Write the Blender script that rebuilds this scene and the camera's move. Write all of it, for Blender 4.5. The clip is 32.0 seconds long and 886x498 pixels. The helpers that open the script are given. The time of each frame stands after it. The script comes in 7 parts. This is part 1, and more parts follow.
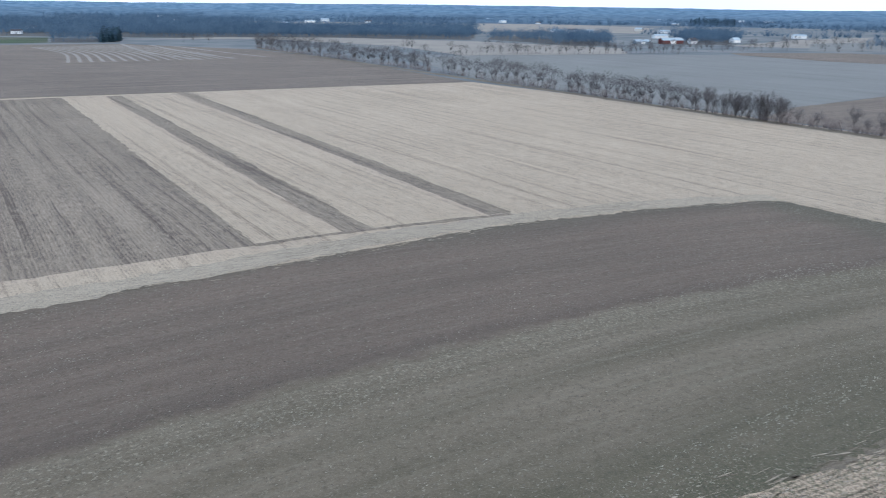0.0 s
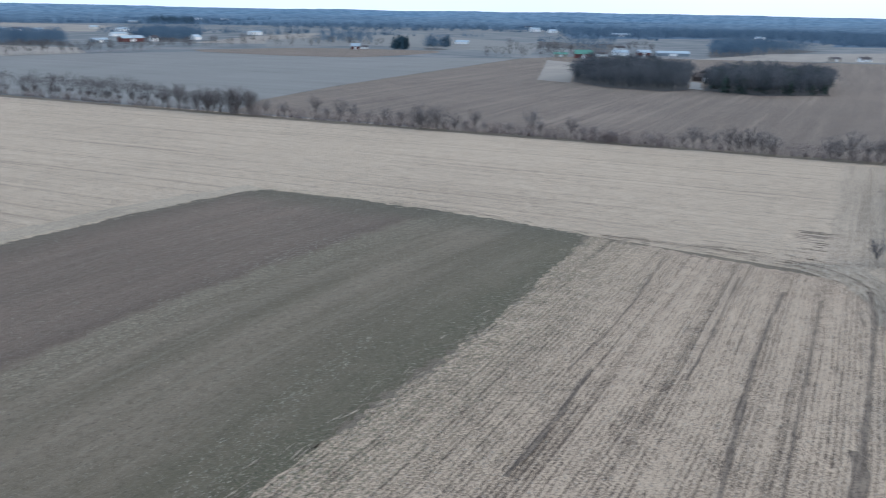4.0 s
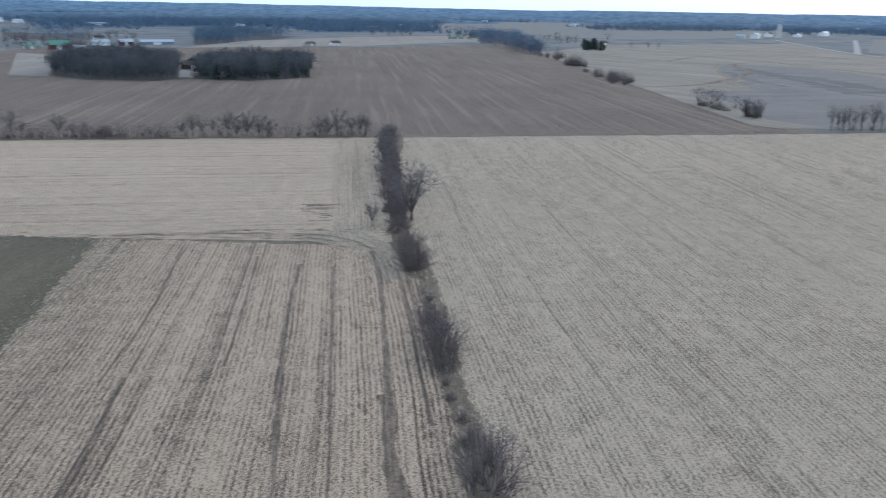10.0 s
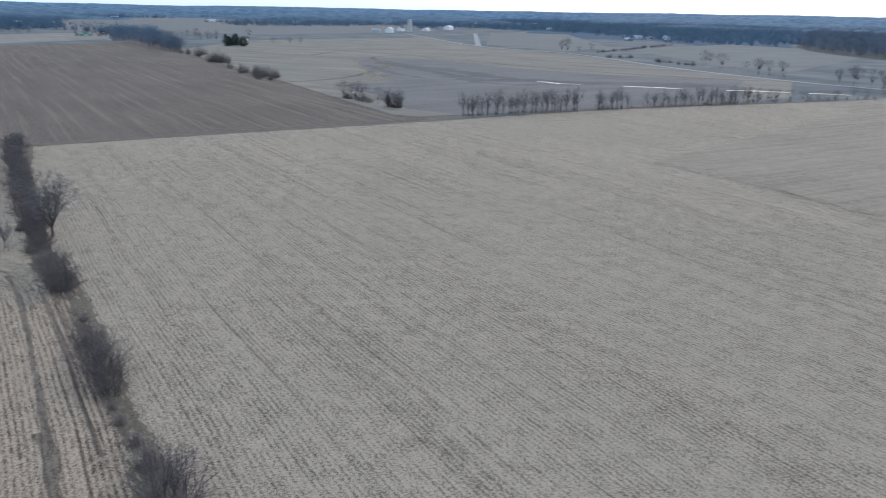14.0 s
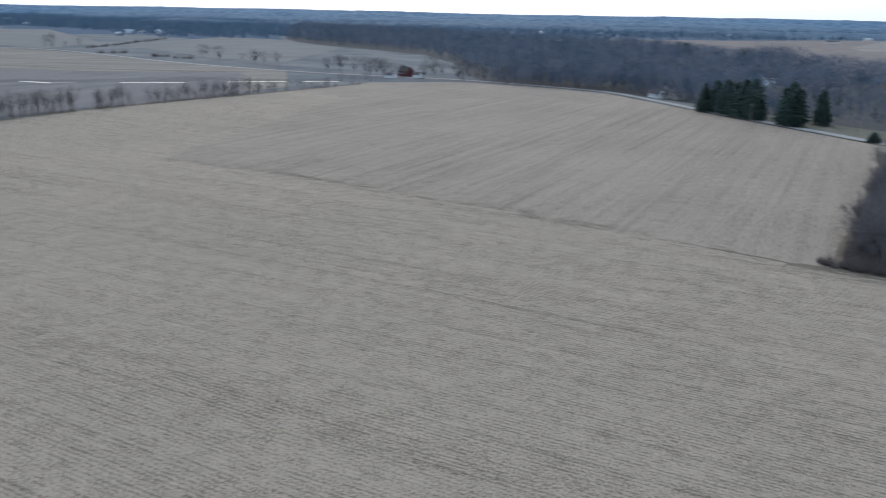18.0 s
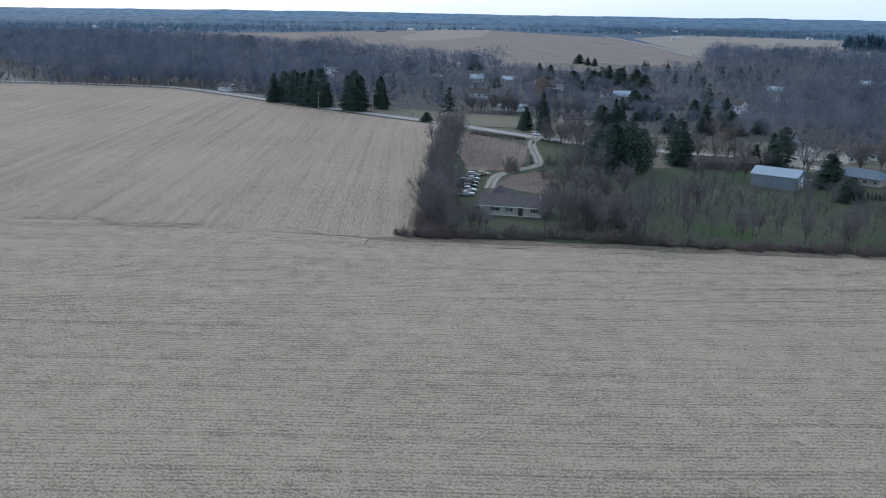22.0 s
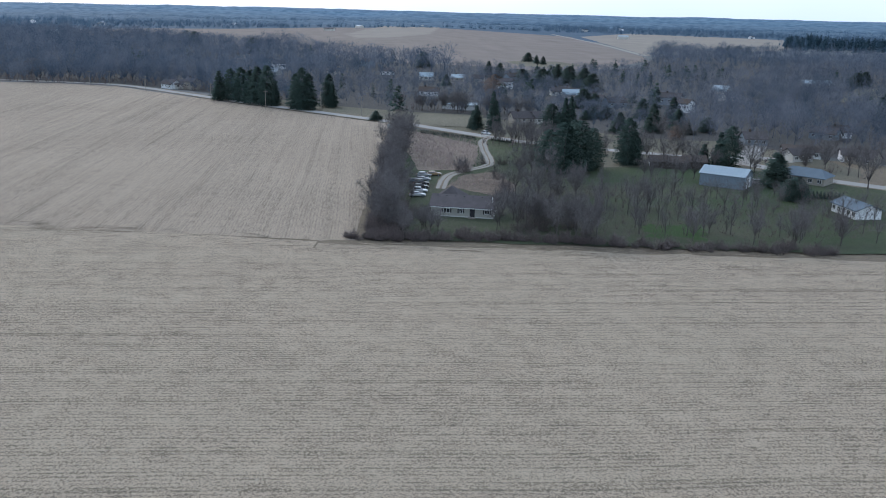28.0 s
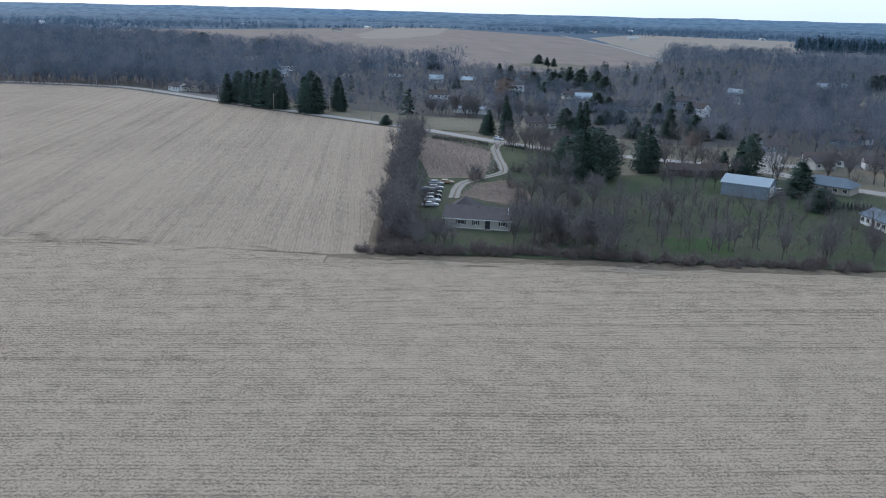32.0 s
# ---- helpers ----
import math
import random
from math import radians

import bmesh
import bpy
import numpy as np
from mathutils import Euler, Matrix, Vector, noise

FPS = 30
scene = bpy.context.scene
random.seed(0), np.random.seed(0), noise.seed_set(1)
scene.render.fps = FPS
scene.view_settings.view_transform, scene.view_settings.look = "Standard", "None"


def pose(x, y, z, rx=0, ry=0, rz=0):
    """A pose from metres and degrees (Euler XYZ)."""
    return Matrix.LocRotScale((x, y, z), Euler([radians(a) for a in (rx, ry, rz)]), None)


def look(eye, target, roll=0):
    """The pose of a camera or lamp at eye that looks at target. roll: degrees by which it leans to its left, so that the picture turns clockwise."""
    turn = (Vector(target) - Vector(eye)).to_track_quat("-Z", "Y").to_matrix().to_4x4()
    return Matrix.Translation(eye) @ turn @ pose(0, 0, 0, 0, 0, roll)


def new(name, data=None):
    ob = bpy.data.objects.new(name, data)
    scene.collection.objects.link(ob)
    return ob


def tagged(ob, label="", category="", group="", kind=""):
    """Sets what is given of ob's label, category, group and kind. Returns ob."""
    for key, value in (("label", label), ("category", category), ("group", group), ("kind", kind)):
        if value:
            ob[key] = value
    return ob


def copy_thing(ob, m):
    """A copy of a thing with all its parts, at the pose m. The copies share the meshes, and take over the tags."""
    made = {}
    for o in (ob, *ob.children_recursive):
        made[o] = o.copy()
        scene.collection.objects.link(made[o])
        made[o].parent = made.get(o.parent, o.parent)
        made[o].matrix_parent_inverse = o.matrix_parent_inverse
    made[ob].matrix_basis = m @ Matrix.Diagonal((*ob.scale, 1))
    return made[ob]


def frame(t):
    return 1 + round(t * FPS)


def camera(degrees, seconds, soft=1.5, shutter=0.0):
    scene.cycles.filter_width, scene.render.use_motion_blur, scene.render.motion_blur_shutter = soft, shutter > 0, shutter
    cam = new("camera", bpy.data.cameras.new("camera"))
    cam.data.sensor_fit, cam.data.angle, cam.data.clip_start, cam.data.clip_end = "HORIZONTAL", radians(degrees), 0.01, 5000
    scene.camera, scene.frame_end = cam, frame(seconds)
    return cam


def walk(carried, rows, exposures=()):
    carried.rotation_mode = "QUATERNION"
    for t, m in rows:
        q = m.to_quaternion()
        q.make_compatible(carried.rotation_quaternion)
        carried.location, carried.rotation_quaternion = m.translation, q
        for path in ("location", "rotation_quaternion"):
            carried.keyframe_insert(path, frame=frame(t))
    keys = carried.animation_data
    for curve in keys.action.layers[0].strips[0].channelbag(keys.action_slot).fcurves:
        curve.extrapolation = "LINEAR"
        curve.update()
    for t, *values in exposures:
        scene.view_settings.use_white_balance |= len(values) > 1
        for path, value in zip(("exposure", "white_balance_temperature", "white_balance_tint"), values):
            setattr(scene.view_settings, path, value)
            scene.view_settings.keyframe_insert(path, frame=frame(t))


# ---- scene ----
cam = camera(55.11, 32.0, soft=1.0, shutter=0.8)
PATH = [
    (0.0, pose(-0.00, -0.00, 48.73, 73.975, -0.645, -0.138)),
    (0.5, pose(0.05, 0.06, 48.77, 74.048, -0.706, -2.624)),
    (1.0, pose(0.14, 0.10, 48.79, 74.121, -0.763, -7.306)),
    (1.5, pose(0.22, 0.20, 48.78, 74.174, -0.880, -11.975)),
    (2.0, pose(0.30, 0.39, 48.72, 74.194, -0.954, -16.620)),
    (2.5, pose(0.37, 0.72, 48.64, 74.230, -0.986, -21.153)),
    (3.0, pose(0.50, 1.00, 48.55, 74.275, -1.002, -25.694)),
    (3.5, pose(0.60, 1.20, 48.49, 74.295, -1.007, -30.261)),
    (5.5, pose(0.87, 1.57, 48.17, 74.351, -0.984, -45.702)),
    (6.0, pose(0.86, 1.57, 48.14, 74.344, -0.996, -49.828)),
    (6.5, pose(0.81, 1.56, 48.17, 74.337, -0.983, -53.966)),
    (7.0, pose(0.83, 1.57, 48.19, 74.306, -0.968, -57.853)),
    (7.5, pose(0.90, 1.57, 48.18, 74.245, -0.930, -59.648)),
    (8.0, pose(0.97, 1.56, 48.16, 74.199, -0.923, -60.095)),
    (8.5, pose(1.01, 1.59, 48.16, 74.152, -0.873, -60.584)),
    (9.0, pose(1.02, 1.62, 48.17, 74.116, -0.917, -61.619)),
    (9.5, pose(1.02, 1.66, 48.18, 74.113, -0.906, -64.424)),
    (10.0, pose(1.11, 1.72, 48.19, 74.115, -0.930, -67.341)),
    (10.5, pose(1.18, 1.73, 48.16, 74.118, -0.917, -70.300)),
    (11.0, pose(1.22, 1.73, 48.17, 74.121, -0.939, -73.143)),
    (11.5, pose(1.25, 1.73, 48.23, 74.135, -0.989, -76.060)),
    (12.0, pose(1.26, 1.66, 48.28, 74.153, -0.995, -79.373)),
    (12.5, pose(1.25, 1.55, 48.33, 74.189, -1.030, -82.711)),
    (13.0, pose(1.19, 1.42, 48.35, 74.198, -1.025, -85.293)),
    (13.5, pose(1.19, 1.41, 48.43, 74.212, -1.042, -87.963)),
    (15.5, pose(1.13, 1.58, 48.24, 74.250, -1.199, -99.493)),
    (16.0, pose(1.10, 1.56, 48.22, 74.277, -1.198, -103.973)),
    (16.5, pose(1.07, 1.52, 48.23, 74.313, -1.128, -108.858)),
    (17.0, pose(1.06, 1.46, 48.25, 74.356, -1.133, -113.616)),
    (17.5, pose(1.08, 1.46, 48.26, 74.398, -1.141, -118.274)),
    (18.0, pose(1.12, 1.47, 48.25, 74.438, -1.131, -122.773)),
    (18.5, pose(1.13, 1.49, 48.20, 74.517, -0.989, -127.534)),
    (19.0, pose(1.09, 1.47, 48.15, 74.565, -0.983, -132.348)),
    (19.5, pose(1.03, 1.41, 48.13, 74.609, -0.951, -137.141)),
    (20.0, pose(0.99, 1.31, 48.10, 74.628, -0.931, -141.601)),
    (20.5, pose(0.97, 1.21, 48.09, 74.624, -0.952, -146.052)),
    (21.0, pose(0.99, 1.11, 48.08, 74.602, -0.869, -149.631)),
    (21.5, pose(1.04, 1.08, 48.05, 74.559, -0.899, -150.968)),
    (22.0, pose(1.05, 1.07, 48.01, 74.499, -0.893, -150.830)),
    (22.5, pose(1.04, 1.09, 48.00, 74.443, -0.883, -151.446)),
    (23.0, pose(1.03, 1.11, 48.04, 74.404, -0.915, -151.183)),
    (23.5, pose(0.99, 1.15, 48.08, 74.364, -0.948, -150.883)),
    (24.0, pose(0.98, 1.15, 48.10, 74.323, -0.944, -150.587)),
    (24.5, pose(1.04, 1.02, 48.10, 74.278, -0.979, -150.261)),
    (26.5, pose(1.67, -0.28, 48.25, 74.334, -1.046, -149.058)),
    (27.0, pose(1.98, -0.72, 48.28, 74.372, -1.192, -150.774)),
    (27.5, pose(2.37, -1.20, 48.29, 74.412, -1.253, -153.833)),
    (28.0, pose(2.76, -1.71, 48.29, 74.385, -1.301, -154.177)),
    (28.5, pose(3.18, -2.29, 48.31, 74.361, -1.264, -154.074)),
    (29.0, pose(3.69, -2.97, 48.38, 74.386, -1.327, -153.887)),
    (29.5, pose(4.27, -3.77, 48.45, 74.392, -1.321, -153.804)),
    (30.0, pose(4.90, -4.65, 48.53, 74.411, -1.377, -153.836)),
    (30.5, pose(5.57, -5.54, 48.68, 74.402, -1.429, -153.856)),
    (31.0, pose(6.25, -6.40, 48.84, 74.396, -1.394, -153.655)),
    (31.5, pose(6.94, -7.26, 48.98, 74.411, -1.425, -153.742)),
    (32.0, pose(7.64, -8.13, 49.10, 74.401, -1.384, -153.647)),
]
EXPOSURES = [(0.0, 0.35, 6290, 10), (3.0, 0.24, 6290, 10), (6.0, 0.1, 6290, 10), (9.0, 0.03, 6290, 10), (12.0, 0.02, 6290, 10), (13.0, -0.03, 6290, 10), (17.0, -0.17, 6290, 10), (19.0, -0.19, 6290, 10), (21.0, -0.19, 6290, 10), (22.0, -0.15, 6290, 10), (23.0, -0.05, 6340, 10), (32.0, -0.02, 6370, 10)]

walk(cam, PATH, EXPOSURES)

# ---- sky and light: a bright, hazy overcast late-winter afternoon ----
world = bpy.data.worlds.new("overcast_sky")
scene.world = world
world.use_nodes = True
wn = world.node_tree
wn.nodes.clear()
sky = wn.nodes.new("ShaderNodeTexSky")
sky.sky_type, sky.sun_disc = "NISHITA", False
sky.sun_elevation, sky.sun_rotation = radians(30), radians(118)
sky.dust_density, sky.air_density, sky.ozone_density = 3.0, 1.2, 1.0
sky_bg = wn.nodes.new("ShaderNodeBackground")
sky_bg.inputs["Strength"].default_value = 0.06
wn.links.new(sky.outputs[0], sky_bg.inputs["Color"])
cloud_noise = wn.nodes.new("ShaderNodeTexNoise")
cloud_noise.inputs["Scale"].default_value = 3.0
cloud_noise.inputs["Detail"].default_value = 4.0
cloud_ramp = wn.nodes.new("ShaderNodeValToRGB")
cloud_ramp.color_ramp.elements[0].position, cloud_ramp.color_ramp.elements[0].color = 0.3, (0.729, 0.935, 1.25, 1)
cloud_ramp.color_ramp.elements[1].position, cloud_ramp.color_ramp.elements[1].color = 0.7, (0.824, 1.0, 1.238, 1)
wn.links.new(cloud_noise.outputs[0], cloud_ramp.inputs[0])
cloud_bg = wn.nodes.new("ShaderNodeBackground")
cloud_bg.inputs["Strength"].default_value = 0.95
wn.links.new(cloud_ramp.outputs[0], cloud_bg.inputs["Color"])
both = wn.nodes.new("ShaderNodeAddShader")
world_out = wn.nodes.new("ShaderNodeOutputWorld")
wn.links.new(sky_bg.outputs[0], both.inputs[0])
wn.links.new(cloud_bg.outputs[0], both.inputs[1])
wn.links.new(both.outputs[0], world_out.inputs[0])

sun = new("sun", bpy.data.lights.new("sun", "SUN"))
sun.data.energy, sun.data.angle, sun.data.color = 0.6, radians(14), (1.0, 0.96, 0.9)
sun.matrix_world = look((250, -140, 170), (0, 0, 0))

# ---- directions of the field grid ----
U = Vector((0.515, -0.857, 0))      # along the fence line between the farms
V = Vector((0.875, 0.484, 0))       # across it, along the rows
ANG_U, ANG_V = math.atan2(U.y, U.x), math.atan2(V.y, V.x)


# ---- materials ----
def nodes_of(name, rough=0.9):
    m = bpy.data.materials.new(name)
    m.use_nodes = True
    nt = m.node_tree
    b = nt.nodes["Principled BSDF"]
    b.inputs["Roughness"].default_value = rough
    b.inputs["Specular IOR Level"].default_value = 0.2
    return m, nt, b


def math_node(nt, op, a, b=None, c=None):
    n = nt.nodes.new("ShaderNodeMath")
    n.operation = op
    for i, v in enumerate((a, b, c)):
        if v is None:
            continue
        if isinstance(v, (int, float)):
            n.inputs[i].default_value = v
        else:
            nt.links.new(v, n.inputs[i])
    return n.outputs[0]


def noise_node(nt, vec, scale, detail=3.0, rough=0.55):
    n = nt.nodes.new("ShaderNodeTexNoise")
    n.inputs["Scale"].default_value = scale
    n.inputs["Detail"].default_value = detail
    n.inputs["Roughness"].default_value = rough
    if vec is not None:
        nt.links.new(vec, n.inputs["Vector"])
    return n.outputs[0]


def mix_node(nt, fac, a, b):
    n = nt.nodes.new("ShaderNodeMix")
    n.data_type = "RGBA"
    for sock, v in ((n.inputs[0], fac), (n.inputs[6], a), (n.inputs[7], b)):
        if isinstance(v, (int, float)):
            sock.default_value = v
        elif isinstance(v, tuple):
            sock.default_value = (*v, 1)
        else:
            nt.links.new(v, sock)
    return n.outputs[2]


def field_mat(name, straw, soil, third, angle, spacing=0.76, row=0.25, streak=0.5, fine=0.35, patch=0.5, speck=0.5, bias=0.5, tint=0.3, swath=9.0, lines=0.0, gap=2.2):
    """Cultivated ground: rows, machine passes, patches and litter, all in metres."""
    m, nt, b = nodes_of(name, 0.95)
    tc = nt.nodes.new("ShaderNodeTexCoord").outputs["Object"]
    mp = nt.nodes.new("ShaderNodeMapping")
    mp.vector_type = "TEXTURE"
    mp.inputs["Rotation"].default_value = (0, 0, angle)
    nt.links.new(tc, mp.inputs["Vector"])
    rot = mp.outputs[0]
    sep = nt.nodes.new("ShaderNodeSeparateXYZ")
    nt.links.new(rot, sep.inputs[0])
    along, across = sep.outputs[0], sep.outputs[1]
    wob = noise_node(nt, rot, 0.014, 2)
    across_w = math_node(nt, "MULTIPLY_ADD", wob, 2.6, across)

    def stretched(ka, kb, detail, seed):
        cv = nt.nodes.new("ShaderNodeCombineXYZ")
        nt.links.new(math_node(nt, "MULTIPLY", along, ka), cv.inputs[0])
        nt.links.new(math_node(nt, "MULTIPLY", across_w, kb), cv.inputs[1])
        cv.inputs[2].default_value = seed
        return noise_node(nt, cv.outputs[0], 1.0, detail)

    # each row has its own depth of bare soil, which comes and goes along it in dashes
    ragged = noise_node(nt, tc, 2.6, 3, 0.7)
    lane = math_node(nt, "DIVIDE", math_node(nt, "MULTIPLY_ADD", ragged, 0.42, across_w), spacing)
    row_no = math_node(nt, "FLOOR", lane)
    tri = math_node(nt, "ABSOLUTE", math_node(nt, "MULTIPLY_ADD", math_node(nt, "FRACT", lane), 2.0, -1.0))
    gap_shape = nt.nodes.new("ShaderNodeMapRange")
    gap_shape.interpolation_type = "SMOOTHSTEP"
    gap_shape.inputs[1].default_value, gap_shape.inputs[2].default_value, gap_shape.inputs[3].default_value, gap_shape.inputs[4].default_value = 0.1, 0.75, 1.0, 0.0
    nt.links.new(tri, gap_shape.inputs[0])

    def by_row(ka, kb, seed, lo, hi, least=0.0):
        cv = nt.nodes.new("ShaderNodeCombineXYZ")
        nt.links.new(math_node(nt, "MULTIPLY", along, ka), cv.inputs[0])
        nt.links.new(math_node(nt, "MULTIPLY", row_no, kb), cv.inputs[1])
        cv.inputs[2].default_value = seed
        r = nt.nodes.new("ShaderNodeMapRange")
        r.inputs[1].default_value, r.inputs[2].default_value, r.inputs[3].default_value = lo, hi, least
        nt.links.new(noise_node(nt, cv.outputs[0], 1.0, 2), r.inputs[0])
        return r.outputs[0]

    depth = math_node(nt, "MULTIPLY", by_row(0.02, 4.37, 5.0, 0.42, 0.72, 0.3), by_row(0.9, 2.71, 9.0, 0.22, 0.6))
    rows = math_node(nt, "MULTIPLY_ADD", math_node(nt, "MULTIPLY", depth, gap_shape.outputs[0]), -2.1, 0.36)
    s1 = stretched(0.006, 1.0 / swath, 3, 3.0)
    s2 = stretched(0.28, 1.5, 4, 11.0)
    p = noise_node(nt, tc, 0.018, 4)
    sp = noise_node(nt, tc, 2.8, 5, 0.75)
    sp2 = noise_node(nt, tc, 0.22, 4, 0.6)
    sp3 = noise_node(nt, tc, 9.5, 3, 0.75)
    f = math_node(nt, "MULTIPLY_ADD", rows, row * 0.5, bias)
    for tex, k in ((s1, streak), (s2, fine), (p, patch), (sp, speck * 1.2), (sp2, speck * 0.25), (sp3, speck * 1.3)):
        f = math_node(nt, "MULTIPLY_ADD", math_node(nt, "SUBTRACT", tex, 0.5), k * 2.0, f)
    if lines:
        thin = nt.nodes.new("ShaderNodeMapRange")
        thin.inputs[1].default_value, thin.inputs[2].default_value = 0.57, 0.66
        nt.links.new(stretched(0.006, 1.0 / gap, 1, 47.0), thin.inputs[0])
        f = math_node(nt, "MULTIPLY_ADD", thin.outputs[0], -lines, f)
    clampn = nt.nodes.new("ShaderNodeClamp")
    nt.links.new(f, clampn.inputs[0])
    base = mix_node(nt, clampn.outputs[0], soil, straw)
    big = noise_node(nt, tc, 0.008, 3)
    gm = nt.nodes.new("ShaderNodeMapRange")
    gm.inputs[1].default_value, gm.inputs[2].default_value = 0.42, 0.68
    gm.inputs[4].default_value = tint
    nt.links.new(math_node(nt, "MULTIPLY_ADD", sp2, 0.25, math_node(nt, "MULTIPLY_ADD", s1, 0.3, math_node(nt, "MULTIPLY", big, 0.5))), gm.inputs[0])
    nt.links.new(mix_node(nt, gm.outputs[0], base, third), b.inputs["Base Color"])
    bump = nt.nodes.new("ShaderNodeBump")
    bump.inputs["Distance"].default_value = 0.12
    bump.inputs["Strength"].default_value = 0.5
    nt.links.new(f, bump.inputs["Height"])
    nt.links.new(bump.outputs[0], b.inputs["Normal"])
    return m


def rough_mat(name, c1, c2, scale=1.0, rough=0.9, vary=0.25, metal=0.0, spec=0.2, grain=12.0):
    """A worn everyday surface: two tones in blotches, fine grain, and a different tone for each object."""
    m, nt, b = nodes_of(name, rough)
    b.inputs["Specular IOR Level"].default_value = spec
    b.inputs["Metallic"].default_value = metal
    tc = nt.nodes.new("ShaderNodeTexCoord").outputs["Object"]
    info = nt.nodes.new("ShaderNodeObjectInfo").outputs["Random"]
    n1, n2 = noise_node(nt, tc, scale, 4), noise_node(nt, tc, scale * grain, 3)
    f = math_node(nt, "MULTIPLY_ADD", math_node(nt, "SUBTRACT", n2, 0.5), 0.8, n1)
    f = math_node(nt, "MULTIPLY_ADD", math_node(nt, "SUBTRACT", info, 0.5), vary * 2, f)
    cl = nt.nodes.new("ShaderNodeClamp")
    nt.links.new(f, cl.inputs[0])
    nt.links.new(mix_node(nt, cl.outputs[0], c1, c2), b.inputs["Base Color"])
    bump = nt.nodes.new("ShaderNodeBump")
    bump.inputs["Distance"].default_value = 0.02
    bump.inputs["Strength"].default_value = 0.3
    nt.links.new(n2, bump.inputs["Height"])
    nt.links.new(bump.outputs[0], b.inputs["Normal"])
    return m


def island_mat(name, c1, c2, rough=0.9, size=0.02, grain=0.08, tree=0.0):
    """For joined masses: a little tone for each piece, one for about each tree, and slow drifts over the whole."""
    m, nt, b = nodes_of(name, rough)
    b.inputs["Specular IOR Level"].default_value = 0.1
    rnd = nt.nodes.new("ShaderNodeNewGeometry").outputs["Random Per Island"]
    tc = nt.nodes.new("ShaderNodeTexCoord").outputs["Object"]
    drift = noise_node(nt, tc, size, 5)
    f = math_node(nt, "MULTIPLY_ADD", rnd, grain, math_node(nt, "MULTIPLY_ADD", drift, 1.6, -0.3 - grain * 0.55))
    if tree:
        flat = nt.nodes.new("ShaderNodeMapping")
        flat.inputs["Scale"].default_value = (1, 1, 0.15)
        nt.links.new(tc, flat.inputs["Vector"])
        f = math_node(nt, "MULTIPLY_ADD", math_node(nt, "SUBTRACT", noise_node(nt, flat.outputs[0], tree, 2), 0.5), 4.2, f)
    cl = nt.nodes.new("ShaderNodeClamp")
    nt.links.new(f, cl.inputs[0])
    col = mix_node(nt, cl.outputs[0], c1, c2)
    nt.links.new(col, b.inputs["Base Color"])
    if tree and grain:
        # thin twigs let light round them
        tl, mx = nt.nodes.new("ShaderNodeBsdfTranslucent"), nt.nodes.new("ShaderNodeMixShader")
        mx.inputs[0].default_value = 0.45
        nt.links.new(col, tl.inputs["Color"])
        nt.links.new(b.outputs[0], mx.inputs[1])
        nt.links.new(tl.outputs[0], mx.inputs[2])
        nt.links.new(mx.outputs[0], nt.nodes["Material Output"].inputs["Surface"])
    return m


M_STUBBLE_C = field_mat("corn_stubble", (0.45, 0.358, 0.264), (0.15, 0.117, 0.086), (0.3, 0.238, 0.172), ANG_U, row=0.6, streak=0.3, fine=0.55, patch=0.2, speck=1.3, bias=0.66, tint=0.33, swath=3.6, lines=0.3, gap=2.6)
M_STUBBLE_B = field_mat("rowed_stubble", (0.49, 0.378, 0.274), (0.068, 0.05, 0.037), (0.215, 0.163, 0.117), ANG_V, row=1.0, streak=0.5, fine=0.5, patch=0.22, speck=1.6, bias=0.58, tint=0.3, swath=3.4, lines=0.3, gap=2.3)
M_HEADLAND = field_mat("headland_stubble", (0.40, 0.322, 0.24), (0.12, 0.095, 0.07), (0.24, 0.19, 0.14), ANG_V, row=0.75, streak=0.3, fine=0.5, patch=0.3, speck=1.1, bias=0.66, tint=0.3, swath=3.0, lines=0.25, gap=2.0)
M_STUBBLE_I = field_mat("weathered_stubble", (0.445, 0.361, 0.275), (0.09, 0.073, 0.055), (0.275, 0.242, 0.178), ANG_V, row=0.85, streak=0.18, fine=0.5, patch=0.16, speck=1.8, bias=0.63, tint=0.33, lines=0.2, gap=1.9)
M_STUBBLE_J = field_mat("hill_stubble", (0.365, 0.299, 0.232), (0.122, 0.1, 0.079), (0.265, 0.21, 0.158), ANG_U, row=0.4, streak=0.42, fine=0.6, patch=0.28, speck=1.1, bias=0.62, tint=0.33, swath=3.2, lines=0.16, gap=3.0)
M_STRIP = field_mat("turned_strip", (0.316, 0.254, 0.193), (0.071, 0.054, 0.043), (0.140, 0.112, 0.082), ANG_U, row=0.6, streak=0.5, fine=0.7, patch=0.3, speck=1.0, bias=0.5, tint=0.4, swath=5.0, lines=0.3, gap=2.0)
M_BROWN = field_mat("bean_ground", (0.196, 0.154, 0.124), (0.084, 0.066, 0.053), (0.124, 0.1, 0.08), ANG_V, row=0.2, streak=0.5, fine=0.85, patch=0.35, speck=1.2, bias=0.44, tint=0.4, swath=8.0, lines=-0.42, gap=3.4)
M_GREYFIELD = field_mat("grey_fallow", (0.188, 0.183, 0.172), (0.11, 0.106, 0.1), (0.146, 0.152, 0.138), ANG_U, row=0.0, streak=0.45, fine=0.3, patch=0.4, speck=0.3, bias=0.5, tint=0.4, swath=14.0)
M_FARTAN = field_mat("distant_stubble", (0.265, 0.232, 0.195), (0.145, 0.13, 0.115), (0.185, 0.168, 0.145), ANG_V, row=0.0, streak=0.5, fine=0.1, patch=0.6, speck=0.1, bias=0.55, tint=0.4, swath=16.0)
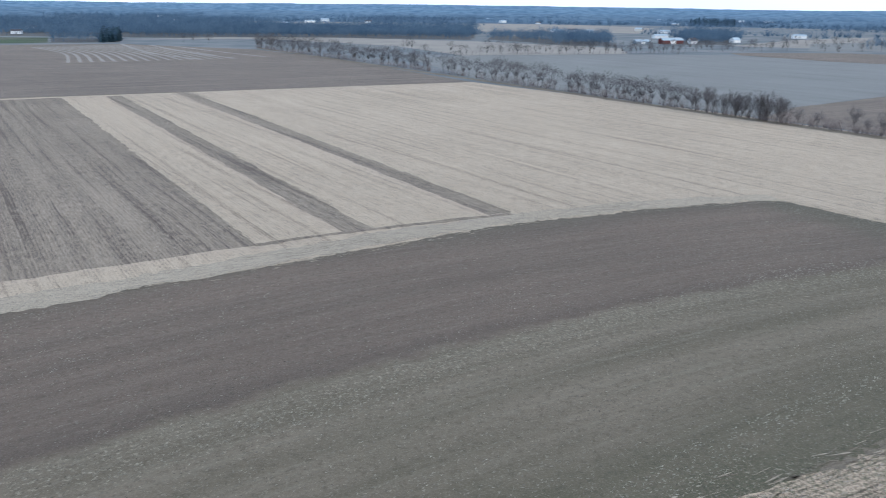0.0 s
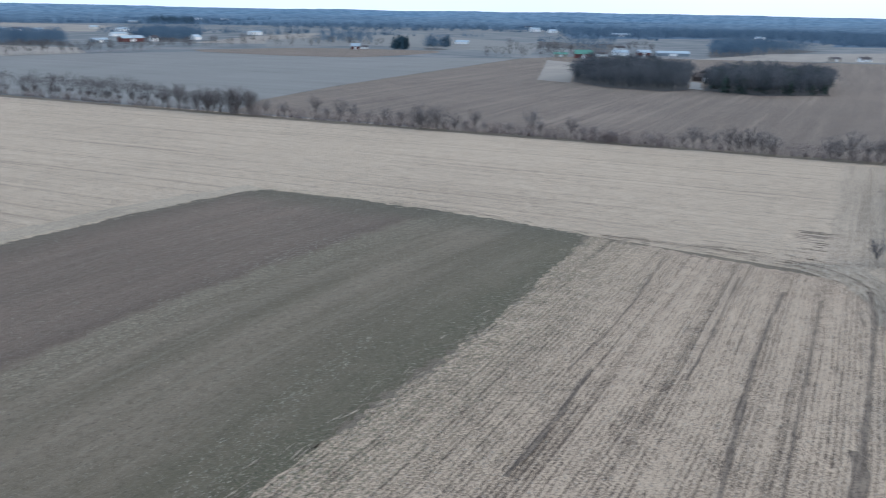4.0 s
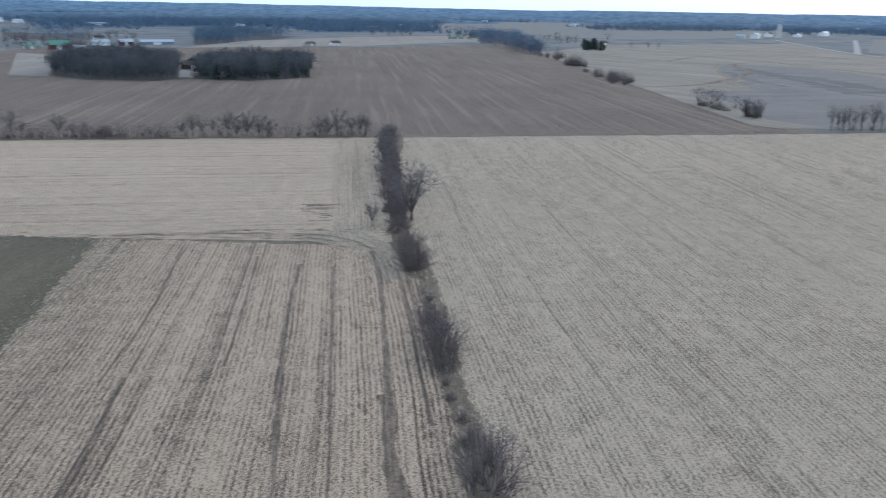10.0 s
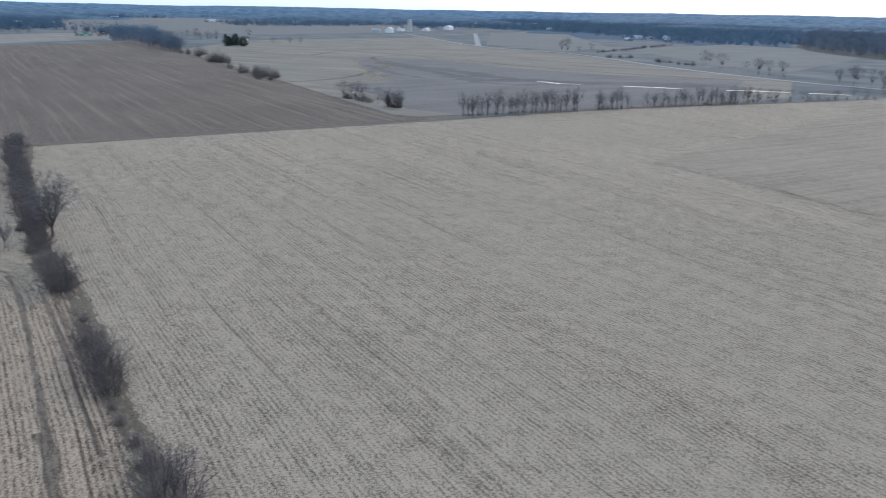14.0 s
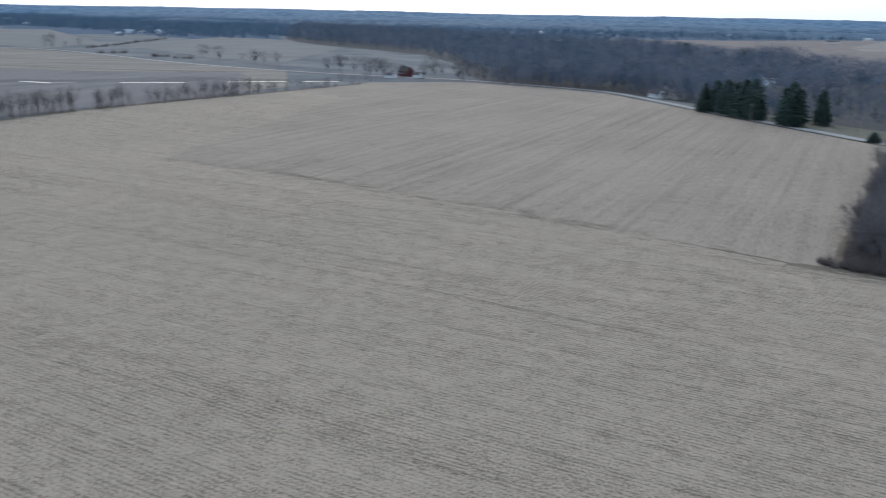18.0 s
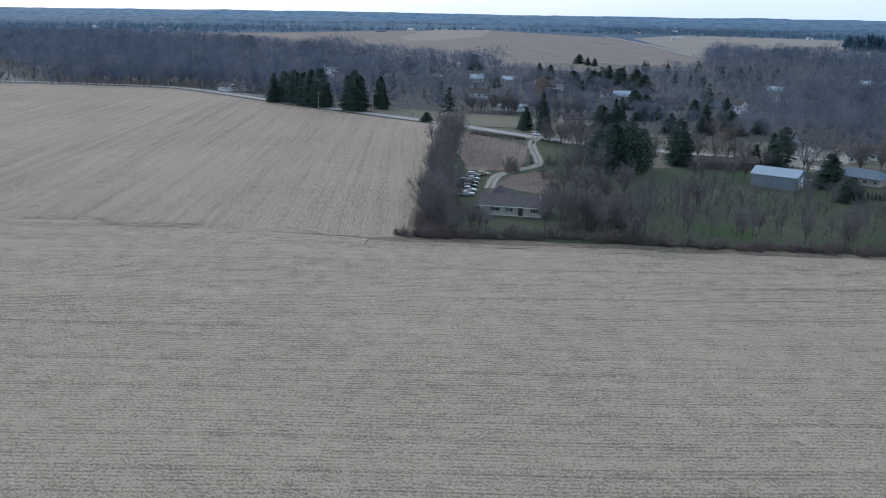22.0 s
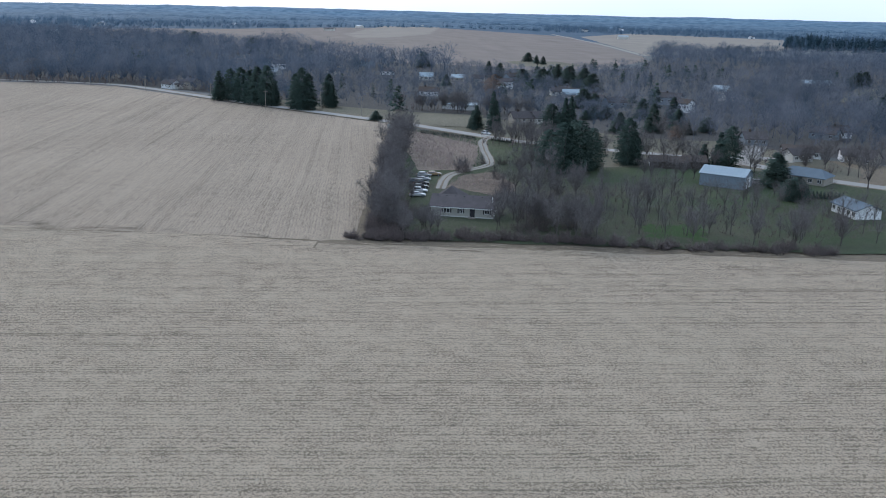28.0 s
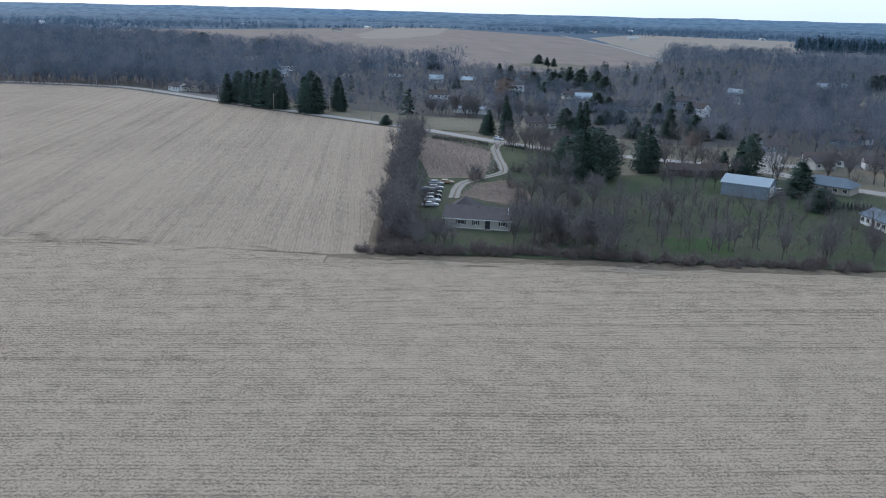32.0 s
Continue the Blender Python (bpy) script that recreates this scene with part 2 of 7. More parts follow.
M_CONTOUR = field_mat("contour_strips", (0.257, 0.225, 0.180), (0.123, 0.110, 0.094), (0.177, 0.161, 0.133), ANG_V + 0.5, row=0.0, streak=0.9, fine=0.3, patch=0.5, speck=0.3, bias=0.52, tint=0.4, swath=14.0)
M_LOW = field_mat("damp_grey_soil", (0.188, 0.172, 0.162), (0.1, 0.091, 0.088), (0.136, 0.125, 0.118), ANG_U + 0.15, row=0.0, streak=0.55, fine=0.3, patch=0.5, speck=0.6, bias=0.6, tint=0.35, swath=12.0)
M_WET = field_mat("wet_black_soil", (0.15, 0.139, 0.132), (0.085, 0.08, 0.078), (0.115, 0.108, 0.103), ANG_U + 0.2, row=0.0, streak=0.6, fine=0.3, patch=0.7, speck=0.5, bias=0.45, tint=0.4, swath=10.0)
M_LAWN = field_mat("spring_grass", (0.098, 0.092, 0.066), (0.03, 0.037, 0.024), (0.036, 0.068, 0.026), ANG_V, row=0.0, streak=0.25, fine=0.3, patch=1.3, speck=1.2, bias=0.45, tint=0.9)
M_DRYWEED = rough_mat("dry_weed_stalks", (0.2, 0.158, 0.148), (0.36, 0.29, 0.262), 0.6)
M_ROUGH = field_mat("scrubby_ground", (0.31, 0.249, 0.202), (0.09, 0.073, 0.06), (0.18, 0.141, 0.115), ANG_V, row=0.0, streak=0.2, fine=0.7, patch=1.0, speck=1.8, bias=0.56, tint=0.6)
M_FRESH = field_mat("fresh_grass", (0.051, 0.090, 0.032), (0.025, 0.045, 0.017), (0.038, 0.085, 0.021), ANG_V, row=0.0, streak=0.2, fine=0.2, patch=0.9, speck=0.8, bias=0.5, tint=0.6)
M_MEADOW = field_mat("winter_meadow", (0.185, 0.165, 0.128), (0.075, 0.07, 0.053), (0.105, 0.105, 0.067), ANG_V, row=0.0, streak=0.3, fine=0.3, patch=0.9, speck=0.9, bias=0.52, tint=0.5)
M_VERGE = field_mat("dry_grass", (0.226, 0.185, 0.138), (0.089, 0.070, 0.053), (0.126, 0.105, 0.072), ANG_V, row=0.0, streak=0.3, fine=0.5, patch=0.5, speck=1.0, bias=0.48, tint=0.5)
M_LITTER = field_mat("leaf_litter", (0.1, 0.092, 0.085), (0.045, 0.046, 0.048), (0.075, 0.072, 0.062), ANG_V, row=0.0, streak=0.2, fine=0.4, patch=0.6, speck=0.9, bias=0.42, tint=0.4)
M_TAWNY = field_mat("tawny_field", (0.205, 0.168, 0.148), (0.118, 0.1, 0.09), (0.16, 0.135, 0.118), ANG_U, row=0.0, streak=0.6, fine=0.2, patch=0.6, speck=0.2, bias=0.52, tint=0.4, swath=22.0)
# the blue-grey tones put far haze into the ground's colour
M_LAND_HAZE = field_mat("hazed_open_country", (0.185, 0.178, 0.168), (0.062, 0.074, 0.086), (0.085, 0.102, 0.106), ANG_V, row=0.0, streak=0.6, fine=0.1, patch=1.1, speck=0.1, bias=0.5, tint=0.6, swath=70.0)
M_TRACK = field_mat("bare_wheel_track", (0.24, 0.188, 0.142), (0.066, 0.051, 0.04), (0.125, 0.098, 0.072), ANG_V, row=0.9, streak=0.3, fine=0.9, patch=0.5, speck=1.4, bias=0.5, tint=0.4)
M_TERRACE = field_mat("terrace_grass", (0.286, 0.243, 0.185), (0.102, 0.087, 0.067), (0.184, 0.158, 0.114), ANG_V, row=0.0, streak=0.4, fine=0.8, patch=0.8, speck=1.2, bias=0.52, tint=0.4)
M_STRAW = field_mat("straw_litter", (0.375, 0.311, 0.235), (0.140, 0.115, 0.087), (0.263, 0.216, 0.160), ANG_V, row=0.0, streak=0.3, fine=0.7, patch=0.4, speck=1.2, bias=0.64, tint=0.3)


def cover_mat():
    """Tilled soil with a thin green cover on one side of a curving line, weedy edges and trash along the seam."""
    m = field_mat("tilled_with_cover", (0.158, 0.12, 0.091), (0.062, 0.046, 0.036), (0.094, 0.075, 0.055), ANG_V, row=0.1, streak=0.25, fine=0.5, patch=0.3, speck=0.8, bias=0.47, tint=0.3, swath=7.0)
    nt = m.node_tree
    b = nt.nodes["Principled BSDF"]
    soil_c = b.inputs["Base Color"].links[0].from_socket
    sep = next(n for n in nt.nodes if n.type == "SEPXYZ")
    along, across = sep.outputs[0], sep.outputs[1]
    tc = nt.nodes.new("ShaderNodeTexCoord").outputs["Object"]
    wide, mid, small = noise_node(nt, tc, 0.02, 4), noise_node(nt, tc, 0.14, 4), noise_node(nt, tc, 2.2, 5, 0.75)

    def span(x, a, b_, c=0.0, d=1.0):
        r = nt.nodes.new("ShaderNodeMapRange")
        r.inputs[1].default_value, r.inputs[2].default_value, r.inputs[3].default_value, r.inputs[4].default_value = a, b_, c, d
        nt.links.new(x, r.inputs[0])
        return r.outputs[0]

    def band(x, a, b_, c, d):
        return math_node(nt, "MULTIPLY", span(x, a, b_), span(x, c, d, 1.0, 0.0))

    # q: metres from the seam between bare soil and cover, which bends as the machine went round
    bow = math_node(nt, "MULTIPLY", math_node(nt, "MULTIPLY_ADD", along, 0.00105, -0.19), along)
    q0 = math_node(nt, "ADD", math_node(nt, "ADD", bow, across), -94.0)
    q = math_node(nt, "MULTIPLY_ADD", math_node(nt, "SUBTRACT", mid, 0.5), 7.0, q0)

    def drawn(ka, kb, detail, seed):
        cv = nt.nodes.new("ShaderNodeCombineXYZ")
        nt.links.new(math_node(nt, "MULTIPLY", along, ka), cv.inputs[0])
        nt.links.new(math_node(nt, "MULTIPLY", q0, kb), cv.inputs[1])
        cv.inputs[2].default_value = seed
        return noise_node(nt, cv.outputs[0], 1.0, detail, 0.6)

    broad, fine_s = drawn(0.008, 0.11, 4, 2.0), drawn(0.03, 0.9, 4, 7.0)
    # bare side: long soft bands of redder, drier and damper soil
    soil2 = mix_node(nt, span(broad, 0.35, 0.65), (0.086, 0.064, 0.05), (0.142, 0.1, 0.077))
    soil_c = mix_node(nt, 0.6, soil_c, soil2)
    soil_c = mix_node(nt, math_node(nt, "MULTIPLY", span(fine_s, 0.45, 0.7), 0.3), soil_c, (0.17, 0.137, 0.104))
    # cover side: thin olive growth over tan thatch, thicker in streaks
    grass = mix_node(nt, span(small, 0.3, 0.7), (0.042, 0.039, 0.023), (0.11, 0.094, 0.061))
    thatch = mix_node(nt, span(broad, 0.38, 0.62), (0.104, 0.085, 0.059), (0.17, 0.134, 0.098))
    thatch = mix_node(nt, math_node(nt, "MULTIPLY", span(fine_s, 0.5, 0.72), 0.45), thatch, (0.205, 0.175, 0.13))
    thick = math_node(nt, "MULTIPLY_ADD", span(wide, 0.35, 0.65), 0.4, span(math_node(nt, "MULTIPLY_ADD", mid, 22.0, across), 62.0, 84.0, 0.5, 0.06))
    cover_c = mix_node(nt, thick, thatch, grass)
    lush = math_node(nt, "MULTIPLY", span(math_node(nt, "MULTIPLY_ADD", mid, 12.0, across), 56.0, 74.0, 0.85, 0.0), span(small, 0.4, 0.6))
    cover_c = mix_node(nt, lush, cover_c, (0.038, 0.045, 0.022))
    col = mix_node(nt, span(q, -1.5, 1.5, 1.0, 0.0), soil_c, cover_c)
    # a darker, turned line just beyond the seam
    col = mix_node(nt, math_node(nt, "MULTIPLY", band(q, 0.0, 1.5, 2.0, 6.0), 0.45), col, (0.062, 0.047, 0.038))
    # weedy dark margins on the far end and along the outer side
    end = span(math_node(nt, "MULTIPLY_ADD", mid, 14.0, along), 176.0, 190.0)
    rim = math_node(nt, "MULTIPLY", math_node(nt, "MULTIPLY_ADD", along, 0.00105, -0.205), along)
    side = span(math_node(nt, "MULTIPLY_ADD", mid, 9.0, math_node(nt, "ADD", rim, across)), 146.0, 152.5)
    weedy = math_node(nt, "MAXIMUM", end, math_node(nt, "MULTIPLY", side, 0.75))
    weed_c = mix_node(nt, span(small, 0.35, 0.65), (0.03, 0.031, 0.02), (0.115, 0.102, 0.073))
    col = mix_node(nt, math_node(nt, "MULTIPLY", weedy, 0.8), col, weed_c)
    # pale trash: heavy along the seam, the end and the stubble side, thin elsewhere
    trash_n = noise_node(nt, tc, 1.5, 5, 0.8)
    heavy = math_node(nt, "MAXIMUM", band(q, -16.0, -4.0, -2.0, 0.0), math_node(nt, "MAXIMUM", span(math_node(nt, "MULTIPLY_ADD", mid, 9.0, along), 181.0, 189.0), span(math_node(nt, "MULTIPLY_ADD", mid, 16.0, across), 60.0, 67.0, 1.0, 0.0)))
    limit = math_node(nt, "MULTIPLY_ADD", heavy, -0.055, 0.595)
    limit = math_node(nt, "MULTIPLY_ADD", span(q, -2.0, 2.0), 0.05, limit)
    bits = math_node(nt, "MULTIPLY", math_node(nt, "SUBTRACT", trash_n, limit), 11.0)
    cl = nt.nodes.new("ShaderNodeClamp")
    nt.links.new(bits, cl.inputs[0])
    col = mix_node(nt, math_node(nt, "MULTIPLY", cl.outputs[0], 0.8), col, (0.3, 0.262, 0.2))
    # clods, tufts and the small shadows of growth, all put in as colour
    clump = math_node(nt, "MULTIPLY", span(noise_node(nt, tc, 0.8, 5, 0.75), 0.5, 0.66), 0.5)
    col = mix_node(nt, clump, col, (0.045, 0.04, 0.027))
    dry = math_node(nt, "MULTIPLY", span(noise_node(nt, tc, 3.4, 4, 0.75), 0.5, 0.7), 0.45)
    col = mix_node(nt, dry, col, (0.225, 0.188, 0.138))
    nt.links.new(col, b.inputs["Base Color"])
    return m


def weedy_edge(m, a0, a1):
    """Green weeds in the gaps of the stubble, next to the cover."""
    nt = m.node_tree
    b = nt.nodes["Principled BSDF"]
    old = b.inputs["Base Color"].links[0].from_socket
    sep = next(n for n in nt.nodes if n.type == "SEPXYZ")
    tc = nt.nodes.new("ShaderNodeTexCoord").outputs["Object"]
    r = nt.nodes.new("ShaderNodeMapRange")
    r.inputs[1].default_value, r.inputs[2].default_value = a0, a1
    nt.links.new(math_node(nt, "MULTIPLY_ADD", noise_node(nt, tc, 0.1, 4), 16.0, sep.outputs[1]), r.inputs[0])
    w = nt.nodes.new("ShaderNodeMapRange")
    w.inputs[1].default_value, w.inputs[2].default_value = 0.45, 0.6
    nt.links.new(noise_node(nt, tc, 1.3, 4, 0.7), w.inputs[0])
    f = math_node(nt, "MULTIPLY", math_node(nt, "MULTIPLY", r.outputs[0], w.outputs[0]), 0.8)
    nt.links.new(mix_node(nt, f, old, (0.072, 0.078, 0.045)), b.inputs["Base Color"])


weedy_edge(M_STUBBLE_B, 38.0, 62.0)
M_COVER = cover_mat()
M_BARK = rough_mat("grey_bark", (0.06, 0.054, 0.052), (0.125, 0.112, 0.106), 1.5)
M_TWIG = rough_mat("bare_twigs", (0.085, 0.078, 0.08), (0.18, 0.166, 0.166), 0.6)
M_SHRUB = rough_mat("reddish_brush", (0.095, 0.076, 0.074), (0.19, 0.154, 0.147), 0.6)
M_NEEDLE = rough_mat("conifer_needles", (0.026, 0.047, 0.04), (0.062, 0.094, 0.077), 0.8)
# needles turned blue: haze coloured into the far evergreens
M_FARNEEDLE_HAZE = island_mat("hazed_needles", (0.022, 0.05, 0.07), (0.042, 0.078, 0.102))
# twig colours shifted to blue, standing in for haze over the woods
M_WOODS_HAZE = island_mat("hazed_bare_woodland", (0.055, 0.084, 0.122), (0.152, 0.172, 0.212), tree=0.07)
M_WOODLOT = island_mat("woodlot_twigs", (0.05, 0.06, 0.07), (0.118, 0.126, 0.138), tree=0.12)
# town twigs carry a blue haze tint in their colour too
M_TOWNWOOD_HAZE = island_mat("hazed_town_twigs", (0.06, 0.084, 0.114), (0.17, 0.18, 0.214), tree=0.09)
# far trees bluer still: distance haze put into their base colour
M_FARWOODS_HAZE = island_mat("hazed_woodland", (0.062, 0.108, 0.16), (0.112, 0.165, 0.222), tree=0.03, grain=0.04)
# far litter tinted with haze blue and darkened to match shaded crowns
M_FARFLOOR_HAZE = island_mat("hazed_leaf_litter", (0.034, 0.066, 0.104), (0.062, 0.102, 0.146))
# one step paler and bluer per ridge: haze painted by distance
M_HILLS_HAZE = [island_mat("hazed_hills", a, b, 0.9, 0.006, 0.0, 0.03) for a, b in (((0.046, 0.088, 0.132), (0.09, 0.142, 0.192)), ((0.052, 0.098, 0.148), (0.1, 0.158, 0.213)), ((0.058, 0.112, 0.17), (0.112, 0.178, 0.24)), ((0.064, 0.124, 0.19), (0.12, 0.192, 0.262)))]
M_FARTWIG = rough_mat("far_bare_twigs", (0.055, 0.052, 0.054), (0.135, 0.124, 0.124), 0.6)


# ---- mesh helpers ----
def mesh_np(name, verts, faces, mat):
    """A mesh from numpy arrays; faces of one size."""
    me = bpy.data.meshes.new(name)
    verts = np.asarray(verts, np.float32)
    faces = np.asarray(faces, np.int32)
    n, k = faces.shape
    me.vertices.add(len(verts))
    me.vertices.foreach_set("co", verts.ravel())
    me.loops.add(n * k)
    me.loops.foreach_set("vertex_index", faces.ravel())
    me.polygons.add(n)
    me.polygons.foreach_set("loop_start", np.arange(0, n * k, k, dtype=np.int32))
    me.polygons.foreach_set("loop_total", np.full(n, k, dtype=np.int32))
    me.update(calc_edges=True)
    me.materials.append(mat)
    return me


def part(name, bm, material, parent, label=""):
    """Links a bmesh as one mesh object under a thing or a part."""
    me = bpy.data.meshes.new(name)
    bm.to_mesh(me)
    bm.free()
    me.materials.append(material)
    ob = new(name, me)
    ob.parent = parent
    return tagged(ob, label)


def densify(pts, step, amp, seed):
    """The outline of a patch of ground, with the small wander that a plough leaves."""
    out = []
    for i, a in enumerate(pts):
        b = pts[(i + 1) % len(pts)]
        d = math.dist(a, b)
        k = max(1, min(220, int(d / (step * 0.5))))
        nx, ny = -(b[1] - a[1]) / max(d, 1e-6), (b[0] - a[0]) / max(d, 1e-6)
        for j in range(k):
            f = j / k
            x, y = a[0] + (b[0] - a[0]) * f, a[1] + (b[1] - a[1]) * f
            w = noise.noise((x * 0.07, y * 0.07, seed)) * amp * 0.45 + noise.noise((x * 0.6, y * 0.6, seed + 5)) * amp * 0.55
            w *= min(1.0, min(f, 1 - f) * d / 5.0)
            out.append((x + nx * w, y + ny * w))
    return out


LEVEL = [0]


def level(z):
    """Each sheet of ground lies a little above the one before."""
    LEVEL[0] += 1
    return 0.004 + LEVEL[0] * 0.0001 if z < 0.035 else 0.02 + LEVEL[0] * 0.0016


def patch(name, pts, mat, z, label, category="field", step=6.0, amp=1.0):
    """A piece of ground with a slightly wandering outline."""
    z = level(z)
    bm = bmesh.new()
    vs = [bm.verts.new((x, y, z)) for x, y in densify(pts, step, amp, z * 10)]
    face = bm.faces.new(vs)
    face.normal_update()
    if face.normal.z < 0:
        face.normal_flip()
    bmesh.ops.triangulate(bm, faces=[face])
    me = bpy.data.meshes.new(name)
    bm.to_mesh(me)
    bm.free()
    me.materials.append(mat)
    return tagged(new(name, me), label, category, kind="structure")


def at(o, u, v):
    return (o[0] + U.x * u + V.x * v, o[1] + U.y * u + V.y * v)


def inside(x, y, poly):
    c = False
    j = len(poly) - 1
    for i in range(len(poly)):
        (xi, yi), (xj, yj) = poly[i], poly[j]
        if (yi > y) != (yj > y) and x < (xj - xi) * (y - yi) / (yj - yi) + xi:
            c = not c
        j = i
    return c


# ---- ground and fields ----
def make_ground():
    bm = bmesh.new()
    rings = [0, 60, 150, 300, 600, 1000, 1600, 2400, 3400, 4600, 6500]
    rows = []
    for r in rings:
        rows.append([bm.verts.new((0, 0, 0))] if r == 0 else [bm.verts.new((r * math.cos(a * math.pi / 36), r * math.sin(a * math.pi / 36), 0)) for a in range(72)])
    for a in range(72):
        bm.faces.new((rows[0][0], rows[1][a], rows[1][(a + 1) % 72]))
        for k in range(1, len(rings) - 1):
            bm.faces.new((rows[k][a], rows[k + 1][a], rows[k + 1][(a + 1) % 72], rows[k][(a + 1) % 72]))
    me = bpy.data.meshes.new("ground")
    bm.to_mesh(me)
    bm.free()
    me.materials.append(M_LAND_HAZE)
    return tagged(new("ground", me), "open rolling farm country, dry winter grass tinted with blue-grey haze", "ground", kind="structure")


make_ground()
# rough grass under and between the near fields, and haze-tinted litter under the far woods
patch("field_margins", [(340 * math.sin(i * math.pi / 15) + 60, 340 * math.cos(i * math.pi / 15)) for i in range(30)], M_VERGE, 0.02, "rough dry grass between the fields", "grass", amp=0.5)
for nm, a0, a1, r0 in (("south", 96, 206, 1650), ("north", -44, 96, 2500)):
    arc = [radians(a0 + (a1 - a0) * i / 24) for i in range(25)]
    patch("far_woods_floor_" + nm, [(r0 * math.sin(a), r0 * math.cos(a)) for a in arc] + [(4000 * math.sin(a), 4000 * math.cos(a)) for a in arc[::-1]], M_FARFLOOR_HAZE, 0.025, "woodland floor of the far country, tinted with blue haze", "woodland", step=60, amp=40)

patch("field_tan", [(-330, 390), (-226, 441), (21, 572), (128, 427), (295, 148), (158, 78), (134, 134), (105, 197), (90, 220), (17, 191), (-40, 151), (-110, 108), (-400, 300)], M_STUBBLE_C, 0.04,
      "pale tan corn stubble field with fine machine rows")
patch("field_tilled", [(-110, 108), (-72, 132), (-40, 151), (-15, 169), (17, 191), (53, 208), (89, 220), (105, 197), (117, 176), (126, 156), (133, 136), (108, 118), (80, 102), (57, 91), (35, 79), (-20, 50), (-140, -10), (-220, 60)], M_COVER, 0.08,
      "dark brown tilled field with a thin green cover on one side", step=1.6, amp=3.2)
patch("field_rowed_stubble", [(134, 135), (152, 83), (143, 65.5), (121.5, 52.5), (95.5, 39.5), (73.5, 28.5), (0, -11), (-60, -42), (-140, -10), (-20, 50), (35, 79), (80, 102)], M_STUBBLE_B, 0.10,
      "pale corn stubble in straight rows with dark soil showing between", step=1.6, amp=2.6)
patch("strip_wide", [(-300, 385), (-222, 434), (-198, 449), (-38, 171), (-79, 145), (-130, 112)], M_STRIP, 0.12, "wide dark turned strip of stubble and soil", amp=1.5)
patch("strip_narrow_1", [(-178, 458), (-171, 461), (-15, 186), (-21, 182)], M_STRIP, 0.12, "narrow dark strip of turned soil across pale stubble", amp=1.2)
patch("strip_narrow_2", [(-149, 482), (-142, 486), (18, 203), (12, 200)], M_STRIP, 0.12, "narrow dark strip of turned soil across pale stubble", amp=1.2)
patch("field_east_brown", [(150, 396), (183, 441), (259, 502), (362, 572), (598, 728), (700, 745), (936, 512), (1150, 379), (900, 262), (741, 174), (577, 99), (480, 48), (406, 6), (383, 4), (297, 146)], M_BROWN, 0.05,
      "brown harvested bean field with faint lines")
patch("field_north_brown", [(-700, 180), (-330, 390), (-226, 441), (21, 572), (-98, 800), (-200, 950), (-380, 1042), (-500, 985), (-900, 700)], M_BROWN, 0.05, "dull brown harvested field beyond the stubble")
patch("field_grey", [(24, 598), (-32, 827), (133, 929), (307, 942), (424, 824), (598, 730), (362, 573), (259, 503), (183, 442), (152, 398)], M_GREYFIELD, 0.05, "grey fallow field with faint machine marks")
patch("field_stubble_south", [(295, 140), (383, 4), (440, -82), (497, -206), (455, -225), (283, -72), (240, -98), (194, -117), (138, -138), (95, -152), (46, -175), (1, -194), (-200, -285), (-300, -120), (-60, -42), (0, -12), (74, 26), (141, 61.5), (172, 81), (236, 114)], M_STUBBLE_I, 0.06,
      "broad weathered stubble field, straw grey with a green cast")
patch("field_hill_stubble", [(497, -206), (537, -284), (521, -349), (451, -381), (409, -388), (295, -357), (188, -331), (96, -153), (138, -138), (194, -117), (240, -98), (283, -72), (455, -225)], M_STUBBLE_J, 0.07,
      "tan stubble field over a low rise with rows running away")



def smooth_line(pts, step=4.0):
    out = []
    n = len(pts)
    for i in range(n - 1):
        p0, p1, p2, p3 = (Vector(pts[max(0, min(n - 1, i + k))]) for k in (-1, 0, 1, 2))
        k = max(2, min(120, int((p2 - p1).length / step)))
        for j in range(k):
            t = j / k
            out.append(0.5 * (2 * p1 + (p2 - p0) * t + (2 * p0 - 5 * p1 + 4 * p2 - p3) * t * t + (3 * p1 - p0 - 3 * p2 + p3) * t ** 3))
    out.append(Vector(pts[-1]))
    return out


def ribbon(name, pts, width, mat, z, label, category, wander=0.25, step=4.0):
    """A road, track or margin laid along a line."""
    z = level(z)
    line = smooth_line([(p[0], p[1]) for p in pts], step)
    vs, fs = [], []
    for i, p in enumerate(line):
        d = (line[min(i + 1, len(line) - 1)] - line[max(i - 1, 0)]).normalized()
        n = Vector((-d.y, d.x))
        for s in (-1, 1):
            w = width * 0.5 * max(0.2, 1 + wander * (noise.noise((p.x * 0.12, p.y * 0.12, s * 3.0 + z)) + 0.8 * noise.noise((p.x * 0.7, p.y * 0.7, s * 3.0 + z))) * 1.6)
            vs.append((p.x + n.x * w * s, p.y + n.y * w * s, z))
    for i in range(len(line) - 1):
        fs.append((2 * i + 1, 2 * i, 2 * i + 2, 2 * i + 3))
    return tagged(new(name, mesh_np(name, vs, fs, mat)), label, category, kind="structure")


M_ROAD = rough_mat("pale_asphalt", (0.23, 0.225, 0.215), (0.31, 0.30, 0.285), 0.05)
M_GRAVEL = rough_mat("pale_gravel", (0.18, 0.17, 0.155), (0.26, 0.248, 0.226), 0.3)

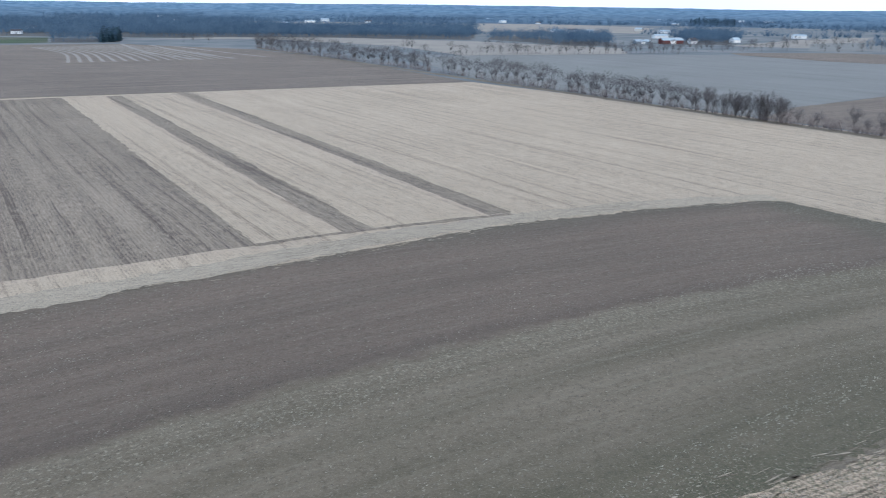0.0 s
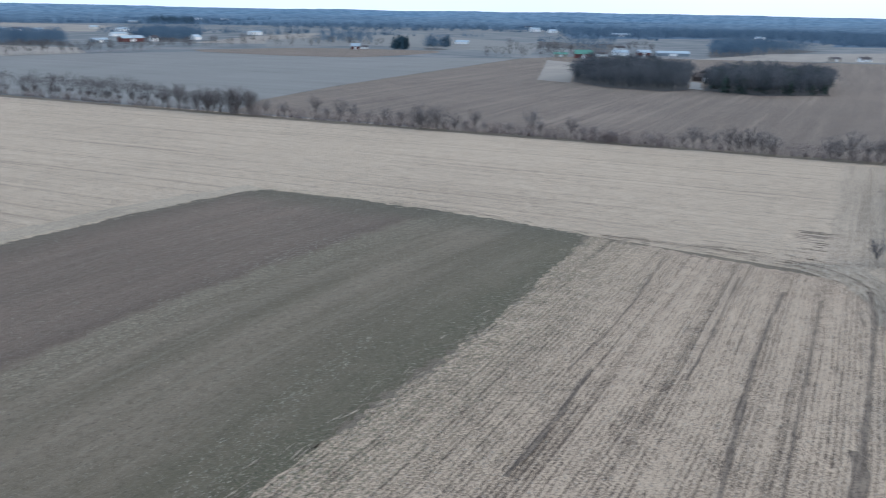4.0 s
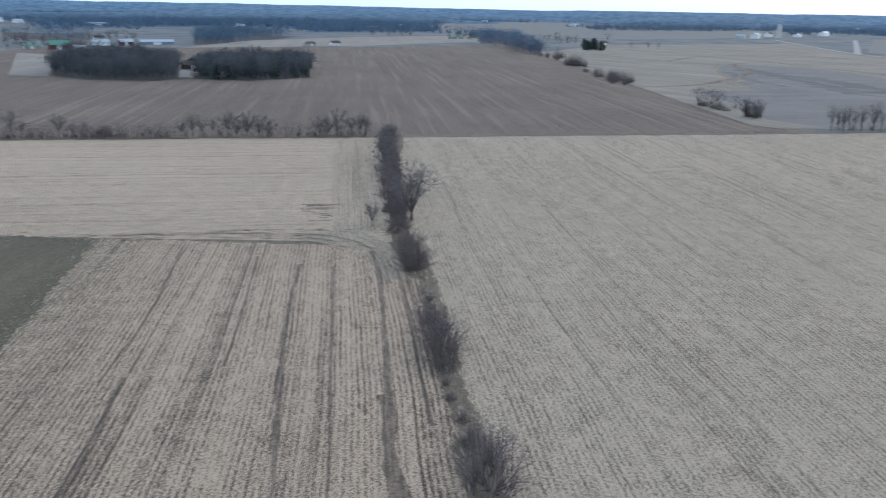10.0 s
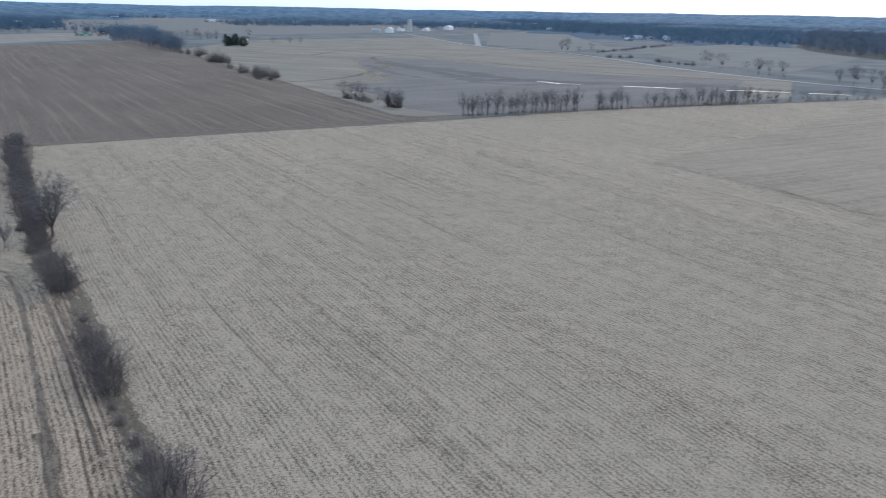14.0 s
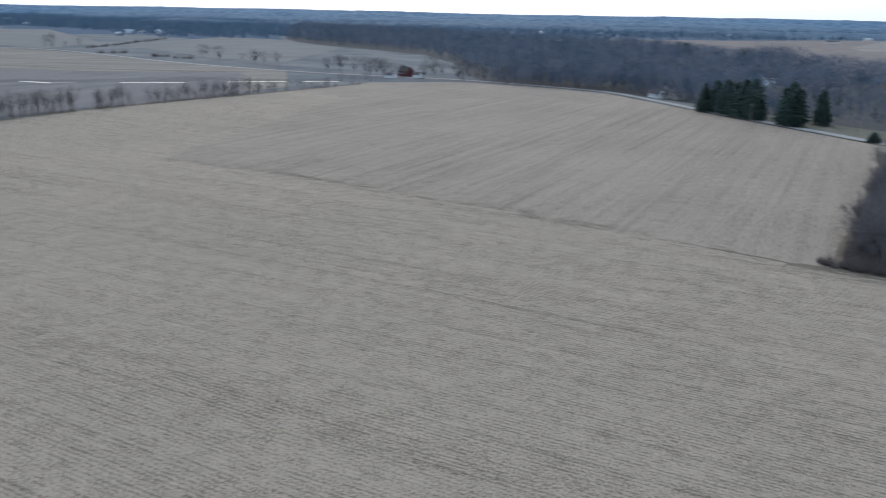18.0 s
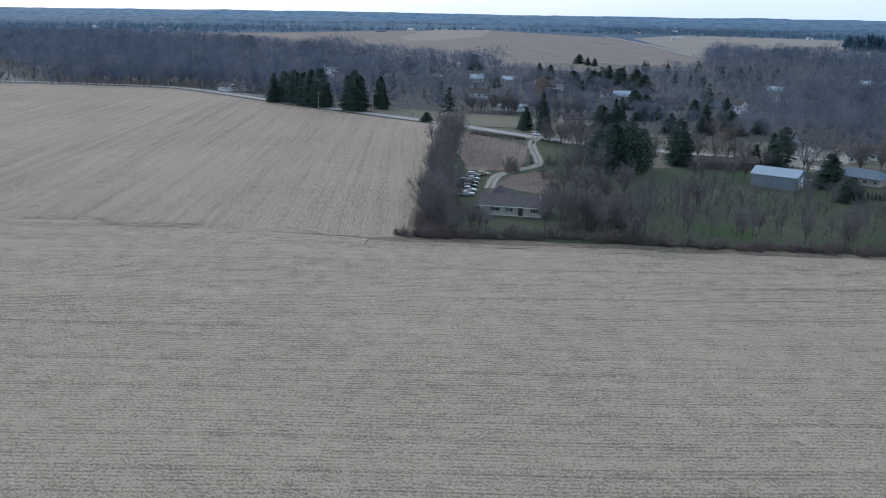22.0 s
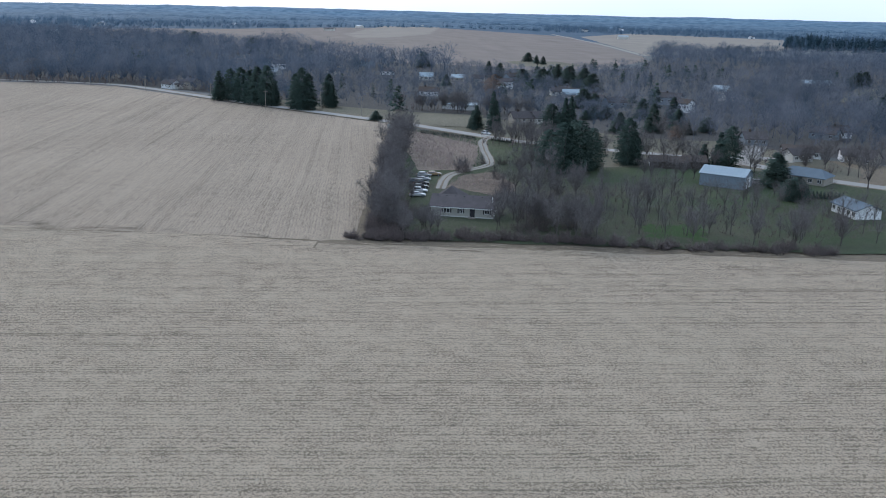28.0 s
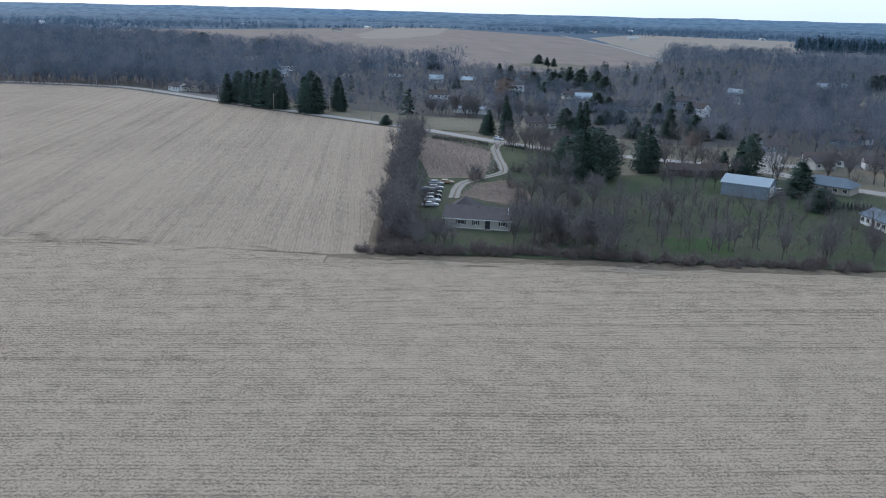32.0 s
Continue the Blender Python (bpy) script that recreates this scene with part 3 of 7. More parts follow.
# headland at the end of the tan field, with its rows the other way
patch("headland_stubble", [(274.9, 159.7), (283.6, 149.5), (209.5, 107.8), (170.1, 86.5), (156.4, 85.2), (160.5, 94), (202.6, 118.5)], M_HEADLAND, 0.13, "worn stubble headland with crosswise rows", "field", amp=0.8)
rs = random.Random(14)
for i in range(15):
    c = rs.choice(((181, 108, 5.5), (178, 106, 4.0), (169, 100, 4.5), (172, 103, 3.0)))
    x, y, k = c[0] + rs.gauss(0, 2.6) * V.x + rs.gauss(0, 1.2), c[1] + rs.gauss(0, 2.6) * V.y + rs.gauss(0, 1.2), c[2] * rs.uniform(0.35, 1.0)
    ribbon("bare_streak", [(x - U.x * k, y - U.y * k), (x, y), (x + U.x * k * 0.5, y + U.y * k * 0.5)], rs.uniform(0.4, 1.0), M_TRACK if i % 2 else M_STRIP, 0.16, "dark streak of bare soil in stubble", "soil", 0.9, 0.8)
patch("turning_ground", [(158, 96), (163, 88.5), (157, 78.5), (147, 71), (138, 65.5), (133, 68), (143, 75), (150, 84), (151, 98)], M_STRAW, 0.14, "pale trampled straw where machines turn", "field", step=2.5, amp=1.2)
# pale litter band and brown line along the strip ends
ribbon("headland_band", [(-76.6, 129.9), (-57.7, 143.2), (-40.6, 155.2), (-15.3, 175.7), (17.3, 196.1), (54.4, 213.3), (90.1, 223)], 8.0, M_STRAW, 0.14, "pale band of straw along the field end", "field", 0.3, 0.9)
ribbon("headland_line", [(-38.4, 171.2), (-17.2, 183.7), (17.7, 201.2)], 2.2, M_STRIP, 0.17, "thin brown furrow at the strip ends", "soil", 0.4, 2.0)
# grassy margins
ribbon("margin_long", [(-207, 985), (20, 597), (152, 375), (258, 208), (294, 149)], 7.0, M_VERGE, 0.15, "rough dry grass under the hedgerow", "grass", 0.3)
ribbon("margin_short", [(296, 148), (235, 116), (171, 83), (140, 62.5), (100, 41), (76, 27), (40, 8), (-40, -36)], 3.2, M_VERGE, 0.16, "rough dry grass under the hedgerow", "grass", 0.3, 1.2)
ribbon("margin_track", [(297, 143), (338, 77), (383, 4), (440, -83), (497, -206), (530, -275)], 4.5, M_VERGE, 0.15, "rough grass line along a field boundary", "grass", 0.4)
ribbon("boundary_ditch", [(299, 146), (340, 80), (386, 7)], 1.6, M_WET, 0.18, "dark ditch line at the field edge", "ditch", 0.5)
ribbon("fence_line", [(-330, 390), (-226, 441), (21, 572)], 2.5, M_VERGE, 0.14, "grassy fence line between fields", "grass", 0.5)
ribbon("edge_grass", [(102.4, -147.8), (88.9, -154.1), (66.8, -164.7), (45.8, -173.6), (1.3, -192.7), (-90, -237)], 6.0, M_VERGE, 0.15, "rough dry grass along the field edge", "grass", 0.4)
ribbon("edge_straw", [(101.3, -146.3), (88, -152.5), (66.1, -163), (45.2, -171.4), (1.2, -190.3), (-90, -235)], 3.0, M_STRAW, 0.15, "pale straw along the field edge", "field", 0.6)


def streaks(name, pts, n, spread, length, width, mats, label, category, seed):
    """Broken dashes of soil and dead weeds along a line, in one sheet for each material."""
    r = random.Random(seed)
    line = smooth_line(pts, 2.0)
    for mat in mats:
        z = level(0.15)
        vs, fs = [], []
        for i in range(n):
            k = r.randrange(1, len(line) - 1)
            d = (line[k + 1] - line[k - 1]).normalized()
            p = line[k] + Vector((-d.y, d.x)) * r.gauss(0, spread)
            a = r.gauss(0, 0.12)
            d = Vector((d.x * math.cos(a) - d.y * math.sin(a), d.x * math.sin(a) + d.y * math.cos(a)))
            q = Vector((-d.y, d.x))
            L, w = r.uniform(*length), r.uniform(*width)
            b = len(vs)
            for j in range(7):
                f = j / 6 - 0.5
                h = w * 0.5 * (1 - (2 * f) ** 2 * 0.9) * r.uniform(0.5, 1.2)
                c = p + d * f * L
                vs += [(c.x + q.x * h, c.y + q.y * h, z), (c.x - q.x * h, c.y - q.y * h, z)]
            fs += [(b + 2 * j, b + 2 * j + 1, b + 2 * j + 3, b + 2 * j + 2) for j in range(6)]
        tagged(new(name, mesh_np(name, vs, fs, mat)), label, category, kind="stuff")


streaks("terrace_weeds", [(282.8, -72.3), (240, -98.4), (193.7, -117.1), (161.6, -129.9), (138.3, -138.5), (95.1, -152.9)], 110, 2.6, (1.0, 7.0), (0.15, 0.55), (M_STRIP, M_TERRACE), "broken dark line of weeds and soil across the stubble", "weeds", 61)
streaks("field_end_weeds", [(294, 143), (338, 77), (383, 4)], 90, 1.3, (1.5, 8.0), (0.3, 0.9), (M_VERGE, M_TERRACE), "dead weeds along a field boundary", "weeds", 62)
streaks("margin_weeds", [(152, 378), (200, 300), (258, 204), (292, 146)], 90, 1.3, (1.5, 7.0), (0.3, 0.9), (M_VERGE, M_TERRACE), "dead weeds along a hedgerow", "weeds", 63)
streaks("seam_weeds", [(90, 221), (106, 197), (118, 176), (127, 156), (134, 136)], 110, 1.8, (0.6, 3.5), (0.12, 0.4), (M_VERGE, M_STRAW), "ragged dead weeds where tilled soil meets stubble", "weeds", 64)
streaks("seam_weeds", [(133, 137), (108, 118), (80, 102), (35, 79), (-20, 50)], 190, 2.0, (0.6, 3.5), (0.1, 0.32), (M_VERGE, M_STRAW), "ragged straw and weeds where cover meets stubble", "weeds", 65)
streaks("seam_weeds", [(-72, 131), (-40, 150), (-15, 168), (17, 190), (53, 207), (89, 219)], 120, 1.0, (0.6, 3.5), (0.12, 0.4), (M_STRAW,), "straw dragged over the edge of tilled soil", "weeds", 66)
streaks("margin_weeds", [(101, -148), (88, -154), (66, -165), (46, -174), (1, -193)], 130, 1.6, (0.6, 4.0), (0.15, 0.5), (M_VERGE, M_STRAW), "dead grass lying along the field edge", "weeds", 67)
streaks("margin_weeds", [(168, 83), (140, 62.5), (100, 41), (76, 27), (60, 18)], 190, 1.1, (0.6, 3.5), (0.12, 0.45), (M_STRAW, M_STRIP), "dead grass under the hedgerow", "weeds", 68)
# wheel tracks in the rowed stubble
ribbon("wheel_track", [(149.5, 78.8), (138.5, 71.5), (121.7, 62.3), (100.8, 51.2), (85.5, 43.1), (70.2, 34.4)], 0.825, M_TRACK, 0.17, "dark wheel track between stubble rows", "track", 0.5, 2.0)
ribbon("wheel_track", [(90.9, 46.5), (81.7, 41.2), (70.1, 34.5)], 1.65, M_TRACK, 0.165, "dark bare wheel track between stubble rows", "track", 0.5, 2.0)
ribbon("wheel_track", [(140.4, 68.4), (119.2, 56), (99.6, 45.5), (85.5, 37.5)], 0.55, M_TRACK, 0.17, "dark wheel track between stubble rows", "track", 0.5, 2.0)
ribbon("wheel_track", [(135.6, 87), (109.1, 72.8), (90.1, 61.7), (74, 51.9), (63.8, 45.7)], 0.715, M_TRACK, 0.17, "dark strip of soil between stubble rows", "track", 0.8, 2.0)
ribbon("wheel_track", [(136.3, 97.1), (105.3, 79.2), (89.4, 70.5)], 0.44, M_TRACK, 0.17, "dark strip of soil between stubble rows", "track", 0.8, 2.0)
ribbon("wheel_track", [(81.2, 80.5), (67.1, 71.9), (53, 64.4)], 0.77, M_TRACK, 0.17, "dark strip of soil between stubble rows", "track", 0.8, 2.0)
ribbon("wheel_track", [(137.3, 80.5), (112.8, 66.7), (93.5, 56), (79.4, 48), (66.5, 40.9)], 0.385, M_TRACK, 0.17, "dark strip of soil between stubble rows", "track", 0.8, 2.0)
ribbon("wheel_track", [(135.5, 114.7), (102.5, 94.5), (78.2, 82)], 0.385, M_TRACK, 0.17, "dark strip of soil between stubble rows", "track", 0.8, 2.0)
turn_line = [(134.4, 132.3), (143.4, 117.8), (151.3, 102.3), (154.7, 90.6), (151.6, 80.2), (143.4, 71.9), (131.2, 64)]
streaks("furrow", turn_line, 130, 2.8, (1.0, 5.5), (0.08, 0.3), (M_STRIP, M_TRACK), "curved broken furrows where machines turn on the headland", "track", 71)
ribbon("furrow", [(x + 1.5, y + 2.3) for x, y in turn_line], 0.32, M_STRIP, 0.18, "curved furrow where machines turn on the headland", "track", 0.9, 1.5)
streaks("furrow", [(150.9, 114.2), (157.2, 103.1), (161.3, 93.7), (166.2, 87.7)], 26, 0.5, (1.0, 4.0), (0.1, 0.45), (M_TRACK,), "curved furrow where machines turn on the headland", "track", 72)

# middle and far fields
patch("square_stubble", [(421.2, 490.3), (610.7, 695.8), (606.9, 643.1), (426.7, 460.7)], M_FARTAN, 0.1, "pale square of stubble beside a woodlot")
patch("striped_field", [(-455.8, 965.5), (-380.6, 1042.1), (-271.7, 932.7), (-171.3, 800.3), (-304.5, 699)], M_BROWN, 0.09, "brown field with pale curved strips")
for i in range(16):
    a, b = (-444.9, 941.9), (-307.2, 705.5)
    c, d = (-375.6, 1028.2), (-184.4, 789.3)
    f = (i + 0.5) / 16
    p, q = (a[0] + (c[0] - a[0]) * f, a[1] + (c[1] - a[1]) * f), (b[0] + (d[0] - b[0]) * f, b[1] + (d[1] - b[1]) * f)
    ribbon("grass_strip", [p, ((p[0] + q[0]) / 2 + 12, (p[1] + q[1]) / 2 + 8), q], 3.0, M_FARTAN, 0.13, "pale curved grass strip in a brown field", "field", 0.2, 12.0)
for a, b, c in (((-381.2, 1041.9), (-287.8, 862.3), (-210.8, 767.8)), ((-340.5, 1022.4), (-261, 889.3), (-185.3, 789.1)), ((-307.2, 1002.1), (-227.6, 896.5), (-164.7, 819.4))):
    ribbon("grass_strip", [a, b, c], 5.0, M_FARTAN, 0.13, "long pale curved grass strip in a brown field", "field", 0.2, 12.0)
patch("far_tan_1", [(-421.2, 1169.2), (-237, 1223.8), (-54.8, 1064.3), (23.1, 875.3), (202.7, 943), (223.1, 1072.9), (56, 1228.6), (-152.6, 1314.6), (-315.3, 1286.3)], M_FARTAN, 0.04, "pale far stubble field")
patch("far_green", [(-531.4, 1002.7), (-471.2, 1049.3), (-535.8, 1194.9), (-627.8, 1187)], M_LAWN, 0.06, "greenish far field")
patch("far_tan_2", [(-465.8, 2301), (-258.2, 1823.7), (-176.2, 1957.3), (-205.1, 2455.5)], M_FARTAN, 0.06, "pale far stubble field")
patch("far_tan_3", [(66.6, 1713), (382, 1688.8), (533.4, 2176.3), (348.6, 2460), (111.9, 2480.3)], M_FARTAN, 0.06, "pale far stubble field")
patch("far_dark_strip", [(329.8, 991.0), (475.3, 1010.3), (540.1, 968.2), (607.8, 896.8), (579.1, 853.8), (482.2, 808.7), (433.7, 796.2), (380.1, 844.7), (323.5, 942.1)], M_BROWN, 0.06, "dark brown far field strip")
patch("far_tan_4", [(388.5, 1173.6), (560.3, 1093.6), (844, 1654.8), (568.5, 1415.4)], M_FARTAN, 0.04, "pale far field")
patch("far_tan_5", [(443.3, 1047.1), (591.9, 1089.6), (669.6, 902.3), (656.7, 779), (907.9, 1049), (974.9, 1529.5), (545, 1284.4)], M_GREYFIELD, 0.04, "grey-tan far field")
patch("far_tan_6", [(784, 646.8), (963, 523.7), (1202.6, 448.1), (1500.1, 559.3), (1264.7, 666.7), (1003.4, 707)], M_FARTAN, 0.04, "pale far field")
patch("far_tan_7", [(1639.8, 684), (1530.1, 286.6), (1909.7, 50.5), (2951.6, 81), (3266.9, 992.3), (2560.9, 1088)], M_GREYFIELD, 0.03, "dull far field")
patch("contour_field", [(574.3, 101.8), (956.8, 282.5), (1246.9, 271.5), (1508.9, 38.8), (1603.8, 43.3), (1176.1, -55.2), (1040.7, -151.4), (851.6, -204.5), (739, -237.4), (655.7, -270.7), (520, -215.8), (469.1, -117.1), (396, 7.9), (403.8, 21.4)], M_CONTOUR, 0.05, "tan field worked in sweeping contour strips")
patch("low_field", [(797.8, 74.2), (876.7, 68.9), (853.2, -10.0), (765.3, -57.7), (692.9, -138.5), (664.7, -236.7), (488.3, -175.3), (448.3, -90.8), (409.2, -10.7), (425.7, 13.8), (494.6, 32.3), (551.6, 65.2), (590.4, 30.9), (652.7, 46.2)], M_LOW, 0.085, "pale grey damp soil in a low field", amp=4.0)
ribbon("field_line", [(647.1, 45.8), (797.8, 74.2), (877.2, 67.8), (853.2, -10.0), (765.3, -57.7), (692.9, -138.5), (664.7, -236.7)], 3.0, M_STRIP, 0.1, "brown grassy line round a low field", "grass", 0.4, 8.0)
ribbon("field_line", [(591.1, 29.0), (558.2, 58.6), (541.1, 83.8)], 3.0, M_STRIP, 0.1, "brown grassy line round a low field", "grass", 0.4, 8.0)
ribbon("wet_soil", [(815.8, 53.5), (710.3, 9.7), (622.2, -31.5), (617.1, -85.6)], 16.0, M_WET, 0.12, "dark wet soil along a low field", "soil", 0.9, 9.0)
ribbon("wet_soil", [(771.6, 38.1), (712.7, -13.1), (627.2, -59.5), (611.4, -122.6), (606.0, -209.1)], 20.0, M_WET, 0.12, "dark wet soil along a low field", "soil", 0.9, 9.0)
ribbon("wet_soil", [(644.8, -7.8), (584.8, -44.5), (596.7, -105.0), (592.4, -204.6)], 10.0, M_WET, 0.12, "dark wet soil along a low field", "soil", 0.9, 9.0)
ribbon("wet_soil", [(762.4, 59.9), (674.7, 35.4), (628.2, 8.5)], 8.0, M_WET, 0.12, "dark wet soil along a low field", "soil", 0.9, 9.0)
for k, (a, b, c) in enumerate((((567.7, 101.4), (624.6, 61.8), (761.1, 40.2)), ((761.1, 40.2), (878.1, 63.6), (935.9, 31.2)), ((935.9, 31.2), (855.3, -26.7), (748.7, -109.6)), ((748.7, -109.6), (682.7, -190.1), (655.7, -270.7)), ((893.4, 129.2), (1040.4, 88.8), (1069.4, -33.2)))):
    ribbon("grass_waterway", [a, b, c], 5.0, M_TRACK, 0.12, "dark grassy curve between contour strips", "grass", 0.5, 10.0)
for a, b, c, d in (((851.7, 80.3), (664, 55.6), (612.4, 34.8), (615.6, 12.7)), ((549.9, 97.4), (558.7, 69), (595.8, 50.1), (674.6, 42.5)), ((561.3, 77.9), (579.9, 45.9), (652.8, 26), (632.2, 4.6)), ((989.8, 20.2), (962.5, -30), (858.2, -81.7), (782.2, -144)), ((473.1, 3.3), (493.7, -28.6), (523.2, -63.9), (530, -115.2))):
    ribbon("contour_line", [a, b, c, d], 3.5, M_TERRACE, 0.12, "thin grassy line between contour strips", "grass", 0.5, 10.0)
patch("grey_rise", [(1159.6, -257), (1282.2, -337.8), (1461.5, -492), (1350.3, -551.6), (1047.1, -512), (771.7, -317.6), (844.6, -275.9), (993.9, -268.8)], M_GREYFIELD, 0.07, "smooth grey stubble field on a rise")
patch("green_paddock", [(1259.7, -72.7), (1084.2, -157.7), (1238.5, -249.6), (1911.3, -288.1), (1964.9, -122.7)], M_GREYFIELD, 0.06, "dull green paddock")
patch("far_orange_1", [(1376, -1224), (1136, -980), (1020, -1000), (868, -940), (670, -828), (655, -895), (544, -828), (445, -718), (380, -735), (333, -745), (265, -728), (225, -752), (216, -968), (240, -1060), (606.9, -1907.5), (1136, -2372), (1310, -2021), (1301, -1586), (1383, -1377)], M_TAWNY, 0.05, "wide tawny far field beyond the town")
patch("far_orange_2", [(589.7, -1936.1), (244.1, -1100.7), (106.4, -1551.6), (184.1, -2288.8), (606.2, -2468.1)], M_FARTAN, 0.06, "wide tawny far field beyond the town")
ribbon("far_road", [(703.6, -2075.4), (427.9, -1506.3), (248.1, -1096.6)], 9.0, M_GRAVEL, 0.12, "pale straight far road", "road", 0.1, 30.0)
patch("gravel_pit", [(948.6, -1504.8), (1411.1, -2479.6), (1223.9, -2513.0), (868.4, -1725.5), (794.6, -1415.8), (809.0, -1320.0)], M_FARTAN, 0.12, "pale gravel workings on a far hill", "quarry", step=14, amp=26)
patch("far_pasture", [(340, -852), (291, -881), (250, -830), (260, -770), (297, -780)], M_MEADOW, 0.12, "dull green pasture on a far slope", "field", step=6, amp=4)
patch("far_pasture", [(12.8, -586), (-30, -583), (-40, -735), (4.5, -708)], M_MEADOW, 0.12, "dull green pasture among woods", "field", step=6, amp=4)

# standing meltwater
M_WATER, nt_w, b_w = nodes_of("still_water", 0.06)
b_w.inputs["Base Color"].default_value = (0.10, 0.11, 0.115, 1)
b_w.inputs["Specular IOR Level"].default_value = 0.9
bump_w = nt_w.nodes.new("ShaderNodeBump")
bump_w.inputs["Strength"].default_value, bump_w.inputs["Distance"].default_value = 0.15, 0.01
nt_w.links.new(noise_node(nt_w, nt_w.nodes.new("ShaderNodeTexCoord").outputs["Object"], 1.5, 3), bump_w.inputs["Height"])
nt_w.links.new(bump_w.outputs[0], b_w.inputs["Normal"])
for a, b, w in (((615.2, -70.9), (596.6, -85.9), 5.0), ((597.1, -87.9), (591.9, -100.3), 2.0), ((586.8, -127.2), (573.2, -165.6), 5.0), ((569.1, -192.7), (561, -231.4), 7.0), ((556.5, -241.5), (548.9, -264.9), 5.0)):
    ribbon("puddle", [a, ((a[0] + b[0]) / 2 + 2, (a[1] + b[1]) / 2), b], w * 0.6, M_WATER, 0.16, "long puddle of meltwater in a low field", "puddle", 0.6, 6.0)
patch("pond_ice", [(468.6, 388.4), (470.5, 378.6), (518.7, 419.2), (523.3, 431.7)], M_GRAVEL, 0.16, "pale frozen pond among the trees", "pond", step=3, amp=3)

patch("lawn_house", [(96, -156), (1, -197), (-60, -225), (-60, -285), (-10, -285), (60, -306), (135, -312), (180, -325), (124, -215)], M_LAWN, 0.10, "rough lawn with green and brown patches", "lawn", amp=2.5)
patch("bright_grass", [(45.9, -201), (32, -207.8), (28.3, -193.4), (41.7, -189.1)], M_FRESH, 0.14, "fresh green grass among bare trees", "lawn", step=1.2, amp=8.0)
patch("scrub_field", [(123.5, -235.8), (108.9, -245.6), (127.7, -293.2), (160.8, -313.3), (176, -316)], M_ROUGH, 0.13, "rough tan scrub beside the driveway", "grass", amp=2.0)
patch("scrub_ground", [(104.9, -217.1), (89.3, -213.2), (85.3, -222), (89.3, -231.9), (101.3, -246.6), (107.8, -236.1)], M_BROWN, 0.135, "bare tan and brown ground below the driveway", "grass", step=2.0, amp=2.5)
patch("yard_ground", [(70, -346), (52, -355), (49.5, -328), (52, -319), (68, -318), (84, -322)], M_ROUGH, 0.15, "trodden tan yard beside the town road", "grass", step=2.0, amp=2.0)
patch("yard_lawn", [(48.5, -325), (46, -340), (42.5, -322), (43, -317), (48.6, -317)], M_FRESH, 0.165, "small green lawn beside the town road", "lawn", step=1.5, amp=1.5)
patch("town_meadow", [(171.7, -334.5), (147.9, -342.3), (164.7, -384.3), (196, -375.8)], M_MEADOW, 0.14, "open meadow beside the road", "grass", amp=2.0)
patch("roadside_lawn", [(74.2, -273.6), (39.8, -301.3), (-1.6, -282), (-1.8, -317.1), (21.7, -344.2), (51.7, -360.3), (101.1, -332.4), (117.7, -313.7)], M_MEADOW, 0.12, "rough lawn along the town road", "lawn", amp=2.0)
patch("town_green", [(294, -357), (191, -332), (112, -306), (20, -306), (20, -370), (112, -380), (191, -395), (294, -420)], M_MEADOW, 0.03, "rough grass between the road and the woods", "grass", amp=2.0)
# roads
MAIN_ROAD = [(1738.9, 60.4), (1213, -56.9), (1043.8, -158.4), (794.3, -220.5), (661.2, -272.9), (590, -318), (532, -360), (452, -388), (409, -394), (350, -379), (294, -362), (191, -337), (169, -330), (138, -319), (112, -312), (60, -312), (41.1, -311.7), (26, -303.3), (8.9, -291.7), (-1.6, -287.7), (-60, -275)]
ribbon("verge_main", MAIN_ROAD, 9.0, M_VERGE, 0.13, "dry grass verge along the road", "grass", 0.15, 8.0)
ribbon("road_main", MAIN_ROAD, 6.2, M_ROAD, 0.19, "pale worn asphalt country road", "road", 0.02, 8.0)
ribbon("side_street", [(41, -309), (36.5, -320), (35.2, -345), (37, -372)], 7.5, M_ROAD, 0.18, "pale side street off the town road", "road", 0.05, 4.0)
ribbon("forecourt", [(36, -322), (27, -325), (19, -322)], 7.0, M_ROAD, 0.175, "pale paved forecourt beside a street", "road", 0.1, 3.0)
ribbon("road_side", [(1214.2, -59.3), (1493.3, -69.8), (1845.2, -82.5)], 8.0, M_ROAD, 0.18, "pale side road between fields", "road", 0.05, 20.0)
ribbon("farm_lane", [(1167.5, 430.8), (1236.3, 469.7), (1270.9, 520.3), (936.2, 509.1)], 5.0, M_GRAVEL, 0.14, "pale farm lane", "road", 0.1, 20.0)
DRIVE = [(104.9, -213.6), (108.8, -223.7), (111.4, -233.8), (110.4, -244), (108.4, -255.4), (111.7, -265.3), (122.1, -285.4), (131, -304.3), (133.6, -318.2)]
ribbon("driveway_bed", DRIVE, 3.4, M_VERGE, 0.2, "thin grass on the driveway's crown and edges", "driveway", 0.15, 2.0)
DRIVE_LINE = smooth_line(DRIVE, 2.0)
for s in (-1, 1):
    side = []
    for i, q in enumerate(DRIVE_LINE):
        dv = (DRIVE_LINE[min(i + 1, len(DRIVE_LINE) - 1)] - DRIVE_LINE[max(i - 1, 0)]).normalized()
        side.append((q.x - dv.y * 0.85 * s, q.y + dv.x * 0.85 * s))
    ribbon("driveway_wheel_track", side[::2], 1.2, M_GRAVEL, 0.2, "pale gravel wheel track of a driveway", "driveway", 0.2, 2.0)
patch("town_yard", [(37.3, -302.9), (32.4, -306.2), (33.1, -326.4), (37.9, -323.2)], M_GRAVEL, 0.14, "pale yard and drive by the road", "yard", amp=1.0)



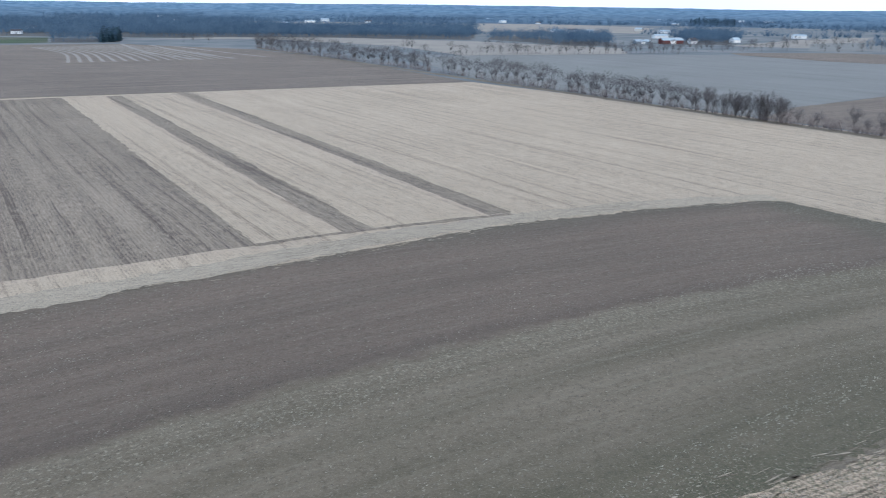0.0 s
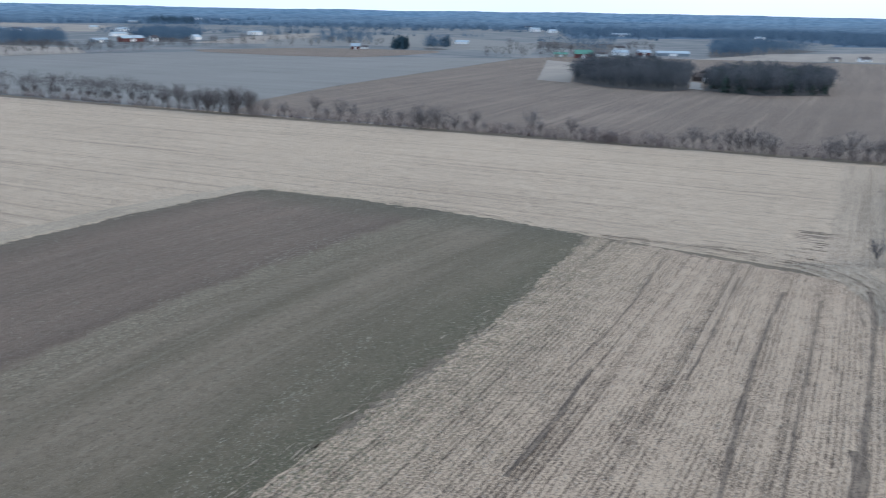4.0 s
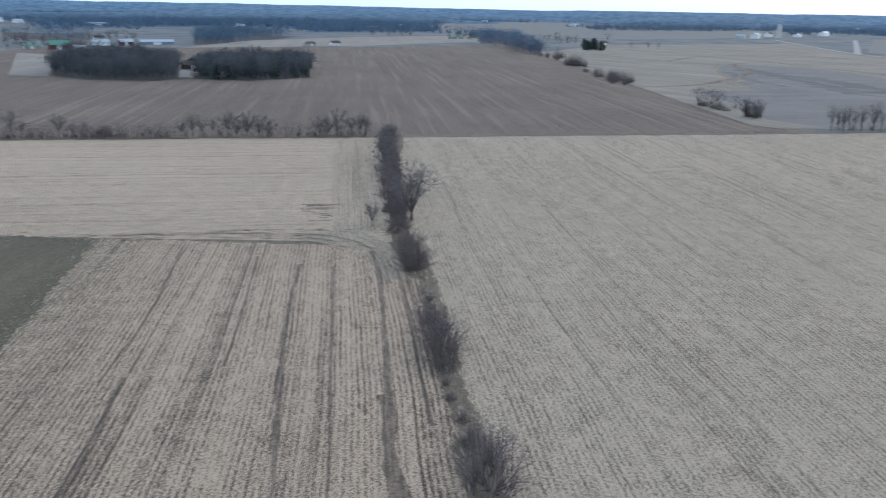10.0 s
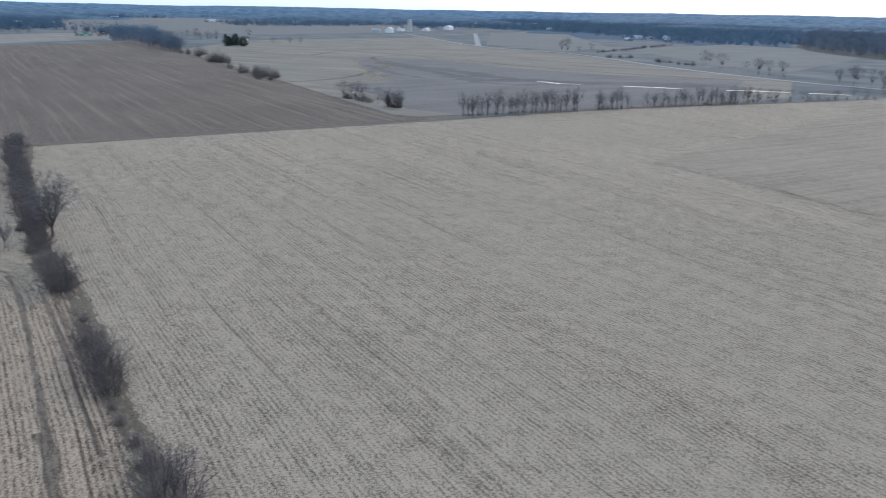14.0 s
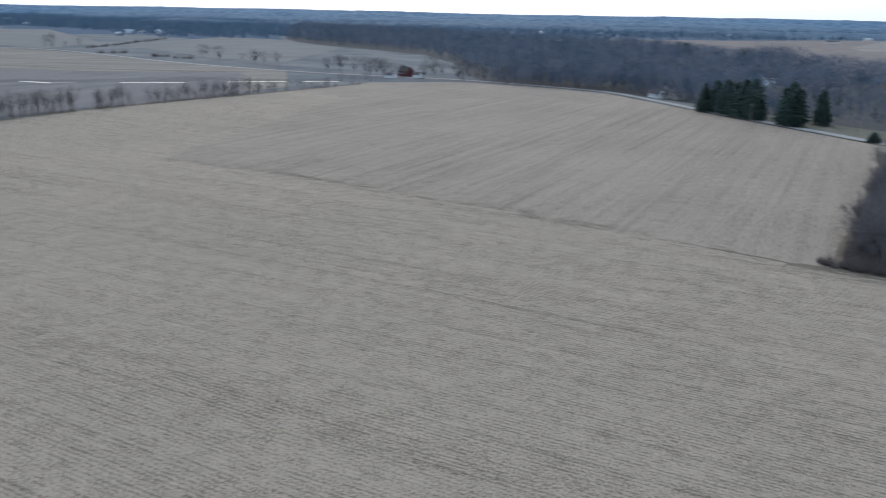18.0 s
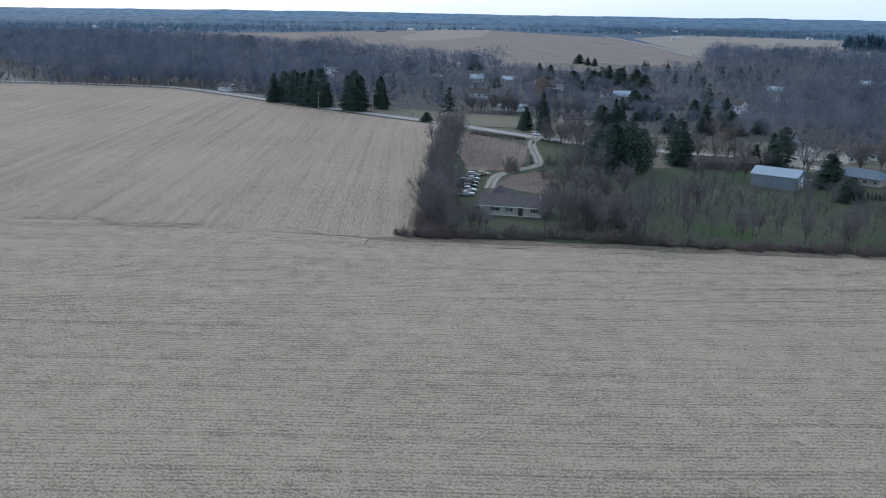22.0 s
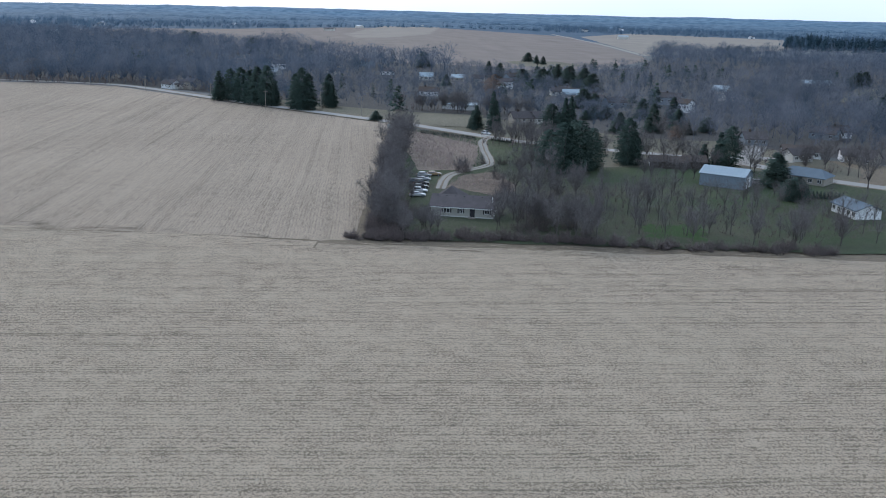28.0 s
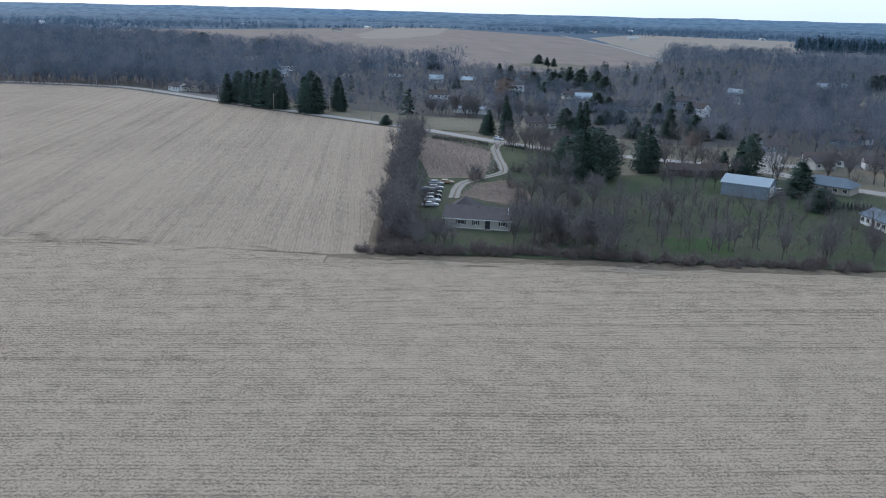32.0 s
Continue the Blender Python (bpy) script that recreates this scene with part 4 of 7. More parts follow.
# ---- trees: bare branching wood built from tapered limbs and thin twigs ----
def tube(V_, F_, p0, p1, r0, r1, sides):
    d = p1 - p0
    n = d.normalized()
    a = n.orthogonal().normalized()
    c = n.cross(a)
    k = len(V_)
    for p, r in ((p0, r0), (p1, r1)):
        for s in range(sides):
            t = 2 * math.pi * s / sides
            V_.append(p + (a * math.cos(t) + c * math.sin(t)) * r)
    for s in range(sides):
        s2 = (s + 1) % sides
        F_.append((k + s, k + s2, k + sides + s2))
        F_.append((k + s, k + sides + s2, k + sides + s))


def sliver(V_, F_, p0, p1, w, rng):
    n = (p1 - p0).normalized()
    a = n.orthogonal().normalized()
    a = (Matrix.Rotation(rng.uniform(0, 6.28), 3, n) @ a) * w
    k = len(V_)
    V_.extend((p0 - a, p0 + a, p1))
    F_.append((k, k + 1, k + 2))


def vase_shape(seed, height, spread, arms, subs, twigs, fork=0.25, skirt=0.45, thick=0.013):
    """A bare tree: a short stem, limbs that rise to a rounded head, side branches and fine twigs."""
    rng = random.Random(seed)
    tv, tf, cv, cf = [], [], [], []
    lean = Vector((rng.gauss(0, 0.05), rng.gauss(0, 0.05), 1))
    top = lean * fork * height
    r = height * thick
    tube(tv, tf, Vector((0, 0, -0.3)), top * 0.5, r * 1.3, r, 6)
    tube(tv, tf, top * 0.5, top, r, r * 0.8, 6)

    def some(k):
        return Vector((rng.gauss(0, k), rng.gauss(0, k), rng.gauss(0, k)))

    for i in range(arms):
        u, a = (i + rng.random()) / arms, i * 2.4 + rng.gauss(0, 0.4)
        rad = spread * height * math.sqrt(u) * rng.uniform(0.8, 1.1)
        tip = Vector((math.cos(a) * rad, math.sin(a) * rad, height * (skirt + (0.98 - skirt) * math.sqrt(1 - u * 0.95)) * rng.uniform(0.86, 1.0)))
        start = top * rng.uniform(0.7, 1.0)
        mid = start.lerp(tip, 0.45) + some(0.03) * height + Vector((0, 0, 0.02 * height))
        tube(tv, tf, start, mid, r * 0.5, r * 0.3, 4)
        tube(tv, tf, mid, tip, r * 0.3, 0.012, 3)
        for s in range(subs):
            f = rng.uniform(0.25, 1.0)
            q = start.lerp(mid, f / 0.45) if f < 0.45 else mid.lerp(tip, (f - 0.45) / 0.55)
            d = ((tip - start).normalized() * 0.7 + some(0.55) + Vector((0, 0, 0.1))).normalized()
            e = q + d * height * rng.uniform(0.1, 0.23) * (1.2 - f * 0.55)
            sliver(cv, cf, q, e, 0.032 * height / 10, rng)
            for k in range(twigs):
                p = q.lerp(e, rng.uniform(0.15, 1.0))
                sliver(cv, cf, p, p + (d * 0.6 + some(0.7)).normalized() * height * rng.uniform(0.05, 0.12), rng.uniform(0.013, 0.026) * (height / 10) ** 0.5, rng)
    return (tv, tf), (cv, cf)


def shrub_shape(seed, height, width, stems, twigs, fine=1.0):
    """A rounded bush: stems spread to a dome, filled with short fine twigs."""
    rng = random.Random(seed)
    tv, tf, cv, cf = [], [], [], []
    for i in range(stems):
        a, tilt = rng.uniform(0, 6.28), radians(78) * rng.random() ** 0.6
        base = Vector((math.cos(a), math.sin(a), 0)) * width * 0.22 * rng.random()
        k = rng.uniform(0.55, 1.0)
        tip = Vector((math.cos(a) * math.sin(tilt) * width * 0.5 * k, math.sin(a) * math.sin(tilt) * width * 0.5 * k, max(0.25, math.cos(tilt)) * height * k))
        mid = base.lerp(tip, 0.5) + Vector((0, 0, height * 0.06))
        tube(tv, tf, base - Vector((0, 0, 0.1)), mid, 0.04, 0.022, 3)
        tube(tv, tf, mid, tip, 0.022, 0.008, 3)
        for j in range(twigs):
            f = rng.uniform(0.15, 1)
            q = base.lerp(mid, f * 2) if f < 0.5 else mid.lerp(tip, f * 2 - 1)
            nd = Vector((rng.gauss(0, 1), rng.gauss(0, 1), rng.gauss(0.55, 0.7))).normalized()
            sliver(cv, cf, q, q + nd * height * rng.uniform(0.08, 0.22), rng.uniform(0.012, 0.026) * fine, rng)
    return (tv, tf), (cv, cf)


def conifer_shape(seed, height, width, whorls, boughs, bare=0.06, power=0.9, sprays=5, dome=False):
    """Ragged boughs round a stem, each a run of small drooping sprays of needles."""
    rng = random.Random(seed)
    tv, tf, cv, cf = [], [], [], []
    tube(tv, tf, Vector((0, 0, -0.2)), Vector((0, 0, height * 0.97)), height * 0.02, 0.03, 6)
    for w in range(whorls):
        f = (w + rng.random()) / whorls
        rad = width * 0.56 * (math.sqrt(max(0.02, 1 - f ** 2.2)) * (0.75 + 0.25 * min(1.0, f * 4)) if dome else max(0.05, (1 - f) ** power))
        n = max(4, int(boughs * (1 - f * 0.5)))
        for i in range(n):
            a = rng.uniform(0, 6.28)
            z = height * (bare + (1 - bare) * min(1.0, f + rng.uniform(-0.5, 0.5) / whorls))
            out = Vector((math.cos(a), math.sin(a), rng.uniform(-0.25, 0.15)))
            side = Vector((-out.y, out.x, 0))
            L = rad * rng.uniform(0.6, 1.2)
            for s in range(sprays):
                q = Vector((0, 0, z)) + out * L * (0.25 + 0.75 * (s + rng.random()) / sprays) + side * rng.gauss(0, 0.16) * L
                d = (out + side * rng.gauss(0, 0.7) + Vector((0, 0, rng.gauss(-0.1, 0.35)))).normalized()
                l, hw = height * rng.uniform(0.035, 0.075) * (6 / sprays) ** 0.7, height * rng.uniform(0.012, 0.026) * (6 / sprays) ** 1.1
                c = d.cross(Vector((rng.gauss(0, 0.4), rng.gauss(0, 0.4), 1))).normalized() * hw
                k = len(cv)
                cv.extend((q - d * l * 0.6, q + c, q + d * l, q - c - Vector((0, 0, hw))))
                cf.extend(((k, k + 1, k + 2), (k, k + 2, k + 3)))
    return (tv, tf), (cv, cf)


class Kind:
    """One kind of plant: built once with its trunk and crown, then copied."""

    def __init__(self, name, shape, wood, leaf, label, category, group, reach=9000.0):
        (tv, tf), (cv, cf) = shape
        self.meshes = [("trunk", mesh_np(name + "_trunk", tv, tf, wood)), ("crown", mesh_np(name + "_crown", cv, cf, leaf))]
        self.reach, self.batch = reach, []
        self.name, self.label, self.category, self.group, self.first = name, label, category, group, None
        self.raw = (np.array([tuple(v) for v in tv + cv], np.float32), np.array(list(tf) + [tuple(i + len(tv) for i in f) for f in cf], np.int32))

    def plant(self, x, y, size=1.0, turn=0.0, label="", group="", wide=1.0, z=0.0):
        if math.hypot(x, y) > self.reach:
            self.batch.append((x, y, z, size))
            return None
        m = pose(x, y, z, 0, 0, turn) @ Matrix.Diagonal((size * wide, size * wide, size, 1))
        if self.first is None:
            root = new(self.name)
            for n, me in self.meshes:
                new(n, me).parent = root
            root.matrix_basis = m
            tagged(root, self.label, self.category, self.group)
            self.first = (root, m)
            ob = root
        else:
            root = self.first[0]
            ob = copy_thing(root, m @ Matrix.Diagonal((*[1 / s for s in root.scale], 1)))
        tagged(ob, label, "", group)
        return ob


def scatter(name, kinds, spots, mat, label, category="woodland", kind="stuff"):
    """A mass of trees joined into one mesh. spots: x, y, z, size."""
    if not spots:
        return None
    vs, fs, base = [], [], 0
    rng = random.Random(len(spots))
    for x, y, z, s in spots:
        v, f = kinds[rng.randrange(len(kinds))]
        a = rng.uniform(0, 6.28)
        c, sn = math.cos(a) * s * rng.uniform(0.85, 1.2), math.sin(a) * s * rng.uniform(0.85, 1.2)
        w = np.empty_like(v)
        w[:, 0] = v[:, 0] * c - v[:, 1] * sn + x
        w[:, 1] = v[:, 0] * sn + v[:, 1] * c + y
        w[:, 2] = v[:, 2] * s * rng.uniform(0.85, 1.15) + z
        vs.append(w)
        fs.append(f + base)
        base += len(v)
    return tagged(new(name, mesh_np(name, np.concatenate(vs), np.concatenate(fs), mat)), label, category, kind=kind)


def wood(name, spots, mat, label, split=640.0):
    """A wood: its nearer trees with finer heads than those far behind."""
    for fine in (True, False):
        some = [q for q in spots if (math.hypot(q[0], q[1]) < split) == fine]
        if some:
            scatter(name, CLOSE if fine else FAR, some, mat, label)


def spots_in(poly, step, seed, size=(0.8, 1.2), keep=1.0, holes=()):
    rng = random.Random(seed)
    xs, ys = [p[0] for p in poly], [p[1] for p in poly]
    out = []
    y = min(ys)
    while y < max(ys):
        x = min(xs)
        while x < max(xs):
            px, py = x + rng.uniform(-0.5, 0.5) * step, y + rng.uniform(-0.5, 0.5) * step
            if rng.random() < keep and inside(px, py, poly) and not any(math.hypot(px - hx, py - hy) < hr for hx, hy, hr in holes):
                out.append((px, py, 0.0, rng.uniform(*size) * (1 + 0.45 * noise.noise((px * 0.014, py * 0.014, seed * 1.7)))))
            x += step
        y += step
    return out


def light_tree(seed, height, n=26, w=0.16, spread=0.4, fork=0.26, skirt=0.5):
    """A far-off bare tree: a forked stem, limbs, and a rounded, lumpy head of fine twigs with gaps."""
    rng = random.Random(seed)
    v, f = [], []
    base = Vector((rng.gauss(0, 0.03), rng.gauss(0, 0.03), fork)) * height
    for k in range(2):
        sliver(v, f, Vector((0, 0, 0)), base * 1.5, height * 0.013, rng)
    lumps = []
    for i in range(max(5, n // 12)):
        u, a = (i + rng.random()) / max(5, n // 12), i * 2.4 + rng.gauss(0, 0.3)
        r = spread * height * math.sqrt(u) * rng.uniform(0.7, 0.95)
        tip = Vector((math.cos(a) * r, math.sin(a) * r, height * (skirt + (0.9 - skirt) * math.sqrt(1 - u * 0.95)) * rng.uniform(0.84, 1.0)))
        lumps.append(tip)
        sliver(v, f, base.lerp(tip, rng.uniform(0.0, 0.2)), tip, w * 1.2, rng)
    for i in range(n - len(lumps)):
        tip = lumps[i % len(lumps)]
        o = Vector((rng.gauss(0, 1), rng.gauss(0, 1), rng.gauss(0.25, 0.8))).normalized()
        p = tip + o * height * spread * 0.42 * rng.random() ** 0.5
        d = (o * 0.9 + (p - base).normalized() + Vector((rng.gauss(0, 0.5), rng.gauss(0, 0.5), rng.gauss(0.1, 0.4)))).normalized()
        sliver(v, f, p, p + d * height * rng.uniform(0.05, 0.12), w * rng.uniform(0.6, 1.4), rng)
    return np.array([tuple(p) for p in v], np.float32), np.array(f, np.int32)


BARE = [Kind("bare_tree", vase_shape(10 + i, 10, (0.36, 0.42, 0.32, 0.46)[i], (12, 14, 11, 15)[i], 13, 11, fork=(0.3, 0.22, 0.34, 0.16)[i], skirt=(0.5, 0.42, 0.55, 0.36)[i]), M_BARK, M_TWIG,
             "bare grey-brown deciduous tree with fine twigs", "tree", "hedgerow trees", 440.0) for i in range(4)]
YOUNG = [Kind("young_tree", vase_shape(30 + i, 8, 0.3, 9, 8, 6, fork=0.3, skirt=0.5), M_BARK, M_TWIG, "slim young bare tree on rough grass", "tree", "orchard trees") for i in range(2)]
SHRUB = [Kind("shrub", shrub_shape(40 + i, 3.2, 3.6, 26, 40, 0.75), M_BARK, M_SHRUB, "leafless reddish-brown shrub with dense twigs", "shrub", "hedgerow shrubs", 215.0) for i in range(3)]
THICKET = [Kind("thicket", shrub_shape(50 + i, 5.6, 7.6, 54, 32, 0.42), M_BARK, M_SHRUB, "large rounded thicket of bare purplish twigs", "shrub", "hedgerow shrubs") for i in range(2)]
OAK = Kind("oak_tree", vase_shape(17, 11.5, 0.5, 20, 14, 10, fork=0.16, skirt=0.34, thick=0.018), M_BARK, M_TWIG, "large spreading bare tree standing at the hedgerow's edge", "tree", "hedgerow trees")
SPRUCE = [Kind("conifer", conifer_shape(60 + i, 12, (5.4, 6.2)[i], 34, 18, power=(0.7, 0.55)[i], sprays=9), M_BARK, M_NEEDLE, "dark green conifer with drooping boughs", "tree", "conifers") for i in range(2)]
PINE = [Kind("pine", conifer_shape(66 + i, 14, 10.5, 26, 30, bare=(0.08, 0.04)[i], sprays=11, dome=True), M_BARK, M_NEEDLE, "broad dark green pine with layered boughs", "tree", "conifers") for i in range(2)]
FAR = [light_tree(80 + i, 10, n=110, w=0.1, spread=(0.38, 0.44, 0.5)[i % 3]) for i in range(6)]


def grove(seed):
    """A knot of far trees, each with a rounded ragged head."""
    rng = random.Random(seed)
    vs, fs, n = [], [], 0
    for k in range(5):
        v, f = light_tree(seed * 20 + k, 10 * rng.uniform(0.75, 1.15), n=18, w=0.42, spread=0.6, fork=0.05, skirt=0.2)
        vs.append(v + np.array([rng.gauss(0, 11), rng.gauss(0, 11), 0], np.float32))
        fs.append(f + n)
        n += len(v)
    return np.concatenate(vs), np.concatenate(fs)


CLOSE = [light_tree(140 + i, 10, n=300, w=0.055, spread=(0.36, 0.42, 0.48)[i % 3]) for i in range(6)]
BRUSH = [light_tree(120 + i, 3.4, n=46, w=0.06, spread=0.55, fork=0.02, skirt=0.3) for i in range(3)]
FINE = [light_tree(130 + i, 10, n=240, w=0.055, spread=(0.38, 0.42, 0.46, 0.4)[i], fork=(0.3, 0.24, 0.34, 0.2)[i], skirt=(0.55, 0.5, 0.6, 0.5)[i]) for i in range(4)]
GROVE = [grove(i + 1) for i in range(5)]
FAR_FIR = [tuple(np.array(a, np.float32) if j == 0 else np.array(a, np.int32) for j, a in enumerate(([tuple(p) for p in s[1][0]], s[1][1]))) for s in (conifer_shape(96, 10, 6.0, 10, 9, power=0.75, sprays=3), conifer_shape(97, 10, 5.0, 10, 9, power=0.65, sprays=3))]

rng = random.Random(5)


def hedge_line(a, b, n, size, shrubs, spread=1.5, gaps=(), group="hedgerow trees", kinds=None):
    for i in range(n):
        f = (i + rng.uniform(0.1, 0.9)) / n
        if any(g0 < f < g1 for g0, g1 in gaps):
            continue
        x, y = a[0] + (b[0] - a[0]) * f + rng.gauss(0, spread), a[1] + (b[1] - a[1]) * f + rng.gauss(0, spread)
        (kinds or BARE)[rng.randrange(len(kinds or BARE))].plant(x, y, rng.uniform(*size), rng.uniform(0, 360), group=group)
    for i in range(int(shrubs * 2.0)):
        f = rng.random()
        if any(g0 < f < g1 for g0, g1 in gaps):
            continue
        x, y = a[0] + (b[0] - a[0]) * f + rng.gauss(0, spread), a[1] + (b[1] - a[1]) * f + rng.gauss(0, spread)
        SHRUB[rng.randrange(3)].plant(x, y, rng.uniform(0.55, 1.35) * (1.25 if math.hypot(x, y) > 215 else 1.0), rng.uniform(0, 360), wide=rng.uniform(0.9, 1.4))





# ---- buildings ----
M_WHITE = rough_mat("white_siding", (0.6, 0.61, 0.615), (0.74, 0.75, 0.755), 0.4, 0.6, 0.1)
M_CREAM = rough_mat("cream_siding", (0.40, 0.39, 0.36), (0.52, 0.505, 0.47), 0.4, 0.6, 0.1)
M_RANCH = rough_mat("weathered_pale_siding", (0.3, 0.295, 0.265), (0.4, 0.39, 0.35), 0.4, 0.6, 0.1)
M_TANWALL = rough_mat("tan_siding", (0.25, 0.225, 0.195), (0.36, 0.328, 0.285), 0.4, 0.6, 0.3)
M_BLUEWALL = rough_mat("blue_grey_steel", (0.15, 0.19, 0.225), (0.2, 0.24, 0.275), 0.3, 0.5, 0.1)
M_REDWALL = rough_mat("barn_red_boards", (0.08, 0.028, 0.026), (0.13, 0.042, 0.038), 0.5, 0.8, 0.2)
M_SHINGLE = rough_mat("grey_shingle", (0.05, 0.045, 0.047), (0.095, 0.085, 0.088), 0.6, 0.9, 0.2)
M_BROWNROOF = rough_mat("brown_shingle", (0.045, 0.036, 0.033), (0.088, 0.07, 0.062), 0.6, 0.9, 0.3)
M_STEELROOF = rough_mat("pale_steel_roof", (0.22, 0.285, 0.33), (0.30, 0.36, 0.40), 0.3, 0.45, 0.1, 0.0, 0.4)
M_GREENROOF = rough_mat("green_steel_roof", (0.05, 0.16, 0.12), (0.09, 0.23, 0.18), 0.3, 0.5, 0.1)
M_BLUEROOF = rough_mat("blue_grey_roof", (0.075, 0.105, 0.135), (0.13, 0.165, 0.2), 0.4, 0.7, 0.1)
M_TRIM = rough_mat("white_trim", (0.65, 0.65, 0.64), (0.75, 0.75, 0.74), 1.0, 0.5, 0.05)
M_DARKTRIM = rough_mat("dark_shutter", (0.025, 0.025, 0.03), (0.05, 0.05, 0.055), 1.0, 0.6, 0.1)
M_GLASS, _, b_g = nodes_of("window_glass", 0.05)
b_g.inputs["Base Color"].default_value = (0.03, 0.035, 0.04, 1)
b_g.inputs["Specular IOR Level"].default_value = 0.8
M_WOODPOLE = rough_mat("weathered_pole", (0.16, 0.14, 0.12), (0.28, 0.25, 0.22), 2.0)
M_CONCRETE = rough_mat("silo_concrete", (0.42, 0.41, 0.39), (0.56, 0.55, 0.53), 0.5)


def add_box(bm, x0, y0, z0, x1, y1, z1):
    v = [bm.verts.new(p) for p in ((x0, y0, z0), (x1, y0, z0), (x1, y1, z0), (x0, y1, z0), (x0, y0, z1), (x1, y0, z1), (x1, y1, z1), (x0, y1, z1))]
    for f in ((3, 2, 1, 0), (4, 5, 6, 7), (0, 1, 5, 4), (1, 2, 6, 5), (2, 3, 7, 6), (3, 0, 4, 7)):
        bm.faces.new([v[i] for i in f])


def box_bm(*a):
    bm = bmesh.new()
    add_box(bm, *a)
    return bm


def gable_walls(w, d, h, rise):
    """Four walls with gable ends across the short side; the ridge runs along x."""
    bm = bmesh.new()
    a = [bm.verts.new(p) for p in ((-w / 2, -d / 2, -0.4), (w / 2, -d / 2, -0.4), (w / 2, d / 2, -0.4), (-w / 2, d / 2, -0.4))]
    b = [bm.verts.new(p) for p in ((-w / 2, -d / 2, h), (w / 2, -d / 2, h), (w / 2, d / 2, h), (-w / 2, d / 2, h))]
    l, r = bm.verts.new((-w / 2, 0, h + rise)), bm.verts.new((w / 2, 0, h + rise))
    for f in ((a[0], a[1], b[1], b[0]), (a[2], a[3], b[3], b[2]), (a[1], a[2], b[2], r, b[1]), (a[3], a[0], b[0], l, b[3])):
        bm.faces.new(f)
    return bm


def gable_roof(w, d, h, rise, over=0.5, thick=0.18, hip=0.0):
    bm = bmesh.new()
    k = rise / (d / 2)
    hw, hd = w / 2 + over, d / 2 + over
    e = h - over * k
    for s in (-1, 1):
        lo = [(-hw, s * hd, e), (hw, s * hd, e), (hw - hip, 0, h + rise), (-hw + hip, 0, h + rise)]
        v0 = [bm.verts.new((x, y, z + 0.02)) for x, y, z in lo]
        v1 = [bm.verts.new((x, y, z + 0.02 + thick)) for x, y, z in lo]
        bm.faces.new(v1 if s < 0 else v1[::-1])
        bm.faces.new(v0[::-1] if s < 0 else v0)
        for i in range(4):
            j = (i + 1) % 4
            bm.faces.new((v0[i], v0[j], v1[j], v1[i]))
    if hip:
        for s in (-1, 1):
            t = [bm.verts.new((s * hw, -hd, e + 0.02 + thick)), bm.verts.new((s * hw, hd, e + 0.02 + thick)), bm.verts.new((s * (hw - hip), 0, h + rise + 0.02 + thick))]
            bm.faces.new(t)
    bmesh.ops.recalc_face_normals(bm, faces=bm.faces)
    return bm


def window(parent, x, y, z, w, h, face, shutters=False):
    """A framed pane; face -1 looks to -y, 1 to +y, 2 to +x, -2 to -x."""
    bm = bmesh.new()
    t = 0.07
    for a, b, c, d in ((-w / 2, -h / 2, w / 2, -h / 2 + t), (-w / 2, h / 2 - t, w / 2, h / 2), (-w / 2, -h / 2 + t, -w / 2 + t, h / 2 - t), (w / 2 - t, -h / 2 + t, w / 2, h / 2 - t), (-t / 2, -h / 2 + t, t / 2, h / 2 - t)):
        add_box(bm, a, -0.06, b, c, 0.02, d)
    ob = part("window", bm, M_TRIM, parent)
    ob.matrix_basis = pose(x, y, z, 0, 0, {-1: 0, 1: 180, 2: 90, -2: -90}[face])
    part("pane", box_bm(-w / 2 + t, -0.03, -h / 2 + t, w / 2 - t, 0.0, h / 2 - t), M_GLASS, ob)
    if shutters:
        for s in (-1, 1):
            part("shutter", box_bm(s * (w / 2 + 0.2) - 0.17, -0.05, -h / 2, s * (w / 2 + 0.2) + 0.17, -0.005, h / 2), M_DARKTRIM, ob, "dark shutter")
    return ob


def building(name, spot, turn, w, d, h, rise, wall, roof, label, category="house", group="", windows=2, chimney=False, door=True, hip=0.0, big_door=False, over=0.5):
    root = new(name)
    root.matrix_basis = pose(spot[0], spot[1], 0.0, 0, 0, turn)
    tagged(root, label, category, group)
    part("wall", gable_walls(w - 0.02, d - 0.02, h, rise if not hip else 0.0), wall, root)
    part("roof", gable_roof(w, d, h, rise, over, hip=hip), roof, root)
    for s in (-1, 1):
        for i in range(windows):
            x = w * ((i + 0.5) / windows - 0.5)
            if door and s < 0 and windows > 1 and i == windows // 2:
                part("door", box_bm(x - 0.5, s * d / 2 - 0.08, 0.1, x + 0.5, s * d / 2 + 0.02, 2.15), M_DARKTRIM, root)
                continue
            window(root, x, s * d / 2, h * 0.58, 1.3, min(1.2, h * 0.45), s)
    if big_door:
        part("door", box_bm(-w * 0.12, -d / 2 - 0.1, 0, w * 0.12, -d / 2 + 0.02, h * 0.85), M_TRIM, root)
        part("door", box_bm(w / 2 - 0.02, -d * 0.25, 0, w / 2 + 0.1, d * 0.25, h * 0.85), M_TRIM, root)
    if chimney:
        part("chimney", box_bm(w * 0.15, -0.4, h + rise * 0.5, w * 0.15 + 0.8, 0.4, h + rise + 1.0), M_BROWNROOF, root)
    return root


def heading(a, b):
    return math.degrees(math.atan2(b[1] - a[1], b[0] - a[0]))


